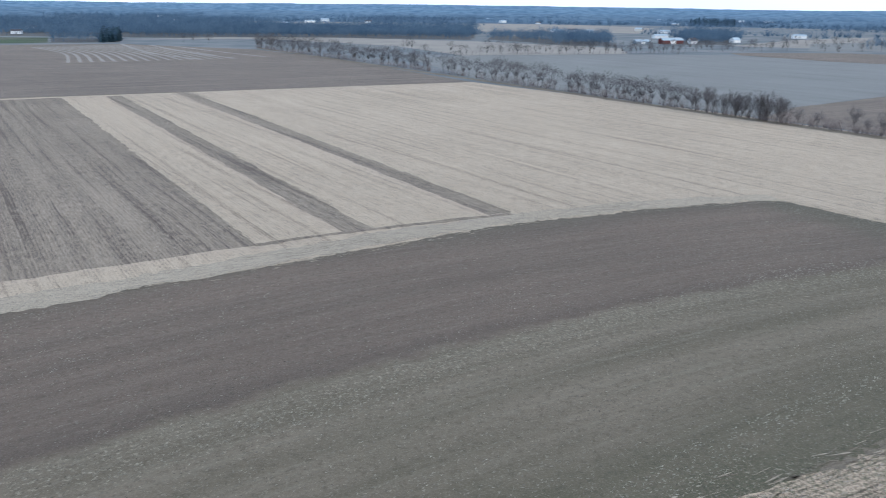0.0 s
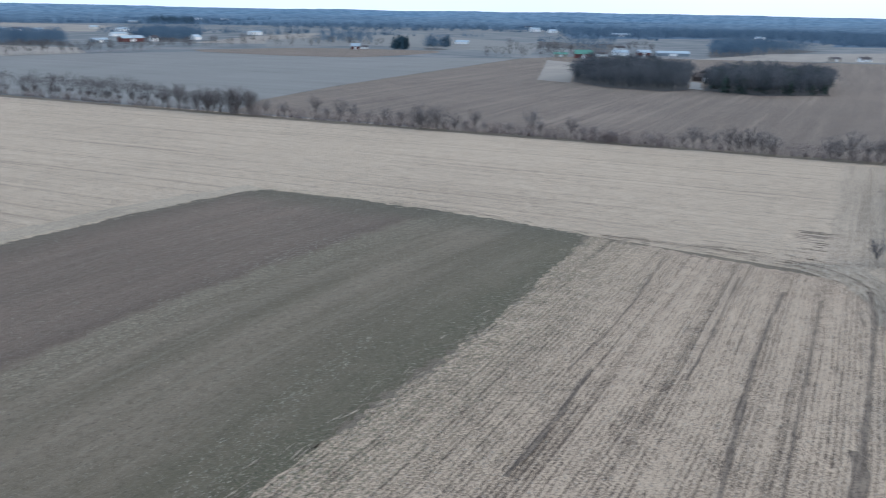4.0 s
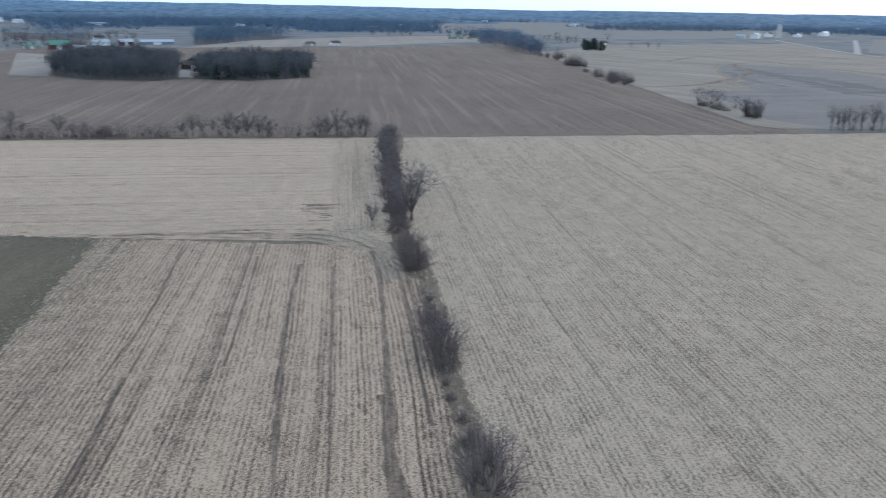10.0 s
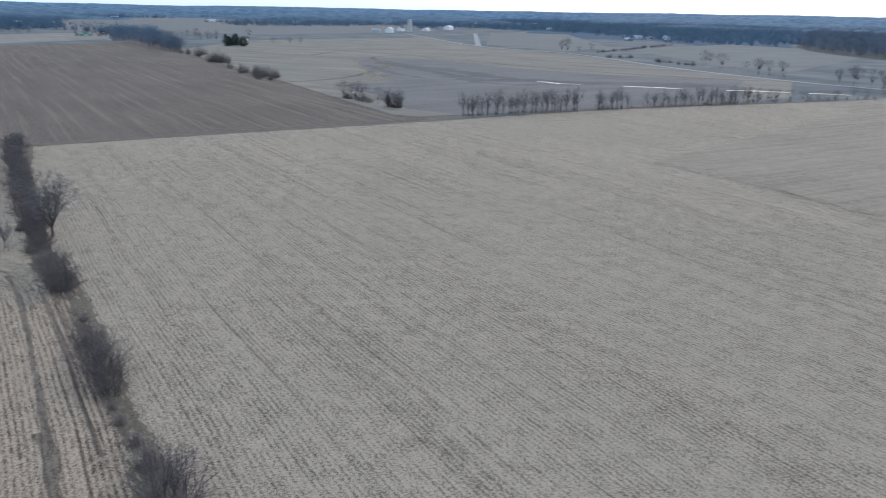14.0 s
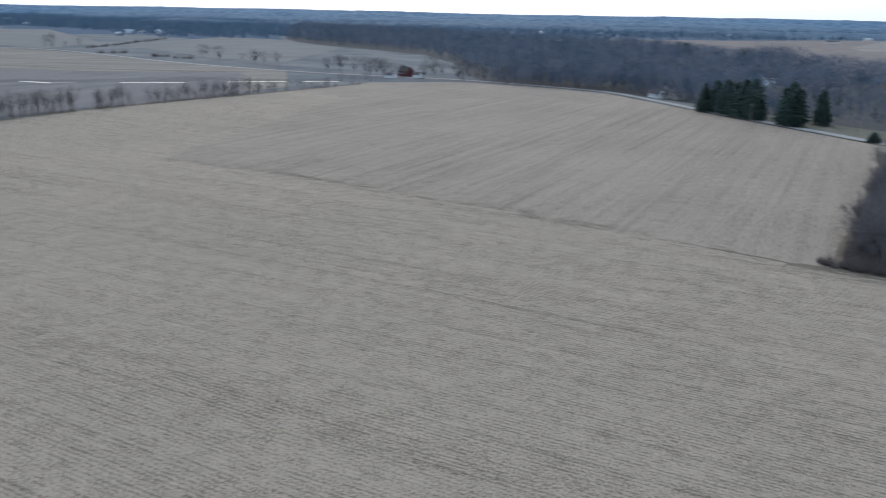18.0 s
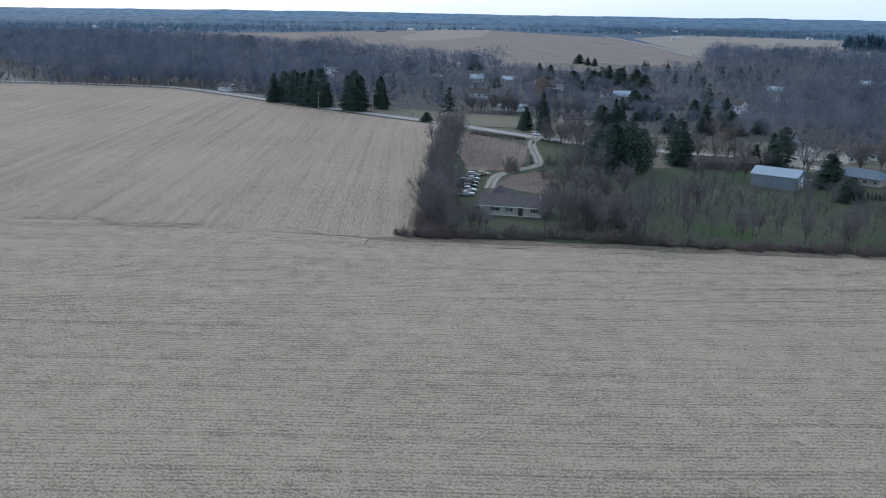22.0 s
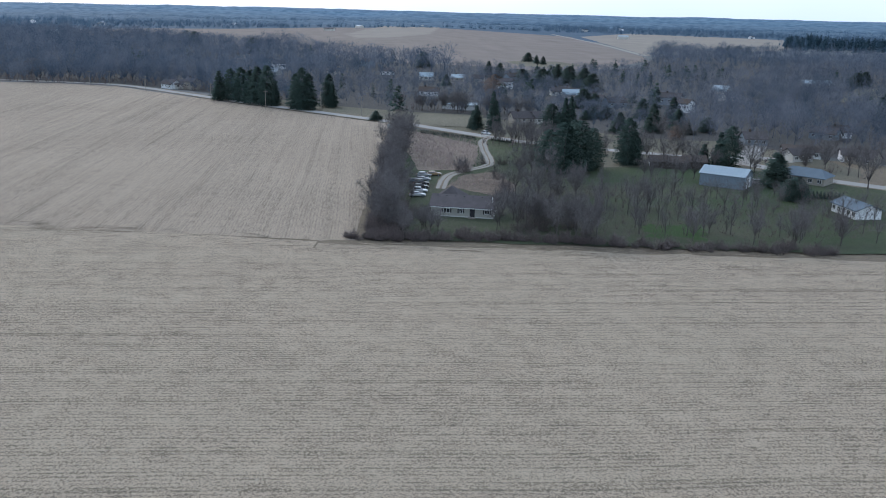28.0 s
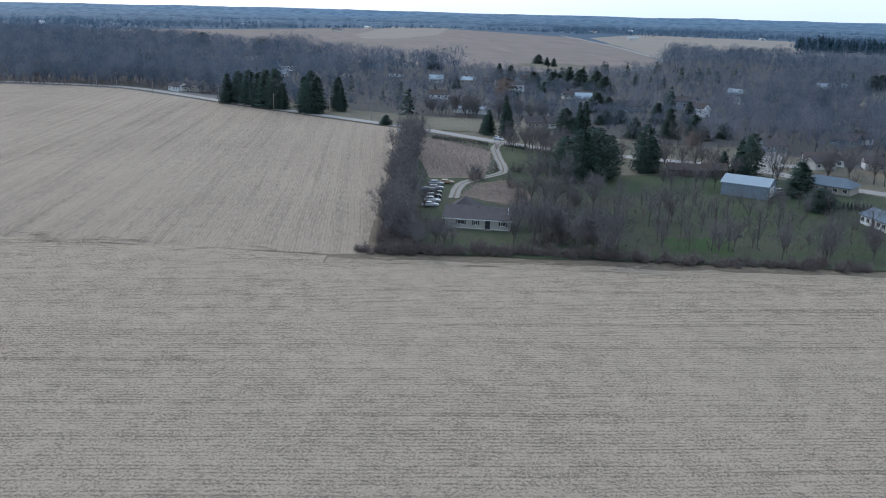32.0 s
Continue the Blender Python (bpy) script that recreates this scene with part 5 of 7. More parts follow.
# the long low house at the corner of the field
def ranch_house():
    a, b = (78.0, -187.4), (92.5, -183.1)
    turn = heading(a, b) + 180
    root = new("ranch_house")
    n = Vector((a[1] - b[1], b[0] - a[0])).normalized()
    mid = (Vector(a) + Vector(b)) / 2 - n * 4.3
    root.matrix_basis = pose(mid.x, mid.y, 0.1, 0, 0, turn)
    tagged(root, "single-storey house with pale siding and a dark grey shingle roof", "house")
    w, d, h = 15.2, 8.6, 2.7
    part("wall", gable_walls(w, d, h, 1.9), M_RANCH, root)
    part("roof", gable_roof(w, d, h, 1.9, 0.6), M_SHINGLE, root, "dark grey shingle roof")
    part("foundation", box_bm(-w / 2 - 0.04, -d / 2 - 0.05, -0.4, w / 2 + 0.04, d / 2 + 0.05, 0.35), M_CONCRETE, root)
    for x, wd in ((-3.8, 1.6), (-0.3, 0.9), (6.1, 1.2)):
        window(root, x, -d / 2, 1.65, wd, 1.05, -1, True)
        window(root, -x, d / 2, 1.65, wd, 1.05, 1)
    window(root, w / 2, 0, 1.65, 1.2, 1.05, 2)
    window(root, -w / 2, 0, 1.65, 1.2, 1.05, -2)
    dr = part("door", box_bm(1.9, -d / 2 - 0.08, 0.35, 3.1, -d / 2 + 0.02, 2.4), M_DARKTRIM, root, "dark back door")
    part("handle", box_bm(2.0, -d / 2 - 0.14, 1.3, 2.07, -d / 2 - 0.08, 1.42), M_STEELROOF, dr)
    part("step", box_bm(1.6, -d / 2 - 1.3, -0.3, 3.4, -d / 2 - 0.06, 0.3), M_WOODPOLE, root)
    # wing behind with its own ridge across
    wing = part("wing", gable_walls(7.4, 6.8, h, 0.02), M_RANCH, root)
    wing.matrix_basis = pose(-4.4, d / 2 + 2.8, 0, 0, 0, 90)
    part("roof", gable_roof(7.4, 6.8, h, 2.6, 0.5, hip=3.7), M_SHINGLE, wing)
    for i in range(7):
        x = -6.6 + i * 2.2
        part("roof_vent", box_bm(x - 0.12, -0.75, h + 1.6, x + 0.12, -0.5, h + 1.95), M_DARKTRIM, root)
    part("chimney", box_bm(7.0, -2.6, h + 0.7, 7.2, -2.4, h + 2.4), M_TRIM, root, "white vent pipe")
    for s in (-1, 1):
        part("gutter", box_bm(-w / 2 - 0.6, s * (d / 2 + 0.62) - 0.07, h - 0.3, w / 2 + 0.6, s * (d / 2 + 0.62) + 0.07, h - 0.14), M_TRIM, root)


ranch_house()


def shed():
    a, b = (40.9, -260.2), (29.4, -258.6)
    turn = heading(b, a) + 180
    n = Vector((-(b[1] - a[1]), b[0] - a[0])).normalized()
    mid = (Vector(a) + Vector(b)) / 2
    mid = mid + n * 4.5 if (mid + n * 4.5).length > mid.length else mid - n * 4.5
    L = math.dist(a, b) + 1.5
    root = new("steel_shed")
    root.matrix_basis = pose(mid.x, mid.y, 0, 0, 0, turn)
    tagged(root, "long pale blue-grey steel shed with a bright metal roof", "shed")
    part("wall", gable_walls(L, 9.0, 4.0, 1.7), M_BLUEWALL, root)
    part("roof", gable_roof(L, 9.0, 4.0, 1.7, 0.35, 0.1), M_STEELROOF, root, "bright metal roof")
    for s in (-1, 1):
        for i in range(14):
            x = L * ((i + 0.5) / 14 - 0.5)
            part("rib", box_bm(x - 0.04, s * 4.55 - 0.04, 0.0, x + 0.04, s * 4.55 + 0.04, 3.85), M_BLUEWALL, root)
        part("door", box_bm(s * L / 2 - 0.06, -2.2, 0, s * L / 2 + 0.06, 2.2, 3.4), M_TRIM, root, "white sliding door")
    for i in range(14):
        x = L * ((i + 0.5) / 14 - 0.5)
        for s in (-1, 1):
            seam = part("roof_seam", box_bm(x - 0.03, 0, 0, x + 0.03, 5.2, 0.06), M_STEELROOF, root)
            seam.matrix_basis = pose(0, 0, 5.86, math.degrees(-math.atan2(1.7, 4.5)), 0, 0) if s > 0 else pose(0, 0, 5.86, 0, 0, 180) @ pose(0, 0, 0, math.degrees(-math.atan2(1.7, 4.5)), 0, 0)


shed()
building("blue_roofed_house", (13.6, -283.6), heading((21.1, -283.7), (7.8, -279.7)), 14, 8, 2.6, 1.9, M_TANWALL, M_BLUEROOF, "low tan house with a blue-grey roof and white porch", windows=5, hip=3.0)
building("white_house", (-1.1, -240.3), heading((4.2, -243.8), (-1.2, -235.8)), 10.5, 7, 2.6, 1.4, M_WHITE, M_BLUEROOF, "white house with a blue-grey roof on the lawn", windows=5)
building("dark_outbuilding", (48.6, -290.7), 20, 7, 6, 2.6, 1.6, M_BROWNROOF, M_BROWNROOF, "weathered dark brown outbuilding", "shed", windows=0, big_door=True)
building("dark_outbuilding", (56.1, -285.7), 15, 12, 6, 2.5, 1.5, M_BROWNROOF, M_BROWNROOF, "weathered dark brown outbuilding", "shed", windows=0, big_door=True)
building("white_bungalow", (18.4, -336.5), 10, 13, 8, 2.7, 1.6, M_WHITE, M_BROWNROOF, "pale bungalow beside the town road", windows=4)
building("white_bungalow", (-0.6, -338.5), 10, 12, 8, 2.7, 1.6, M_WHITE, M_SHINGLE, "pale bungalow beside the town road", windows=4)

# houses of the small town, half hidden by trees
TOWN_SPOTS = [(376.9, -399.9), (372.5, -403.8), (362.7, -402.6), (539.8, -672.2), (473.4, -621.5), (432.4, -582.3), (398.0, -530.8), (397.4, -619.5), (366.2, -562.6), (399.6, -669.4), (336.1, -592.6), (287.5, -564.8), (265.1, -572.3), (249.9, -573.2), (229.0, -586.1), (215.3, -538.6), (169.5, -513.0), (156.7, -497.3), (135.0, -475.4), (122.3, -467.5), (232.4, -459.7), (132.4, -374.4), (139.5, -369.1), (90.3, -482.5), (97.9, -497.9), (84.4, -467.2), (72.7, -550.0), (37.1, -709.5), (26.7, -712.5), (12.7, -395.9), (8.2, -403.1), (18.9, -326.5), (-2.2, -332.6), (84.1, -595.3), (37.6, -360.0)]
rt = random.Random(21)
# white shed added so bright gaps show between the bare trunks
building("white_shed", (186, -404), heading((176, -379), (196, -376)), 18, 7, 2.6, 1.0, M_WHITE, M_STEELROOF, "long white shed added behind bare trees at a meadow", "shed", windows=0, big_door=True)
for i, p in enumerate(TOWN_SPOTS):
    building("town_house", p, rt.uniform(-30, 60), rt.uniform(8, 12), rt.uniform(6, 8), rt.choice((2.8, 2.8, 4.6)), rt.uniform(1.7, 2.6), (M_WHITE, M_CREAM, M_TANWALL, M_TANWALL, M_BLUEWALL)[i % 5], (M_SHINGLE, M_BROWNROOF, M_SHINGLE, M_STEELROOF if p[1] < -450 else M_SHINGLE)[(i * 3 + i // 4) % 4],
             ("white", "cream", "tan", "tan", "blue-grey")[i % 5] + " small-town house among bare trees", group="town houses", windows=3, chimney=i % 2 == 0)

building("brown_barn", (571.1, 455.4), 20, 14, 9, 4.0, 2.6, M_BROWNROOF, M_BROWNROOF, "weathered brown barn in the gap of a woodlot", "barn", windows=0, big_door=True)
building("hedge_shed", (244.6, 239.4), 25, 6, 4, 2.2, 0.8, M_BROWNROOF, M_BROWNROOF, "small dark weathered shed in the hedgerow", "shed", windows=0)
# farmsteads
def silo(spot, r, h, label):
    root = new("silo")
    root.matrix_basis = pose(spot[0], spot[1], 0)
    tagged(root, label, "silo", "silos")
    bm = bmesh.new()
    bmesh.ops.create_cone(bm, cap_ends=True, segments=20, radius1=r, radius2=r, depth=h, matrix=Matrix.Translation((0, 0, h / 2)))
    for k in range(8):
        bmesh.ops.create_cone(bm, cap_ends=True, segments=20, radius1=r * 1.015, radius2=r * 1.015, depth=0.15, matrix=Matrix.Translation((0, 0, h * (k + 0.5) / 8)))
    part("barrel", bm, M_CONCRETE, root)
    bm = bmesh.new()
    bmesh.ops.create_uvsphere(bm, u_segments=20, v_segments=10, radius=r * 1.02, matrix=Matrix.Translation((0, 0, h)) @ Matrix.Diagonal((1, 1, 0.55, 1)))
    part("dome", bm, M_STEELROOF, root, "pale metal dome")


TV = math.degrees(ANG_V)
FARMS = (
    # the farm north-east, with the long red barn
    ((323.7, 1226.1), 20, 46, 14, 6, 4, M_REDWALL, M_STEELROOF, "long red barn with a pale steel roof", "barn"), ((356.4, 1234.6), 20, 14, 10, 6, 4, M_WHITE, M_SHINGLE, "white two-storey farmhouse beside a barn", "house"),
    ((279.7, 1214.6), 20, 30, 12, 4, 3, M_BLUEWALL, M_STEELROOF, "pale steel shed on a farm", "shed"), ((364.3, 1450.5), 20, 34, 12, 5, 3, M_WHITE, M_STEELROOF, "white steel shed on a farm", "shed"), ((436.2, 1293.7), 30, 18, 12, 5, 4, M_WHITE, M_STEELROOF, "white farm shed among fields", "shed"),
    ((-41.4, 1746.8), 5, 44, 14, 4, 3, M_WHITE, M_STEELROOF, "long white poultry shed among fields", "shed"), ((-335.3, 2545.6), 10, 30, 14, 6, 4, M_WHITE, M_STEELROOF, "white barn far off among fields", "barn"), ((-196, 2382.6), 10, 22, 12, 5, 3, M_WHITE, M_SHINGLE, "white barn far off among fields", "barn"),
    ((220.6, 1664.5), 10, 30, 14, 5, 4, M_WHITE, M_STEELROOF, "white farm shed far off", "shed"), ((256.7, 1712.5), 10, 26, 14, 5, 4, M_WHITE, M_SHINGLE, "white farm shed far off", "shed"), ((279.8, 1652.4), 10, 22, 12, 5, 4, M_WHITE, M_STEELROOF, "white farm shed far off", "shed"),
    ((-640.2, 1324.6), 10, 20, 10, 5, 3, M_WHITE, M_SHINGLE, "white farmhouse at a wood's edge", "house"), ((1102.3, 3230.6), 10, 40, 16, 5, 4, M_WHITE, M_STEELROOF, "white shed far off among fields", "shed"), ((1186.1, 3175.8), 10, 40, 16, 5, 4, M_WHITE, M_STEELROOF, "white shed far off among fields", "shed"),
    # the farm behind the woodlot
    ((676.4, 711.1), -35, 25, 13, 6, 5, M_REDWALL, M_GREENROOF, "red barn with a green steel roof", "barn"), ((674.3, 746), -35, 20, 10, 3.5, 2.5, M_TANWALL, M_GREENROOF, "low shed with a green roof", "shed"), ((727.1, 733.2), -35, 16, 10, 3.5, 2.5, M_WHITE, M_SHINGLE, "low white shed on a farm", "shed"),
    ((762.7, 738.4), -35, 24, 11, 5, 3.5, M_WHITE, M_STEELROOF, "white barn with a pale roof", "barn"), ((793.8, 730.4), -35, 20, 11, 5, 3.5, M_REDWALL, M_STEELROOF, "red barn with a pale roof", "barn"), ((831.1, 718.1), -35, 52, 13, 4, 3, M_BLUEWALL, M_STEELROOF, "long cattle shed with a pale roof", "shed"),
    ((865.8, 839.6), -35, 16, 10, 5, 3, M_WHITE, M_SHINGLE, "white farmhouse among bare trees", "house"), ((538.5, 432.9), -35, 20, 9, 4, 3, M_BROWNROOF, M_BROWNROOF, "brown weathered barn among trees", "barn"), ((1420.8, 1379.7), -20, 60, 16, 5, 3, M_BLUEWALL, M_STEELROOF, "long pale shed far off", "shed"),
    ((1480.7, 1739.9), -20, 34, 16, 7, 5, M_WHITE, M_STEELROOF, "white barn far off among fields", "barn"), ((1446.9, 1634.2), -20, 26, 14, 6, 4, M_WHITE, M_STEELROOF, "white barn far off among fields", "barn"), ((958.7, 547.4), -30, 16, 10, 4, 3, M_WHITE, M_SHINGLE, "white farmhouse with dark roof", "house"), ((934.6, 568.6), -30, 14, 10, 3.5, 2.5, M_TANWALL, M_SHINGLE, "small weathered shed on a farm", "shed"),
    ((1303.6, 522.1), -30, 30, 12, 3.5, 2.5, M_TANWALL, M_GREENROOF, "low farm shed with a green roof", "shed"), ((1302.9, 495.1), -30, 14, 10, 3.5, 2.5, M_TANWALL, M_SHINGLE, "small weathered shed on a farm", "shed"),
    ((524.6, 957.7), -35, 14, 10, 5, 4, M_REDWALL, M_STEELROOF, "small red barn by a lane", "barn"), ((541.8, 965.6), -35, 9, 8, 3, 2, M_WHITE, M_SHINGLE, "small white shed beside a barn", "shed"), ((773.8, 1078.6), -35, 26, 12, 4, 3, M_WHITE, M_STEELROOF, "white farm shed among fields", "shed"),
    # the farmhouse among trees, and the dairy with its silo
    ((1122.4, 261.8), -20, 16, 11, 6, 4, M_BROWNROOF, M_SHINGLE, "dark farmhouse among trees", "house"), ((1246.9, 271.5), -20, 18, 10, 4, 3, M_TANWALL, M_SHINGLE, "weathered grey shed on a farm", "shed"), ((2591.3, 656.5), -20, 48, 16, 6, 3, M_WHITE, M_STEELROOF, "long white shed far off among fields", "shed"),
    ((1796.2, 94.8), -10, 34, 16, 8, 5, M_WHITE, M_STEELROOF, "white dairy barn beside a silo", "barn"), ((1950.7, 77.8), -10, 40, 14, 7, 5, M_WHITE, M_SHINGLE, "white dairy barn beside a silo", "barn"), ((1997.1, 21.8), -10, 50, 14, 5, 3, M_WHITE, M_STEELROOF, "long white dairy shed beside a barn", "shed"), ((2152.8, -31.5), -10, 80, 18, 8, 4, M_WHITE, M_STEELROOF, "long pale dairy shed beside a barn", "shed"),
    ((1547.9, -341.9), 10, 22, 12, 4, 3, M_BLUEWALL, M_STEELROOF, "pale shed by the woods", "shed"), ((1672.5, -408.5), 10, 16, 11, 5, 4, M_WHITE, M_SHINGLE, "white house by the woods", "house"), ((1660.9, -438.5), 10, 22, 12, 5, 4, M_WHITE, M_STEELROOF, "white shed by the woods", "shed"), ((1752, -487.1), 10, 16, 11, 6, 4, M_BLUEWALL, M_SHINGLE, "blue-grey house by the woods", "house"),
    ((579.3, -337.5), 15, 13, 9, 5, 4, M_REDWALL, M_BROWNROOF, "dark red farmhouse behind the stubble hill", "house"), ((562.7, -338.6), 15, 8, 7, 3, 2, M_WHITE, M_SHINGLE, "small white shed beside a house", "shed"), ((571.2, -319.1), 15, 9, 6, 2.6, 1.8, M_WHITE, M_SHINGLE, "small white shed beside a house", "shed"),
)
for spot, turn, w, d, h, rise, wall, roof, label, cat in FARMS:
    building("farmhouse" if cat == "house" else "farm_" + cat, spot, turn, w * 0.75, d * 0.8, h * 0.85, rise * 0.8, wall, roof, label, cat, "farm buildings", windows=3 if cat == "house" else 0, door=cat == "house", big_door=cat != "house", chimney=cat == "house")
silo((1872, 55.4), 4.5, 24, "tall pale concrete silo beside a dairy barn")

# small far buildings that show as pale specks
rf = random.Random(33)
for i in range(70):
    a = radians(rf.uniform(-30, 185))
    r = rf.uniform(1500, 3600)
    building("far_building", (r * math.sin(a), r * math.cos(a)), rf.uniform(0, 180), rf.uniform(12, 30), rf.uniform(8, 13), rf.uniform(3, 6), rf.uniform(1.5, 3), rf.choice((M_WHITE, M_WHITE, M_CREAM)), rf.choice((M_STEELROOF, M_SHINGLE, M_STEELROOF)), "pale farm building far off among fields and woods", "farm building", "far farm buildings", windows=0, door=False)


# parked cars
M_TYRE = rough_mat("tyre_rubber", (0.015, 0.015, 0.015), (0.03, 0.03, 0.03), 2.0)
M_LAMP = rough_mat("red_lamp", (0.25, 0.02, 0.02), (0.35, 0.03, 0.03), 2.0, 0.3)
M_HEAD = rough_mat("clear_lamp", (0.6, 0.6, 0.6), (0.7, 0.7, 0.7), 2.0, 0.2)


def car(spot, turn, paint, label, tall=1.0):
    root = new("parked_car")
    root.matrix_basis = pose(spot[0], spot[1], 0.12, 0, 0, turn)
    tagged(root, label, "car", "parked cars")
    prof = [(-2.2, 0.35), (-2.25, 0.75), (-1.9, 0.92), (-1.5, 1.38 * tall), (0.35, 1.42 * tall), (1.0, 0.98), (2.05, 0.82), (2.25, 0.6), (2.2, 0.35)]
    bm = bmesh.new()
    sides = []
    for s in (-1, 1):
        sides.append([bm.verts.new((x, s * (0.86 if z < 1.0 else 0.68), z)) for x, z in prof])
    n = len(prof)
    for i in range(n):
        j = (i + 1) % n
        bm.faces.new((sides[0][i], sides[0][j], sides[1][j], sides[1][i]))
    bm.faces.new(sides[0][::-1])
    bm.faces.new(sides[1])
    bmesh.ops.recalc_face_normals(bm, faces=bm.faces)
    bmesh.ops.bevel(bm, geom=[e for e in bm.edges if e.calc_face_angle(0) > 0.5], offset=0.06, segments=2, affect="EDGES", clamp_overlap=True)
    part("body", bm, paint, root)
    for s in (-1, 1):
        bm = bmesh.new()
        q = [bm.verts.new(p) for p in ((-1.65, s * 0.845, 1.0), (0.75, s * 0.845, 1.02), (0.3, s * 0.705, 1.36 * tall), (-1.42, s * 0.705, 1.33 * tall))]
        bm.faces.new(q)
        part("side_window", bm, M_GLASS, root)
        for x in (-1.4, 1.4):
            bm = bmesh.new()
            bmesh.ops.create_cone(bm, cap_ends=True, segments=16, radius1=0.34, radius2=0.34, depth=0.22, matrix=Matrix.Translation((x, s * 0.8, 0.34)) @ Matrix.Rotation(radians(90), 4, "X"))
            wh = part("wheel", bm, M_TYRE, root)
            bm = bmesh.new()
            bmesh.ops.create_cone(bm, cap_ends=True, segments=12, radius1=0.19, radius2=0.19, depth=0.24, matrix=Matrix.Translation((x, s * 0.8, 0.34)) @ Matrix.Rotation(radians(90), 4, "X"))
            part("rim", bm, M_STEELROOF, wh)
        part("headlight", box_bm(2.1, s * 0.6 - 0.18, 0.6, 2.27, s * 0.6 + 0.18, 0.74), M_HEAD, root)
        part("tail_light", box_bm(-2.28, s * 0.65 - 0.14, 0.66, -2.15, s * 0.65 + 0.14, 0.84), M_LAMP, root)
    for a, b in (((0.92, 1.03), (0.42, 1.40 * tall)), ((-1.86, 0.97), (-1.55, 1.35 * tall))):
        bm = bmesh.new()
        o = 0.03 if a[0] > 0 else -0.03
        bm.faces.new([bm.verts.new(p) for p in ((a[0] + o, -0.7, a[1]), (a[0] + o, 0.7, a[1]), (b[0] + o, 0.6, b[1]), (b[0] + o, -0.6, b[1]))])
        part("windscreen", bm, M_GLASS, root)


def paint(name, c):
    return rough_mat(name, c, tuple(min(1, v * 1.15 + 0.01) for v in c), 0.5, 0.25, 0.02, 0.2, 0.5)


P_WHITE, P_SILVER, P_BLACK, P_BLUE, P_TAN = paint("white_paint", (0.42, 0.43, 0.44)), paint("silver_paint", (0.24, 0.255, 0.27)), paint("black_paint", (0.02, 0.02, 0.022)), paint("blue_paint", (0.05, 0.09, 0.13)), paint("tan_paint", (0.25, 0.17, 0.1))
for p, c, l, tl in (((105.7, -201), P_WHITE, "white parked car on the grass", 1.0), ((107.7, -206.1), P_WHITE, "white parked estate car on grass", 1.15), ((110, -211.2), P_BLACK, "black parked car on grass", 1.0), ((112.1, -215.8), P_BLACK, "dark parked van on grass", 1.3), ((114.5, -221.5), P_SILVER, "silver parked car on grass", 1.0),
                    ((114.6, -217.2), P_BLUE, "dark blue parked car on grass", 1.1), ((117.1, -227.3), P_SILVER, "silver parked car on grass", 1.1), ((115.5, -230.7), P_TAN, "tan parked car beside the drive", 1.0), ((26.2, -270.6), P_WHITE, "white pickup beside a shed", 1.25)):
    car(p, TV + 180 + rt.uniform(-6, 6), c, l, tl)


car((137.4, -322.9), heading((143.5, -324.2), (130.2, -318.8)), P_WHITE, "white car standing on the road by the drive", 1.15)


# utility poles along the road, and marker poles on the far fence
def pole(spot, h, arm, label, mat):
    root = new("utility_pole" if arm else "marker_pole")
    root.matrix_basis = pose(spot[0], spot[1], 0, 0, 0, rt.uniform(-10, 10) + TV)
    tagged(root, label, "pole", "roadside poles" if arm else "fence poles")
    bm = bmesh.new()
    bmesh.ops.create_cone(bm, cap_ends=True, segments=8, radius1=0.17 if arm else 0.1, radius2=0.11 if arm else 0.07, depth=h + 0.5, matrix=Matrix.Translation((0, 0, h / 2 - 0.25)))
    part("shaft", bm, mat, root)
    if arm:
        part("crossarm", box_bm(-1.1, -0.22, h - 0.9, 1.1, -0.1, h - 0.75), mat, root)
        for x in (-1.0, -0.4, 0.4, 1.0):
            bm = bmesh.new()
            bmesh.ops.create_cone(bm, cap_ends=True, segments=6, radius1=0.06, radius2=0.04, depth=0.2, matrix=Matrix.Translation((x, -0.16, h - 0.65)))
            part("insulator", bm, M_DARKTRIM, root)


for p in ((415.2, -388.4), (372.1, -374.2), (310.8, -358.3), (264.1, -343.7), (254.1, -351.6), (239, -354.6), (210.7, -346.2), (528.8, -374.4), (422.3, -379.6)):
    pole(p, 9.5, True, "weathered wooden utility pole with a crossarm", M_WOODPOLE)
for p in ((-228.5, 449), (-170.8, 482.6), (-116.6, 520), (-56.5, 542.7)):
    pole(p, 5.0, False, "pale thin pole on a fence line", M_WOODPOLE)

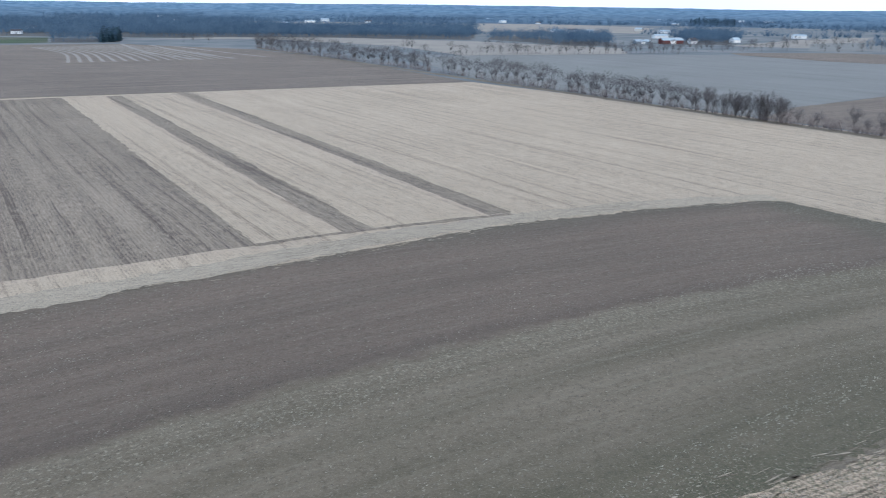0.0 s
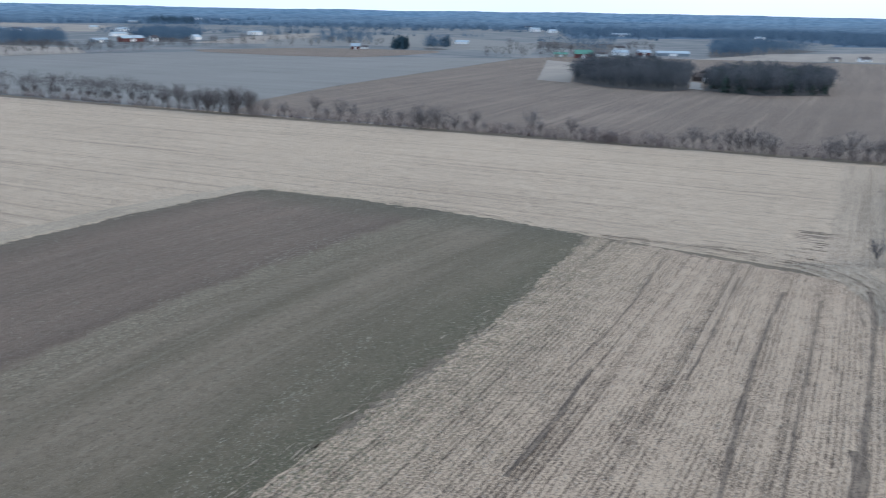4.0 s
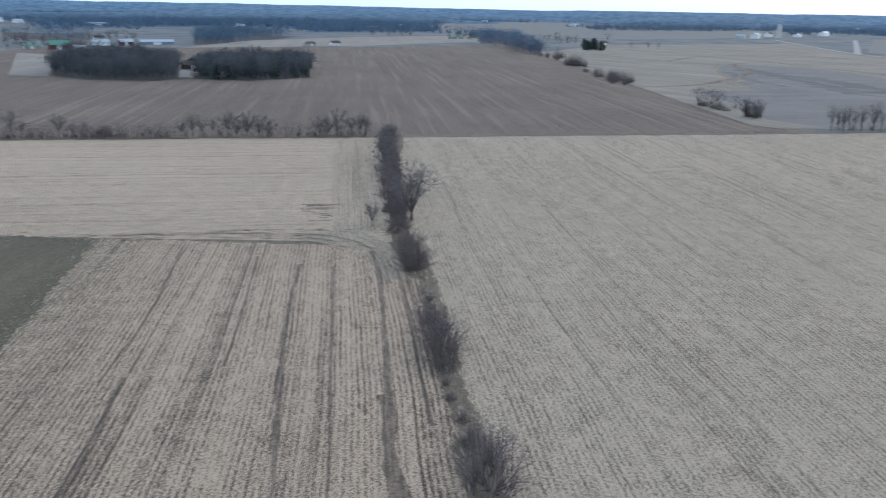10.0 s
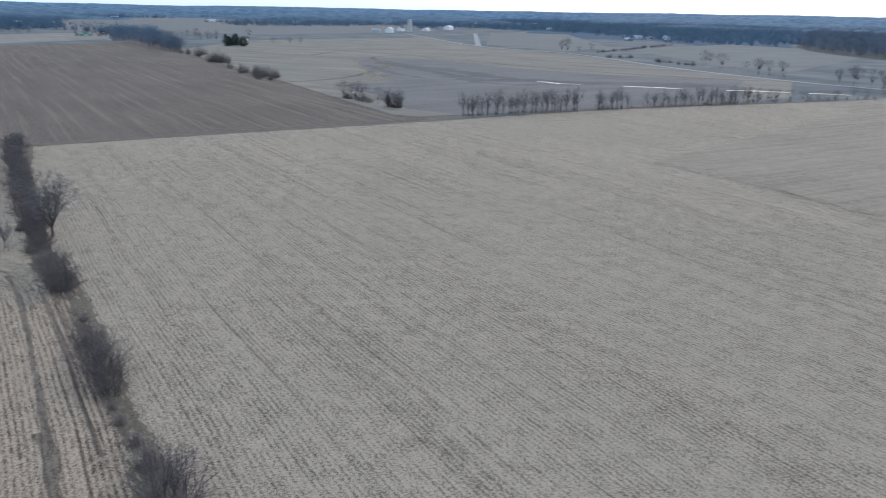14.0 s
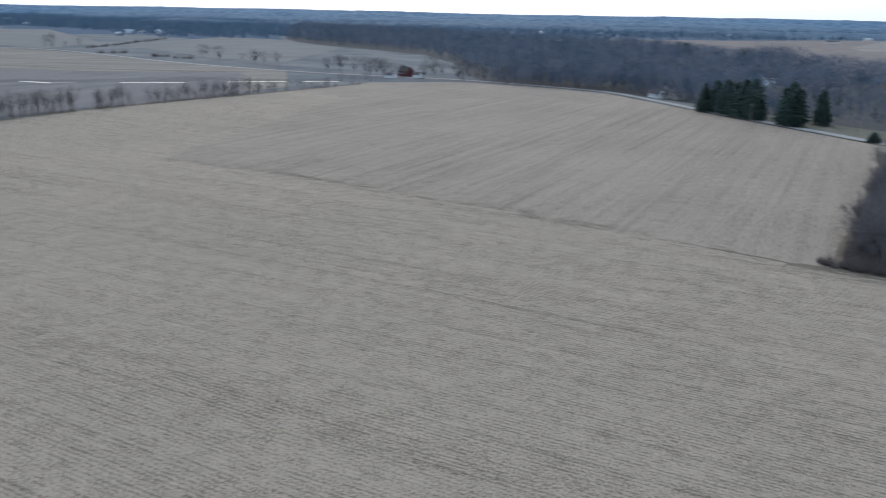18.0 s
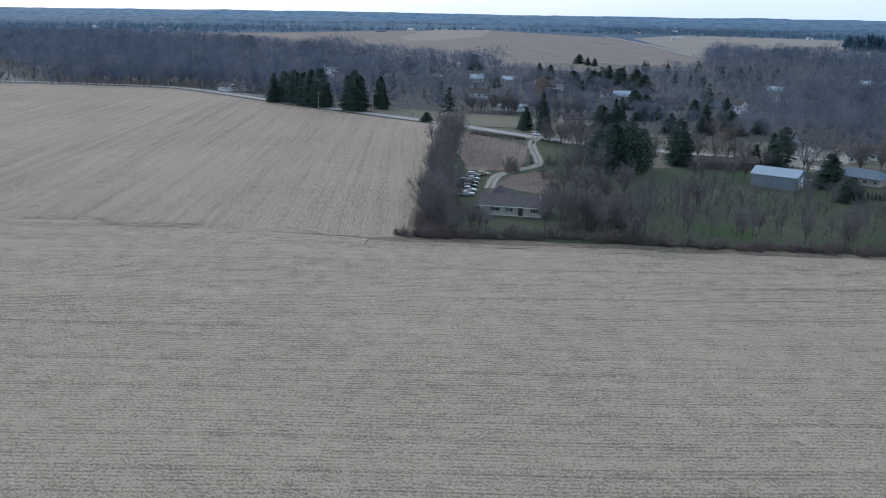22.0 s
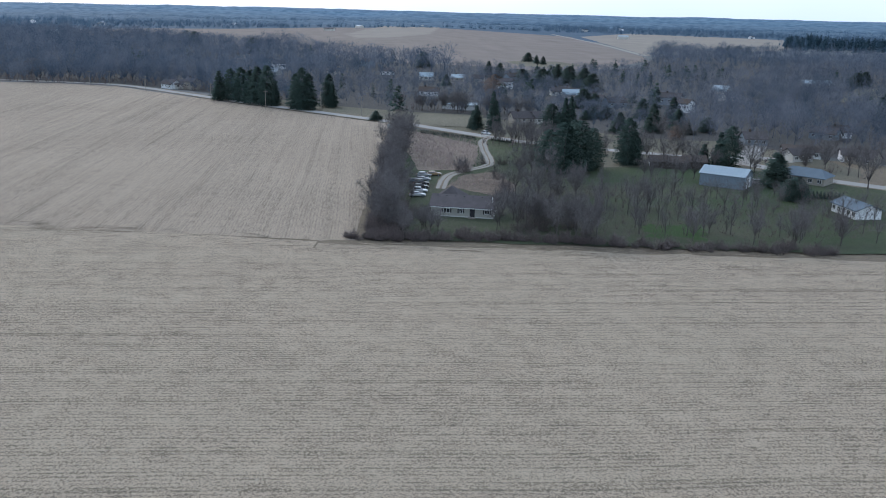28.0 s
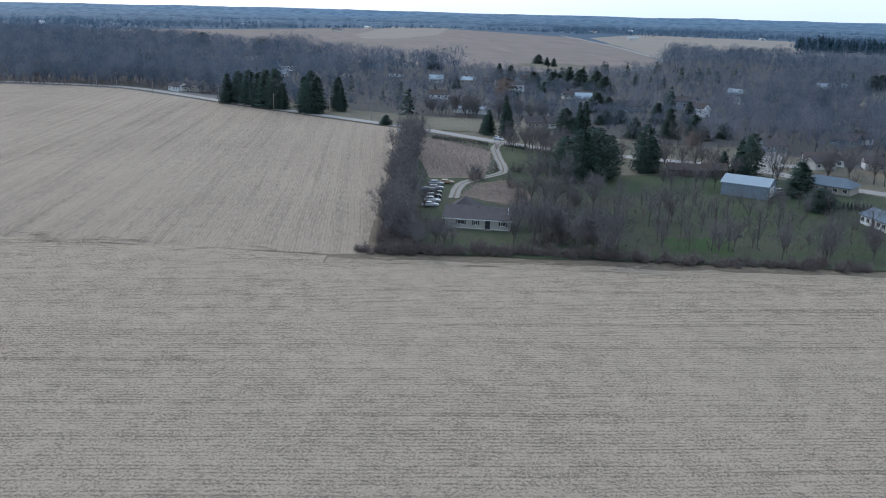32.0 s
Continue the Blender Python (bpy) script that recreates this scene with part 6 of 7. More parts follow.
# the long hedgerow between the farms
hedge_line((-207.2, 985.5), (-36.6, 709.9), 60, (1.1, 1.75), 120)
for q in ((-207.2, 985.5), (-207.4, 998.8), (-189.5, 976.6), (-184.8, 964.9), (-325, 1105.5), (-313.7, 1108.6), (-282.9, 1067.6)):
    BARE[0].plant(*q, 1.3, 0)
hedge_line((-36.6, 709.9), (70.6, 520.5), 44, (1.1, 1.6), 110, gaps=((0.28, 0.33), (0.52, 0.57)))
hedge_line((74.8, 514), (152, 376), 52, (1.0, 1.45), 120)
for x, y, h in ((197.1, 304.3, 10.9), (199.5, 301.1, 6.9), (201.7, 298.1, 10.9), (203.4, 295.8, 5.6), (206.2, 292.0, 7.6), (209.0, 288.2, 5.1), (212.6, 285.8, 9.5), (214.1, 281.2, 4.9), (220.3, 272.8, 5.2), (225.9, 265.2, 11.3), (227.0, 261.2, 6.3), (234.5, 251.0, 9.1), (237.4, 247.1, 5.4), (239.9, 243.6, 5.9), (242.6, 237.4, 5.2), (251.0, 223.5, 4.1), (257.6, 214.5, 5.7), (258.7, 210.4, 8.6), (260.8, 207.6, 7.0), (263.2, 204.3, 7.5), (265.2, 199.0, 10.2), (267.1, 196.4, 8.4), (269.3, 193.4, 10.0), (270.7, 189.0, 9.1), (273.0, 185.8, 7.5), (284.2, 170.4, 8.5), (285.9, 168.1, 7.1), (288.2, 165.1, 11.2), (290.1, 159.9, 7.8), (292.2, 157.0, 9.1), (294.9, 155.9, 7.6)):
    BARE[rng.randrange(4)].plant(x, y, h / 10, rng.uniform(0, 360), wide=rng.uniform(0.95, 1.3))
for x, y, h in ((152.5, 379.4, 11.5), (157.6, 374.2, 7.8), (163.1, 366.9, 7.1), (174.2, 356.8, 10.8), (176.7, 350.4, 6.1), (180.5, 343.9, 10.0), (182.7, 335.9, 9.0), (186.8, 329.7, 5.9), (191.5, 323.5, 7.8), (197.0, 319.0, 7.0), (199.6, 310.1, 8.1)):
    BARE[rng.randrange(4)].plant(x, y, h / 10, rng.uniform(0, 360), wide=rng.uniform(0.95, 1.3))
hedge_line((152, 376), (292, 154), 0, (1.0, 1.0), 230, 1.3)
hedge_line((226, 257), (252, 216), 0, (1.0, 1.0), 30, 2.0)
# the short hedgerow that runs up towards the camera
hedge_line((294, 147), (178, 87), 26, (0.5, 0.72), 70, 1.8)
for i in range(24):
    f = i / 23
    THICKET[i % 2].plant(292 - 122 * f + rng.gauss(0, 1), 146 - 63 * f + rng.gauss(0, 1), rng.uniform(0.8, 1.15), rng.uniform(0, 360), wide=rng.uniform(0.9, 1.15))
OAK.plant(177.5, 82.5, 1.25, 20)
BARE[1].plant(168, 88, 0.6, 140)
for x, y, k in ((164.6, 80.9, 0.80), (168.7, 80.1, 0.75), (157.8, 72.9, 0.90), (147.2, 66.8, 0.80), (141.1, 65.5, 0.85), (148.8, 70.0, 0.70)):
    THICKET[rng.randrange(2)].plant(x, y, k, rng.uniform(0, 360), wide=1.1)
for x, y, s, w in ((158, 75.5, 0.8, 1.0), (152, 72, 0.95, 1.0), (147, 68.5, 1.1, 1.0), (142.5, 65.5, 1.1, 1.1), (117, 51.5, 0.85, 1.0), (113, 49, 1.05, 1.0), (108, 46, 1.2, 1.1), (104, 43.8, 1.0, 1.1), (101, 42.3, 0.7, 1.1), (83, 31, 0.7, 1.0), (79.5, 28.8, 1.1, 1.15), (75.5, 26.5, 1.15, 1.1)):
    THICKET[rng.randrange(2)].plant(x, y, s * 1.08, rng.uniform(0, 360), wide=w * 1.12)
for x, y in ((127, 56), (123, 54), (119, 52.5), (97, 40.5), (93, 38.2), (88, 34.5), (84, 32)):
    SHRUB[rng.randrange(3)].plant(x, y, rng.uniform(0.45, 0.7), rng.uniform(0, 360), wide=1.3)
TUFTS = []
for i in range(800):
    f = rng.random()
    TUFTS.append((178 - 112 * f + rng.gauss(0, 1.3), 86.5 - 64 * f + rng.gauss(0, 1.3), 0.1, rng.uniform(0.12, 0.34)))
scatter("hedge_bottom_growth", BRUSH, TUFTS, M_SHRUB, "low dead growth and tufts along the hedgerow", "brush")
BARE[0].plant(78, 27.2, 0.42, 80, "small gnarled bare tree in the hedgerow")
BARE[2].plant(107, 45.5, 0.5, 200, "small gnarled bare tree in the hedgerow")

# bushes and trees along the far side of the brown field
LINE_EAST = [(1170.9, 427.8), (1066.7, 351.8), (969, 302.6), (910.3, 268.6), (893.2, 257.5), (861.1, 236.6), (768, 195.6), (758.1, 185.6), (685.4, 155.6), (642.2, 134.2), (612, 120.1), (601.7, 112.4)]
scatter("field_edge_copse", FAR, [(x, y, 0, s) for i, (a, b) in enumerate(zip(LINE_EAST[:3], LINE_EAST[1:4])) for k in range(26)
        for f in (rng.random(),) for x, y, s in ((a[0] + (b[0] - a[0]) * f + rng.gauss(0, 7), a[1] + (b[1] - a[1]) * f + rng.gauss(0, 7), rng.uniform(1.0, 1.9)),)], M_WOODS_HAZE, "copse of bare trees at the corner of a field", "woodland")
for i, (x, y) in enumerate(LINE_EAST[4:]):
    for k in range((2, 3, 4, 3, 2, 4, 5, 3)[i]):
        THICKET[k % 2].plant(x + rng.gauss(0, 4), y + rng.gauss(0, 4), (1.3, 2.0, 2.2, 1.4, 1.1, 1.6, 1.6, 1.4)[i] * rng.uniform(0.8, 1.1), rng.uniform(0, 360), group="field-edge bushes")
for x, y, h, w in ((830.4, 225.9, 15.2, 9.7), (870.8, 246.8, 8.9, 8.0), (774.0, 196.3, 10.4, 11.0), (755.1, 186.1, 14.7, 14.6), (744.8, 177.8, 9.9, 7.7), (648.6, 141.3, 6.4, 7.4), (589.9, 120.9, 9.3, 9.7), (582.3, 111.4, 7.2, 7.3)):
    THICKET[rng.randrange(2)].plant(x, y, h / 5.6, rng.uniform(0, 360), wide=w / h * 0.74, group="field-edge bushes")
for a, b, n in (((477.1, 51.4), (448.7, 31.6), 6), ((437.6, 25.9), (429.4, 17.1), 4)):
    hedge_line(a, b, n, (0.8, 1.1), 8, 1.5, group="field-edge bushes")
    for i in range(n):
        f = rng.random()
        THICKET[i % 2].plant(a[0] + (b[0] - a[0]) * f, a[1] + (b[1] - a[1]) * f, rng.uniform(0.7, 1.1), rng.uniform(0, 360), group="field-edge bushes")
# the bare trees along the south field's far fence
hedge_line((400.2, -10.4), (435.4, -73.1), 30, (1.15, 1.75), 26, 1.2, group="fence-line trees", kinds=YOUNG)
hedge_line((437.1, -80.3), (449.4, -101), 8, (1.1, 1.6), 12, 1.2, group="fence-line trees", kinds=YOUNG)
hedge_line((454.3, -110.7), (491, -183.6), 24, (1.0, 1.5), 40, 1.5, group="fence-line trees", kinds=YOUNG)
hedge_line((486.4, -176.9), (524.6, -273.2), 12, (0.5, 0.9), 26, 1.5, group="fence-line trees")
for p in ((1133.3, -168.3), (839.3, -261.3), (802.3, -264.8), (732.2, -273.5), (721.9, -278.6), (712.7, -285.9), (549.9, -291)):
    BARE[rng.randrange(4)].plant(*p, rng.uniform(1.3, 1.7), rng.uniform(0, 360), group="roadside trees")
for a, b, n in (((959.6, -185), (949.4, -212.8), 9), ((905.6, -228.4), (820.7, -253.1), 14), ((789.5, -248.5), (683.1, -278.5), 16)):
    for i in range(n):
        f = (i + 0.5) / n
        SHRUB[i % 3].plant(a[0] + (b[0] - a[0]) * f, a[1] + (b[1] - a[1]) * f, rng.uniform(0.9, 1.5), rng.uniform(0, 360), wide=1.4, group="roadside shrubs")
# trees round the red farmstead on the road
for i in range(34):
    p = ((625.8, -300.4), (578.6, -306.2), (537.4, -335.3), (518.2, -361.3), (489, -369), (529.9, -349.8), (600.8, -308))[i % 7]
    BARE[i % 4].plant(p[0] + rng.gauss(0, 13), p[1] - 6 + rng.gauss(0, 10), rng.uniform(1.0, 1.6), rng.uniform(0, 360), group="farmstead trees")

# the thick tree belt at the edge of the south field
hedge_line((94.8, -162.8), (178.9, -327.2), 52, (0.75, 1.1), 46, 2.2, group="tree belt")
hedge_line((91.0, -159.0), (108, -192), 14, (0.6, 0.85), 46, 1.8, group="tree belt")
for i in range(30):
    f = rng.random() ** 1.3
    THICKET[i % 2].plant(94.8 + 84.1 * f + rng.gauss(0, 2.2), -162.8 + -164.4 * f + rng.gauss(0, 2.2), rng.uniform(0.65, 0.9), rng.uniform(0, 360), group="tree belt")
for i in range(14):
    q = ((87.4, -165.2), (89, -170.4), (93.5, -166.4), (99.7, -176.2))[i % 4]
    BARE[i % 4].plant(q[0] + rng.gauss(0, 2.5), q[1] + rng.gauss(0, 2.0), rng.uniform(0.45, 0.7), rng.uniform(0, 360), group="tree belt")
# scrub beside the drive and behind the house
SCRUB = [(125.3, -239.6), (111.5, -242.2), (110.5, -257.6), (132.5, -303.3), (165.7, -320), (169.5, -317.2)]
SCRUB_LOW = [(104.9, -217.1), (89.3, -215.2), (89.3, -229.9), (101.3, -244.6), (107.8, -234.1)]
scatter("scrub", BRUSH, spots_in(SCRUB, 1.7, 31, (0.2, 0.55)) + spots_in(SCRUB, 4.2, 32, (0.5, 1.1)) + spots_in(SCRUB_LOW, 1.8, 33, (0.15, 0.6)), M_DRYWEED, "low tangled reddish scrub on tan grass beside the drive", "scrub")
for q, s in (((110.6, -242.7), 0.55), ((110.3, -238.7), 0.6), ((109, -241.7), 0.45), ((110.5, -257.6), 0.4), ((96.4, -234.7), 0.6), ((89.9, -225), 0.6)):
    THICKET[rng.randrange(2)].plant(*q, s * 1.2, rng.uniform(0, 360), group="scrub beside the drive")
    BARE[rng.randrange(4)].plant(q[0] + 1, q[1] - 1, s * 0.9, rng.uniform(0, 360), group="scrub beside the drive")
# brush along the south field's near edge
for a, b, n in (((98, -152.4), (68.5, -168.7), 56), ((68.5, -168.7), (43.3, -177.8), 40), ((43.1, -176.9), (1.4, -194.7), 44)):
    for i in range(n):
        f = (i + rng.random()) / n
        SHRUB[i % 3].plant(a[0] + (b[0] - a[0]) * f + rng.gauss(0, 1.2), a[1] + (b[1] - a[1]) * f - abs(rng.gauss(0, 2.0)) - 1, rng.uniform(0.5, 1.2), rng.uniform(0, 360), wide=rng.uniform(0.9, 1.5), group="field-margin brush")
for p, n, s, d in (((67.6, -183.9), 9, 0.95, 4.5), ((60.1, -182.3), 9, 1.0, 6.0), ((72.9, -194.2), 6, 0.9, 4.0), ((77.6, -215), 8, 1.1, 5.0), ((95.9, -254.3), 8, 1.1, 8.0), ((73.6, -222), 6, 0.95, 7.0), ((53.7, -183.3), 5, 0.8, 5.0)):
    for i in range(n):
        x, y = p[0] + rng.gauss(0, d), p[1] + rng.gauss(0, d)
        (BARE[i % 4] if i % 3 else THICKET[i % 2]).plant(x, min(y, -157.0 - (95 - x) * 0.45), s * rng.uniform(0.8, 1.15), rng.uniform(0, 360), group="trees beside the house")
# rows of young trees on the rough grass, with brush between them
scatter("orchard_brush", BRUSH, spots_in([(66, -180), (0, -207), (-20, -260), (60, -250), (75, -215)], 3.0, 41, (0.25, 0.9), 0.9), M_SHRUB, "low leafless brush between young trees", "brush")
for r in range(7):
    for c in range(15):
        f, g = c / 14, r / 6
        x = 62 - 66 * f + 4 * g + rng.gauss(0, 2.2)
        y = -184 - 24 * f - 46 * g + rng.gauss(0, 2.2)
        if rng.random() < 0.95:
            YOUNG[(r + c) % 2].plant(x, y, rng.uniform(0.65, 1.2), rng.uniform(0, 360))
for p, s in (((31.4, -191.3), 1.0), ((29.2, -200.6), 0.8), ((18.9, -195.4), 1.0), ((10.6, -198.9), 1.1), ((10.1, -212.2), 0.9), ((1.5, -204.4), 1.1)):
    BARE[rng.randrange(4)].plant(*p, s * 0.85, rng.uniform(0, 360), group="field-margin trees")

# trees along the road past the drive
for a, b, n in (((122.7, -300.3), (104.2, -306.9), 10), ((102.9, -303.2), (75.3, -300.5), 10), ((74.8, -298.2), (49, -302.5), 9), ((29.1, -318.5), (-0.5, -303), 8), ((206, -384), (148, -397), 34)):
    hedge_line(a, b, n, (0.7, 1.2), 8, 4.0, group="roadside trees")
for q in ((55.7, -258.2), (53.9, -265.4), (49.8, -264), (46.2, -264.4), (59.4, -263.8), (45.1, -269.1), (27.7, -284.6), (42.4, -287.9)):
    BARE[rng.randrange(4)].plant(q[0] + rng.gauss(0, 1), q[1] + rng.gauss(0, 1), rng.uniform(0.7, 1.0), rng.uniform(0, 360), group="trees beside the sheds")
# tall bare trees in the yards: place, height, width
for x, y, h, w in ((30.0, -282.5, 16.3, 10.6), (-4.0, -281.2, 18.1, 11.6), (70.7, -343.8, 12.3, 11.1), (61.8, -343.1, 11.0, 11.0), (36.9, -303.8, 9.9, 7.6), (9.6, -322.0, 11.0, 6.6), (6.9, -351.9, 8.7, 6.3)):
    BARE[rng.randrange(4)].plant(x, y, h / 10, rng.uniform(0, 360), "tall bare shade tree in a yard", "yard trees", wide=w / h * 1.2)
# an oak that keeps its russet leaves
M_RUSSET = rough_mat("russet_oak_leaves", (0.105, 0.075, 0.062), (0.23, 0.158, 0.125), 0.8)
OAK = Kind("oak", conifer_shape(71, 10, 11.5, 22, 26, bare=0.1, sprays=11, dome=True), M_BARK, M_RUSSET, "oak with dry russet leaves among bare trees", "tree", "oaks")
OAK.plant(199, -480, 1.3, 40)
OAK.plant(66.5, -352, 0.62, 200)
# conifers: place, height, width, and whether broad like a pine
EVERGREENS = [(308.8, -363.0, 15.6, 7.2, 0), (304.3, -366.7, 16.6, 8.4, 1), (294.7, -363.6, 17.9, 8.9, 1), (286.2, -359.9, 17.0, 5.8, 0), (279.8, -358.2, 19.3, 7.5, 0), (272.9, -357.0, 20.0, 9.8, 1), (268.3, -357.4, 12.8, 4.6, 0), (253.1, -353.5, 17.4, 6.1, 0), (247.7, -351.6, 20.4, 8.9, 1), (245.4, -353.5, 17.9, 6.7, 0), (245.8, -372.2, 16.5, 6.3, 0), (241.6, -368.9, 13.0, 4.0, 0), (197.8, -337.6, 4.5, 5.1, 0), (147.3, -335.7, 10.5, 4.8, 0), (150.1, -338.0, 8.0, 3.4, 0), (139.5, -335.0, 17.0, 4.3, 0), (139.0, -337.5, 12.4, 3.8, 0), (119.4, -351.8, 11.5, 8.2, 1), (115.4, -350.5, 8.2, 4.8, 0), (112.3, -348.6, 14.8, 4.3, 0), (110.3, -350.0, 15.3, 4.7, 0), (116.9, -406.8, 5.9, 5.4, 0), (111.6, -410.8, 6.2, 7.1, 0), (118.3, -400.3, 4.5, 4.3, 0), (89.4, -261.5, 12.8, 7.9, 1), (82.2, -254.9, 16.3, 9.1, 1), (78.5, -259.5, 16.5, 9.9, 1), (76.8, -267.5, 13.5, 7.2, 1), (84.6, -272.0, 15.0, 7.4, 1), (69.0, -282.4, 15.9, 7.5, 1), (67.8, -285.7, 11.4, 4.9, 0), (41.3, -295.9, 12.0, 4.5, 0), (37.9, -294.5, 14.2, 7.4, 1), (46.6, -297.4, 7.5, 3.8, 0), (66.1, -375.7, 5.7, 5.3, 0), (59.9, -386.5, 6.6, 6.8, 1), (21.2, -269.9, 10.4, 6.3, 0), (21.1, -279.9, 7.2, 4.5, 0), (14.4, -251.1, 6.7, 7.1, 1), (13.1, -256.9, 4.9, 3.8, 0)]
for x, y, h, w, broad in EVERGREENS:
    if broad:
        PINE[rng.randrange(2)].plant(x, y, h / 14, rng.uniform(0, 360), wide=w / 10.5 * 14 / h * 1.15)
    else:
        SPRUCE[rng.randrange(2)].plant(x, y, h / 12, rng.uniform(0, 360), wide=w / 5.8 * 12 / h * 1.4)
for x, y, h, w in ((1065.8, 252.5, 12.0, 10.9), (1088.4, 249.1, 14.4, 12.5), (1066.9, 234.8, 11.2, 10.8), (1141.2, 274.2, 12.1, 7.3)):
    PINE[rng.randrange(2)].plant(x, y, h / 14, rng.uniform(0, 360), wide=w / 10.5 * 14 / h)
for x, y, h, w in ((1155.8, 299.9, 14.0, 14.9), (1201.3, 301.1, 11.2, 12.3), (1327.5, 283.1, 15.6, 15.1), (1220.4, 327.1, 9.9, 11.1)):
    BARE[rng.randrange(4)].plant(x, y, h / 10, rng.uniform(0, 360), wide=w / h * 1.2, group="farmstead trees")
FAR_EVERGREENS = [(597.9, -764.2, 16.6, 20.8), (600.8, -760.2, 12.7, 12.2), (789.1, -870.9, 18.1, 18.9), (761.4, -855.5, 17.7, 14.2), (794.7, -861.5, 13.5, 13.0), (352.6, -687.8, 14.0, 11.0), (414.9, -675.3, 10.1, 8.2), (315.3, -852.7, 9.7, 8.2), (298.2, -831.0, 8.3, 5.7), (286.6, -818.1, 8.1, 4.5), (261.3, -618.9, 12.7, 6.1), (254.5, -625.4, 11.3, 6.1), (197.7, -595.7, 14.3, 9.7), (188.1, -592.0, 13.3, 10.4), (173.8, -581.2, 13.3, 11.7), (203.4, -578.1, 11.5, 10.3), (191.2, -554.5, 11.8, 9.1), (160.3, -555.0, 11.5, 9.6), (134.8, -450.6, 10.4, 10.3), (132.1, -463.1, 7.1, 6.2), (232.9, -1143.5, 14.4, 13.1), (185.0, -1273.2, 9.9, 12.7), (175.4, -1285.9, 10.8, 12.7), (161.1, -1281.0, 11.5, 12.6), (147.6, -1275.2, 11.4, 10.9), (4.7, -732.2, 10.7, 9.4), (-1.1, -737.4, 11.6, 9.5), (221.4, -586.7, 10.1, 8.9), (253.4, -527.0, 7.9, 5.3), (95.9, -419.9, 10.0, 5.5), (83.0, -429.8, 10.6, 6.1), (92.5, -362.9, 8.7, 5.3), (80.1, -371.9, 12.6, 6.3), (72.5, -388.2, 9.1, 6.0)]
for i, (x, y, h, w) in enumerate(FAR_EVERGREENS):
    SPRUCE[i % 2].plant(x, y, h / 12, rng.uniform(0, 360), "dark evergreen among the bare trees of a town", "town evergreens", wide=w / 5.8 * 12 / h * 1.4)
for i in range(9):
    a, b = (10, -257.5), (2.4, -259.1)
    SPRUCE[0].plant(a[0] + (b[0] - a[0]) * i / 8, a[1] + (b[1] - a[1]) * i / 8, 0.2, i * 40, "small clipped evergreen in a garden row", "garden evergreens")
for i in range(30):
    a, b = (161.3, -311.3), (135.8, -307.7)
    SPRUCE[i % 2].plant(a[0] + (b[0] - a[0]) * i / 29, a[1] + (b[1] - a[1]) * i / 29, 0.14, i * 37, "small dark evergreen planted in a roadside row", "roadside evergreens", wide=1.1)
for i in range(10):
    a, b = (129.1, -309.1), (120.2, -306.9)
    SPRUCE[i % 2].plant(a[0] + (b[0] - a[0]) * i / 9, a[1] + (b[1] - a[1]) * i / 9, 0.14, i * 37, "small dark evergreen planted in a roadside row", "roadside evergreens", wide=1.1)

# woodlot in the brown field, with evergreens in it
WOOD_W = [(435, 466.3), (422.8, 421.4), (438.2, 381.8), (461, 382.6), (583.9, 483.8), (527.9, 544), (482, 514.9)]
WOOD_E = [(467.5, 374.8), (472.1, 333.7), (516, 316.7), (622.4, 378.4), (654.9, 407.5), (586, 460)]
patch("woodlot_floor_1", WOOD_W, M_LITTER, 0.09, "dark leaf litter under a woodlot", "ground")
patch("woodlot_floor_2", WOOD_E, M_LITTER, 0.09, "dark leaf litter under a woodlot", "ground")
wood("woodlot", spots_in(WOOD_W, 4.6, 3, (0.55, 1.6)), M_WOODLOT, "dense woodlot of bare trees standing in a field")
wood("woodlot", spots_in(WOOD_E, 4.6, 4, (0.55, 1.6)), M_WOODLOT, "dense woodlot of bare trees standing in a field")
scatter("woodlot_evergreens", FAR_FIR, spots_in(WOOD_E, 13.0, 5, (0.8, 1.3)) + spots_in([(490.3, 505.6), (511.6, 445.1), (583.1, 506.7), (552.2, 562)], 11.0, 8, (0.9, 1.3)), M_NEEDLE, "dark evergreens among the bare trees of a woodlot")

# great woods to the south and round the town
W_SOUTH = [(524, -372), (560, -385), (690.2, -461.4), (869.6, -534.2), (1207.9, -527.2), (1400, -580), (2300, -1000), (1600, -1010), (1235, -950), (1136, -988), (1025, -1008), (868, -947), (670, -836), (657, -905), (544, -837), (447, -727), (383, -742), (300, -640), (330, -450), (329.5, -389.8), (369.2, -395.2), (424.3, -402.6), (464.5, -392.1), (516.8, -372)]
W_TOWN = [(334, -395.2), (330, -450), (300, -640), (383, -742), (333, -752), (269, -735), (231, -698), (225, -760), (196, -856), (100, -900), (-150, -800), (-140, -420), (-60, -330), (-10, -335), (44.9, -356.1), (89, -354), (141.6, -373.8), (172.6, -378.5), (236.5, -377.3)]
W_RIGHT = [(100, -880), (196, -856), (216, -968), (257, -1225), (175, -1286), (92, -1180), (-15, -1235), (-300, -1300), (-500, -1000), (-150, -780)]
for nm, poly in (("south", W_SOUTH), ("town", W_TOWN), ("river", W_RIGHT)):
    patch("woods_floor_" + nm, poly, M_LITTER, 0.03, "brown leaf litter under bare woods", "ground")
W_EDGE = [(500, -357), (458, -376), (409, -402), (350, -388), (300, -371), (268, -366), (275, -392), (350, -425), (420, -440), (520, -400)]
HOUSE_HOLES = [(x * (1 - k / math.hypot(x, y)), y * (1 - k / math.hypot(x, y)), r) for x, y in TOWN_SPOTS for k, r in ((0.0, 8.5), (11.0, 5.5), (20.0, 4.0))] + [(-8, -610, 24), (-14, -650, 26), (-16, -695, 26)]
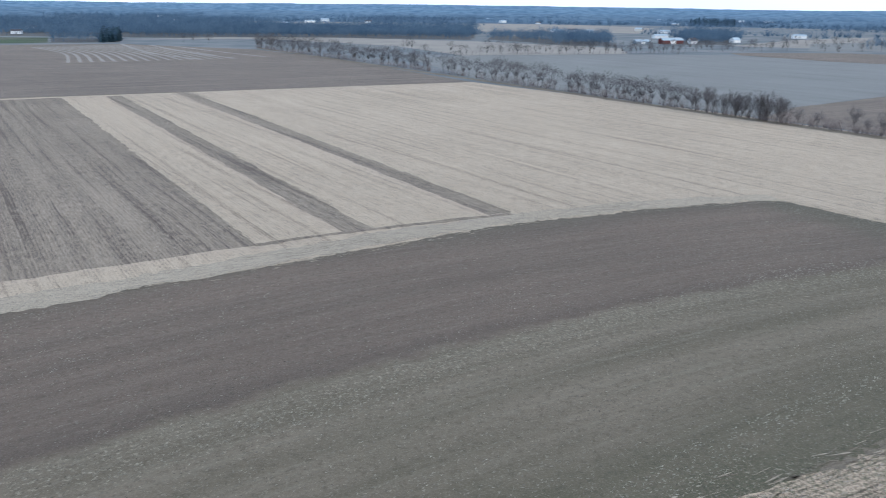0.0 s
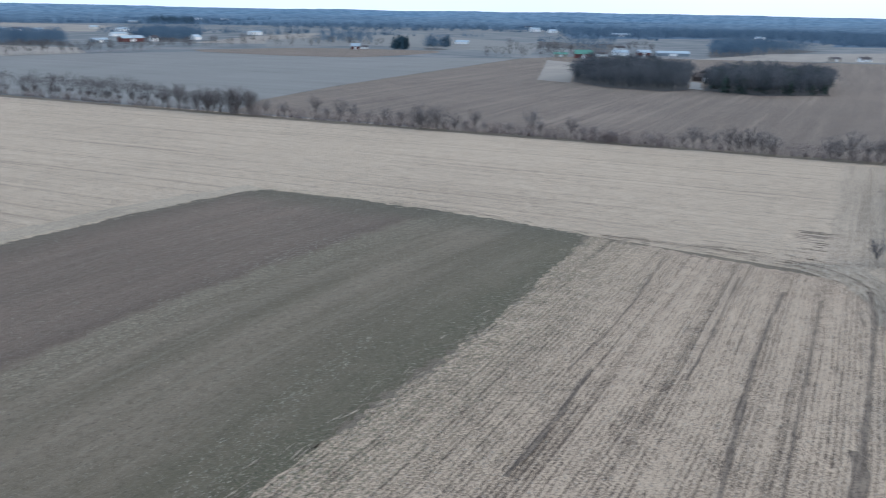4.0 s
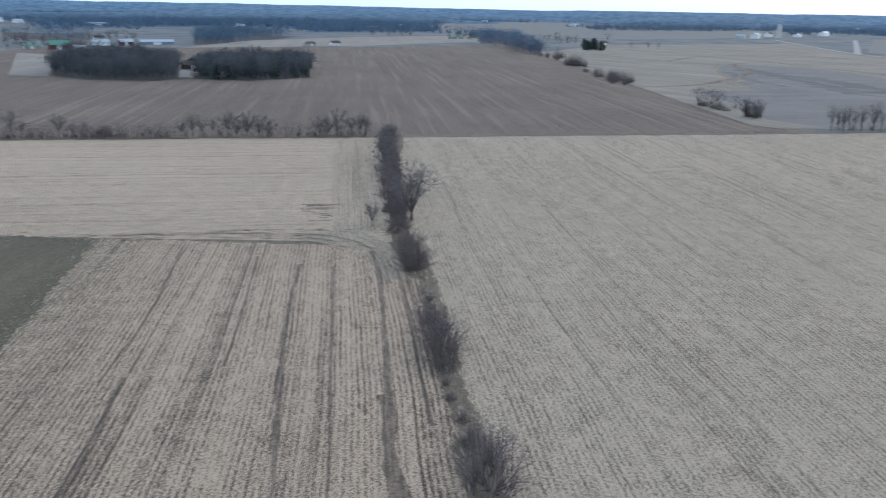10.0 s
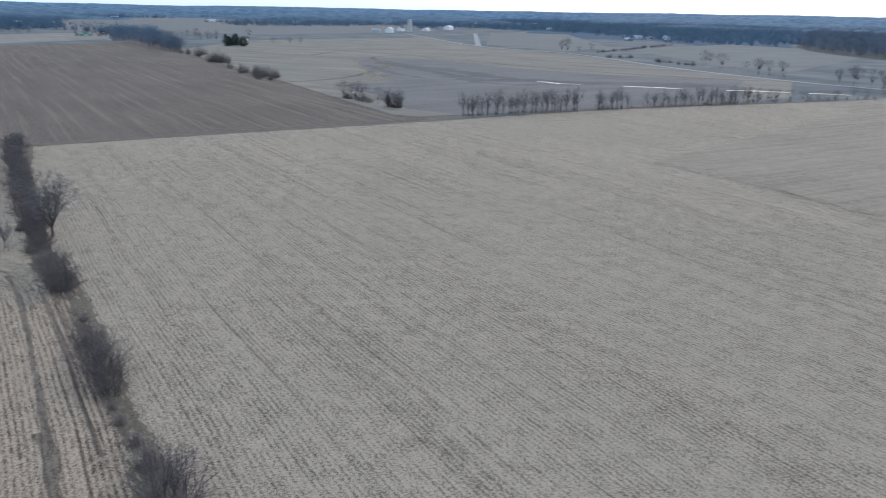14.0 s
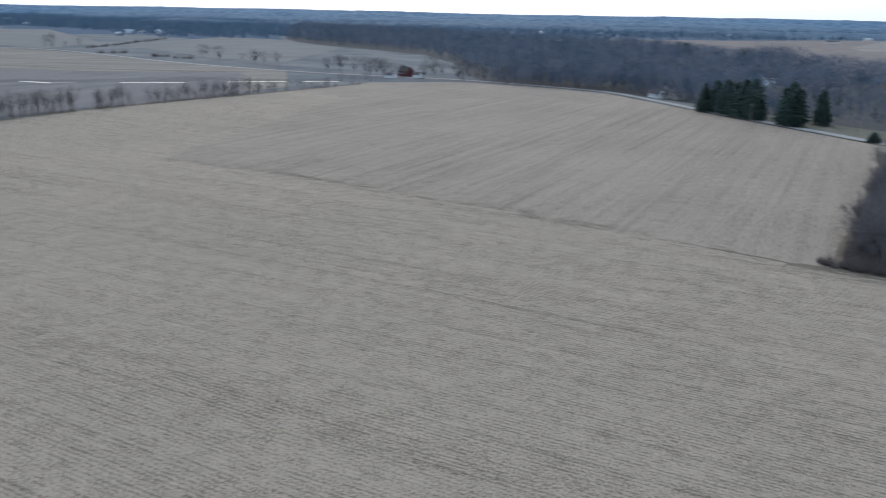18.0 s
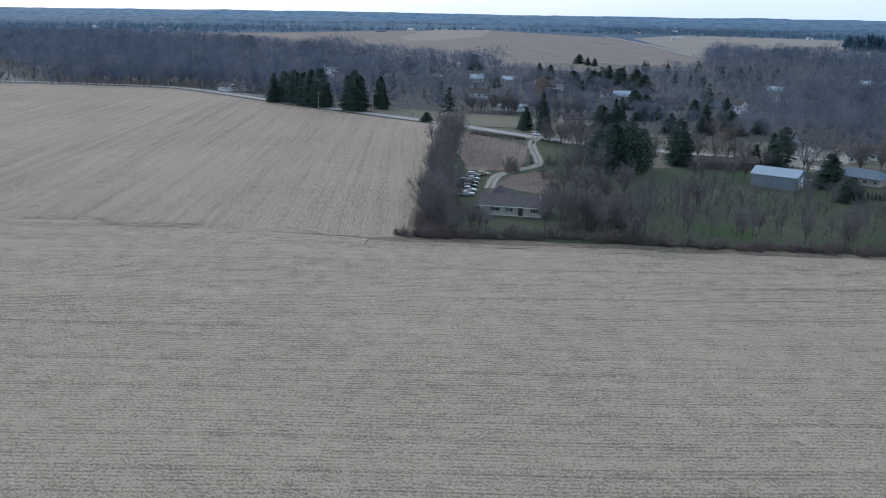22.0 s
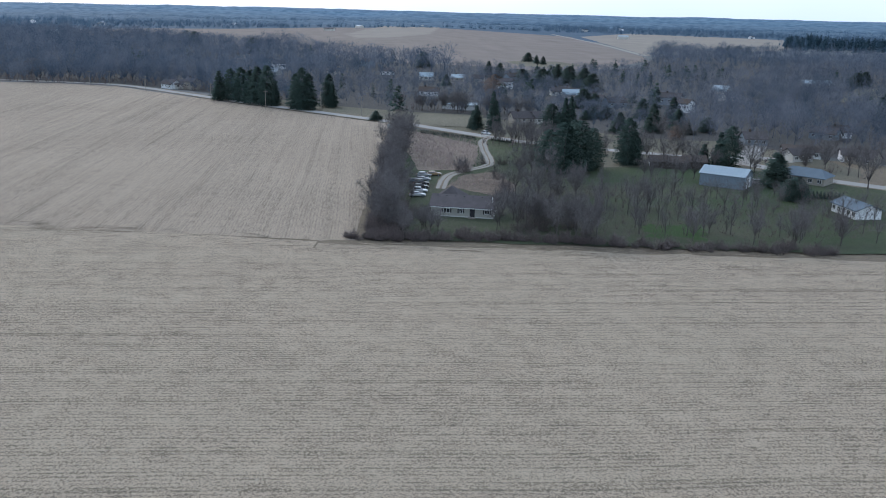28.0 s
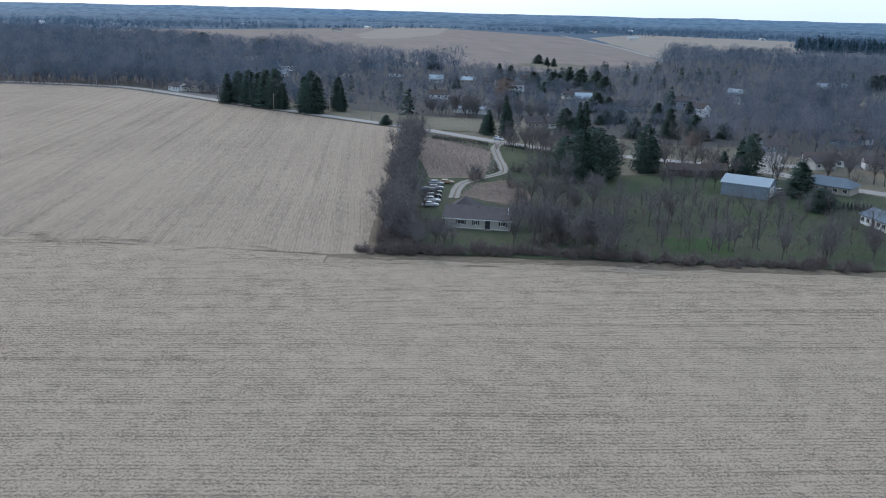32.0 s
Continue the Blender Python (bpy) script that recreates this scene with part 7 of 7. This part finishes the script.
wood("south_woods", spots_in(W_SOUTH, 11.5, 4, (1.0, 1.9), 1.0, HOUSE_HOLES), M_WOODS_HAZE, "wide grey wood of bare trees")
wood("town_trees", [(x, y, z, k * (1.5 if x < 70 else 1.0)) for x, y, z, k in spots_in(W_TOWN, 7.6, 6, (0.45, 0.95), 0.8, HOUSE_HOLES)], M_TOWNWOOD_HAZE, "bare trees standing among the houses of a small town")
scatter("woods_edge_trees", CLOSE, spots_in(W_EDGE, 7.0, 51, (0.55, 1.2)), M_WOODS_HAZE, "bare trees at the edge of a wood beside the road", "woodland")
scatter("woods_edge_brush", BRUSH, spots_in(W_EDGE, 5.0, 52, (0.7, 1.5)), M_SHRUB, "brush at the edge of a wood beside the road", "brush")
scatter("town_evergreens", FAR_FIR, [q for q in spots_in(W_TOWN, 13.0, 9, (0.6, 1.15), 0.7, HOUSE_HOLES) if noise.noise((q[0] * 0.02, q[1] * 0.02, 9.0)) > 0.3] + spots_in(W_SOUTH, 120.0, 9, (1.1, 1.4), 0.5), M_NEEDLE, "dark evergreens among bare trees round a small town")
scatter("river_woods", FAR, spots_in(W_RIGHT, 12.0, 7, (1.0, 1.7)), M_WOODS_HAZE, "wide wood of bare trees beyond the town")

# far ground that lies open
OPEN_FIELDS = ([(1376, -1224), (1136, -980), (1020, -1000), (868, -940), (670, -828), (655, -895), (544, -828), (445, -718), (380, -735), (333, -745), (265, -728), (225, -752), (216, -968), (240, -1060), (92, -1180), (129, -1646), (180, -2275), (662, -2292), (1136, -2372), (1310, -2021), (1301, -1586), (1383, -1377)], [(-479.8, 2370.6), (-258.2, 1823.7), (-164.1, 1963), (-211.7, 2534.9)], [(63.8, 1640.9), (366.3, 1618.5), (533.4, 2176.3), (111.9, 2480.3)], [(1639.8, 684), (1530.1, 286.6), (1909.7, 50.5), (3167.1, 87.3), (3007.6, 913.3), (2390.1, 1015.4)],
               [(1576.4, 278.9), (1603.8, 43.3), (1043.8, -158.4), (771.7, -317.6), (1350.3, -551.6), (2062.8, -375.2), (2273, -98.5), (1985.1, 350.7)], [(833.9, 1199.8), (968.5, 1052.9), (1174.9, 1276), (964.9, 1386.7)])
# woods and tree lines of the middle distance
MID = []
for poly, step in (([(-468.2, 1050.2), (-398.3, 1085.5), (-441.1, 1203.4), (-524.4, 1177.9)], 9.0), ([(68.3, 1314.4), (139.7, 1195.7), (225, 1117.7), (250, 1243.6), (158.2, 1436.9), (98.9, 1527)], 10.0), ([(339.8, 1212.4), (400.6, 1210.4), (473.8, 1434.6), (394.8, 1411.2)], 10.0),
                   ([(-620.3, 1233.4), (-442.1, 1246), (-259.3, 1217.2), (52.9, 1355), (66.6, 1713), (-376.2, 1771.2), (-831, 2230.9), (-1138.9, 2275.1)], 17.0), ([(889.2, 710.2), (899.3, 659.9), (1169.1, 737), (1325, 958.3), (1163.9, 922.8)], 11.0), ([(1384, 847.7), (1706, 724.5), (2147.9, 994.7), (1959.3, 1199.6)], 20.0),
                   ([(1174.9, 1276), (1495, 1199.7), (2402.1, 1150.1), (3309.3, 1584.7), (1778.4, 1928.4)], 30.0), ([(2313.9, -144.3), (1960.3, -356.6), (1359.6, -416.5), (1350.3, -551.6), (4128.2, -1674.8), (4835.8, -875.7), (3582.9, -222.7)], 19.0), ([(-437.4, 1232.2), (-340.8, 1276.4), (-227.0, 1282.7), (-111.1, 1310.4), (-20.6, 1309.8), (45.2, 1281.9), (55.3, 1564.7), (-67.6, 1658.1), (-194.5, 1686.6), (-344.8, 1669.5), (-479.1, 1620.4), (-573.6, 1621.1)], 9.5), ([(-679.5, 1923.4), (-575.3, 2030.7), (-522.9, 2400.6), (-806.5, 3712.6), (-1381.4, 3927.4)], 22.0), ([(146.3, 1135.3), (218.0, 1131.4), (279.8, 1455.1), (191.3, 1486.0)], 10.0), ([(344.5, 1243.5), (417.6, 1257.8), (521.7, 1574.1), (428.5, 1549.3)], 10.0), ([(534.7, 1103.8), (621.3, 1086.5), (729.3, 1277.5), (659.4, 1305.1)], 12.0), ([(1261.5, 1387.3), (1447.8, 1305.7), (1668.2, 1209.1), (1473.4, 827.4), (1663.0, 714.4), (2167.4, 931.5), (2323.8, 1115.2), (2207.9, 1433.8), (1600.3, 1748.2)], 19.0), ([(847.7, 676.5), (908.8, 666.6), (1196.9, 862.2), (1095.3, 868.9)], 9.0), ([(1152.3, 426.7), (1183.9, 400.8), (1464.5, 496.4), (1479.0, 548.3)], 9.0), ([(1180.4, 403.7), (1004.1, 325.7), (929.6, 285.5), (909.0, 262.6), (1004.9, 292.0), (1174.6, 365.4), (1366.1, 453.4)], 7.0), ([(614.7, 939.2), (605.6, 910.1), (660.0, 942.3), (738.1, 1058.6), (707.6, 1079.6)], 10.0), ([(710.5, 713.2), (845.9, 925.7), (867.4, 1010.6), (996.4, 1159.9), (1032.7, 1010.1)], 22.0)):
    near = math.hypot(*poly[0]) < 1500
    # far belts stand on the haze-tinted litter
    patch("wood_floor", poly, M_LITTER if near else M_FARFLOOR_HAZE, 0.03, "leaf litter under a belt of bare woodland", "ground", step=25, amp=9)
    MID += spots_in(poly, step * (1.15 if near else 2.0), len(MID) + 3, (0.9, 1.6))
scatter("middle_woods", FAR, [q for q in MID if math.hypot(q[0], q[1]) < 1050], M_WOODS_HAZE, "belts of bare woodland between the fields")
scatter("middle_woods", FAR, [q for q in MID if 1050 <= math.hypot(q[0], q[1]) < 1500], M_FARWOODS_HAZE, "belts of bare woodland between the fields, blue haze in their colour")
scatter("middle_woods", GROVE, [q for q in MID if math.hypot(q[0], q[1]) >= 1500], M_FARWOODS_HAZE, "belts of bare woodland between the fields, blue haze in their colour")
MID_FIR = []
for poly, step in (([(565.3, 936.0), (584.7, 938.2), (642.7, 1032.4), (621.1, 1029.6)], 12.0), ([(-414.2, 1064.7), (-397.7, 1085.6), (-440.4, 1203.6), (-457.7, 1178)], 8.0), ([(709.9, 2503.4), (811.5, 2420.3), (1076.3, 3215.3), (877.2, 3097.2)], 30.0), ([(590.7, 976.2), (590.7, 941.4), (664.5, 1058.2), (645.6, 1066.4)], 9.0), ([(170, -2158), (-25, -2152), (-60, -1800), (-18, -1490), (120, -1526)], 21.0), ([(651, 984.5), (680.3, 970.9), (747.6, 1066.4), (714.5, 1080.1)], 16.0)):
    MID_FIR += spots_in(poly, step, len(MID_FIR) + 2, (1.0, 1.6))
scatter("middle_evergreens", FAR_FIR, MID_FIR, M_FARNEEDLE_HAZE, "dark clumps of evergreens among distant farms")
# single bare trees on far fence lines
for a, b, n in (((-58.4, 1007.2), (11.9, 883), 6), ((17.6, 884.2), (211.6, 956.1), 24), ((211.6, 956.1), (429.1, 1064.5), 22), ((674.9, 815), (697.3, 759.7), 6), ((447.4, 1042.3), (545, 1063.4), 8), ((576.3, 767.2), (676.2, 724.2), 14), ((526.1, 1079.5), (600.5, 1008), 12)):
    hedge_line(a, b, n, (0.9, 1.5), n // 2, 5.0, group="far fence-line trees")
for a, b, n in (((726.0, 851.8), (740.2, 802.0), 10), ((804.7, 831.2), (899.8, 802.8), 16), ((681.5, 849.1), (682.9, 848.0), 1), ((125.1, 940.5), (262.7, 957.9), 22), ((44.7, 930.4), (119.8, 928.6), 12), ((280.3, 1009.9), (587.3, 1251.0), 24), ((1296.5, 674.0), (1368.6, 624.3), 12), ((1273.4, 522.8), (1338.9, 500.9), 8), ((1351.1, 411.6), (1287.1, 316.2), 10), ((1096.1, 207.8), (1164.6, 179.8), 3)):
    hedge_line(a, b, n, (0.8, 1.5), n // 2, 4.0, group="far fence-line trees")
BARE[2].plant(*(680.4, 846.8), 1.7, 30, group="far fence-line trees")
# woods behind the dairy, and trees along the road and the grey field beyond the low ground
scatter("dairy_woods", GROVE, spots_in([(2130, 480), (2120, 360), (2470, 160), (2440, -140), (2900, -170), (3000, 300), (2500, 640)], 36.0, 81, (1.0, 1.7), 0.8), M_FARWOODS_HAZE, "bare wood behind a dairy farm, coloured with blue haze")
for x, y, k in ((1043, -157, 1.75), (1040, -150, 1.4), (1079, -177, 0.9), (1120, -200, 1.1), (872, -275, 1.3), (847, -261, 0.8), (771, -276, 1.0), (758, -284, 1.1), (752, -280, 0.9)):
    BARE[rng.randrange(4)].plant(x, y, k, rng.uniform(0, 360), group="far fence-line trees")
for a, b, n, k in (((962, -190), (962, -219), 7, 0.95), ((897, -226), (882, -237), 5, 0.9), ((856, -237), (844, -253), 6, 0.9), ((1070, -195), (1176, -259), 16, 0.8), ((1176, -259), (1376, -371), 20, 1.0)):
    for i in range(n):
        f = (i + rng.random()) / n
        THICKET[i % 2].plant(a[0] + (b[0] - a[0]) * f + rng.gauss(0, 1.5), a[1] + (b[1] - a[1]) * f + rng.gauss(0, 1.5), k * rng.uniform(0.6, 1.15), rng.uniform(0, 360), group="roadside thickets", wide=1.2)


def far_belts():
    spots = []
    r2 = random.Random(12)
    for r in range(1700, 4150, 115):
        a = -42.0
        step = math.degrees(32.0 / r)
        while a < 205:
            rr = r + r2.uniform(-55, 55)
            x, y = rr * math.sin(radians(a)), rr * math.cos(radians(a))
            v = noise.noise((x * 0.0017, y * 0.0017, 2.0)) + 0.35 * noise.noise((x * 0.007, y * 0.007, 4.0))
            lim = 0.12 - (r - 1500) / 2600 * 0.5 - (0.3 if a > 72 else 0.06)
            if v > lim and not any(inside(x, y, q) for q in OPEN_FIELDS):
                spots.append((x, y, 0, r2.uniform(1.0, 1.8)))
            a += step * r2.uniform(0.6, 1.4)
    scatter("distant_woods", GROVE, spots, M_FARWOODS_HAZE, "distant belts of woodland between far fields, coloured with blue haze")


far_belts()


def far_hills():
    """Low wooded ridges, one behind the other, up to the skyline, each with more haze in its colour."""
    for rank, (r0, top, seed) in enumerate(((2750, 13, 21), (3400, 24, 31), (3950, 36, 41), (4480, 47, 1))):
        n, prof = 520, ((0, 0.0), (90, 0.5), (190, 0.88), (290, 1.0), (390, 0.7))
        vs, fs = [], []
        for i in range(n + 1):
            a = radians(-60 + 290 * i / n)
            sx, sy = math.sin(a), math.cos(a)
            h = top + (9 if rank == 3 else 11) * noise.noise((sx * 2.5, sy * 2.5, seed)) + 5 * noise.noise((sx * 14, sy * 14, seed + 1)) + 2.0 * noise.noise((sx * 90, sy * 90, seed + 2)) + 1.0 * noise.noise((sx * 260, sy * 260, seed + 3))
            if rank < 3:
                h *= max(0.0, min(1.0, 1.4 + 3.2 * noise.noise((sx * 4.5, sy * 4.5, seed + 8))))
            for d, k in prof:
                vs.append(((r0 + d) * sx, (r0 + d) * sy, max(h, 0.0) * k - 0.5))
        for i in range(n):
            for k in range(4):
                q = i * 5 + k
                fs.append((q, q + 5, q + 6, q + 1))
        tagged(new("distant_hills_%d" % (rank + 1), mesh_np("hazed_hills", vs, fs, M_HILLS_HAZE[rank])), "low wooded hills towards the horizon, blue haze in their colour", "hills", kind="structure")


far_hills()

# plants too far off to count, joined by kind
for kinds, light, nm, mt, lb in ((BARE, FINE, "far_hedgerow_trees", M_FARTWIG, "bare trees of far hedgerows and fence lines"), (SHRUB, BRUSH, "far_brush", M_SHRUB, "leafless brush along far field edges")):
    spots = [q for k in kinds for q in k.batch]
    if spots:
        scatter(nm, light, spots, mt, lb, "trees" if kinds is BARE else "shrubs")



# ---- loose straw, stalks and clods lying on the nearer fields ----
M_STRAWBITS = island_mat("straw_bits", (0.17, 0.147, 0.118), (0.42, 0.367, 0.295), grain=0.55)
M_CLODBITS = island_mat("soil_clods", (0.045, 0.038, 0.031), (0.27, 0.24, 0.19), grain=0.55)


def litter(name, poly, step_along, spacing, angle, size, height, mat, z, seed, label, near, keep=0.8, jitter=0.16):
    """Rows of small folded tufts: straw and stubs along each row, with gaps."""
    rg = np.random.RandomState(seed)
    ca, sa = math.cos(angle), math.sin(angle)
    P = np.array(poly)
    al, ac = P[:, 0] * ca + P[:, 1] * sa, -P[:, 0] * sa + P[:, 1] * ca
    na, nc = int((al.max() - al.min()) / step_along), int((ac.max() - ac.min()) / spacing)
    A, C = np.meshgrid(np.arange(na) * step_along + al.min(), np.arange(nc) * spacing + ac.min())
    row_keep = np.repeat(rg.uniform(0.35, 1.0, (nc, 1)), na, 1)
    m = rg.rand(nc, na) < keep * row_keep
    A = (A + rg.uniform(-0.5, 0.5, A.shape) * step_along)[m]
    C = (C + rg.normal(0, jitter, C.shape))[m]
    X, Y = A * ca - C * sa, A * sa + C * ca
    ok = np.zeros(len(X), bool)
    j = len(poly) - 1
    for i in range(len(poly)):
        (xi, yi), (xj, yj) = poly[i], poly[j]
        if yi != yj:
            ok ^= ((yi > Y) != (yj > Y)) & (X < (xj - xi) * (Y - yi) / (yj - yi) + xi)
        j = i
    ok &= np.hypot(X - near[0], Y - near[1]) < near[2]
    X, Y = X[ok], Y[ok]
    n = len(X)
    t = angle + rg.normal(0, 0.7, n)
    L, W, H = rg.uniform(*size, n), rg.uniform(0.16, 0.34, n), rg.uniform(0.3, 1.0, n) * height
    dx, dy = np.cos(t), np.sin(t)
    v = np.zeros((n, 4, 3), np.float32)
    hw = L * W * 0.5
    v[:, 0] = np.stack([X - dx * L / 2, Y - dy * L / 2, np.full(n, z)], 1)
    v[:, 1] = np.stack([X + dy * hw, Y - dx * hw, np.full(n, z)], 1)
    v[:, 2] = np.stack([X + dx * L / 2, Y + dy * L / 2, z + H], 1)
    v[:, 3] = np.stack([X - dy * hw, Y + dx * hw, z + H * 0.6], 1)
    f = (np.arange(n)[:, None] * 4 + np.array([[0, 1, 2, 0, 2, 3]])).reshape(-1, 3)
    return tagged(new(name, mesh_np(name, v.reshape(-1, 3), f, mat)), label, "crop residue", kind="stuff")


litter("straw_rows", [(134, 135), (150, 84), (141, 68), (120, 55), (94, 42), (72, 31), (0, -8), (-20, 50), (35, 79), (80, 102)], 0.5, 0.76, ANG_V, (0.25, 0.6), 0.12, M_STRAWBITS, 0.05, 1, "pale corn stalks and straw lying in rows", (0, 0, 230), 0.75)
litter("straw_scatter", [(295, 140), (383, 4), (283, -72), (240, -98), (194, -117), (138, -138), (95, -152), (46, -175), (1, -194), (-120, -250), (-60, -42), (0, -10), (72, 25), (140, 60), (200, 95)], 0.7, 0.76, ANG_V, (0.25, 0.65), 0.1, M_STRAWBITS, 0.05, 2, "weathered straw scattered in rows over the stubble", (0, 0, 260), 0.5)
litter("soil_clods", [(-110, 108), (-72, 132), (-15, 169), (53, 208), (89, 220), (117, 176), (133, 136), (80, 102), (35, 79), (-20, 50), (-140, -10)], 0.55, 0.65, ANG_V, (0.15, 0.5), 0.12, M_CLODBITS, 0.06, 3, "clods and straw on tilled soil", (0, 0, 260), 0.5, 0.5)
litter("straw_tan", [(-60, 165), (20, 205), (90, 226), (140, 136), (158, 95), (200, 118), (110, 290), (-80, 240)], 0.9, 0.76, ANG_U, (0.25, 0.7), 0.14, M_STRAWBITS, 0.06, 4, "pale straw in rows on a tan stubble field", (0, 0, 300), 0.5)
M_STALKBITS = island_mat("stalk_bits", (0.12, 0.112, 0.084), (0.36, 0.325, 0.255), grain=0.5)
litter("pale_stalks", [(-36.9, 79), (-24.8, 90.2), (-12.7, 101), (0.8, 114.8), (20.5, 128.2), (44.6, 146), (69.4, 159.3), (90.3, 165.4), (86.6, 158), (65.5, 149.6), (41.6, 135.2), (19.3, 119.3), (0.8, 106.9), (-11.9, 93.5), (-23.3, 84)], 0.6, 0.5, ANG_V, (0.15, 0.5), 0.14, M_STALKBITS, 0.13, 6, "pale broken stalks strewn along the edge of a green cover", (0, 0, 260), 0.55, 0.5)
litter("pale_stalks", [(16.8, 77.1), (30.8, 88.7), (45.5, 99.2), (62.2, 109.2), (59.4, 103.7), (42.5, 91.7), (30.3, 80.8), (26.8, 77.2)], 0.5, 0.45, ANG_V, (0.15, 0.5), 0.14, M_STALKBITS, 0.13, 7, "pale broken stalks strewn where cover meets stubble", (0, 0, 260), 0.6, 0.5)
litter("pale_stalks", [(-110, 108), (-15, 169), (89, 220), (117, 176), (133, 136), (80, 102), (35, 79), (-20, 50), (-140, -10)], 1.2, 0.9, ANG_V, (0.12, 0.4), 0.12, M_STALKBITS, 0.13, 8, "scattered pale stalks on a tilled field", (0, 0, 260), 0.4, 0.8)
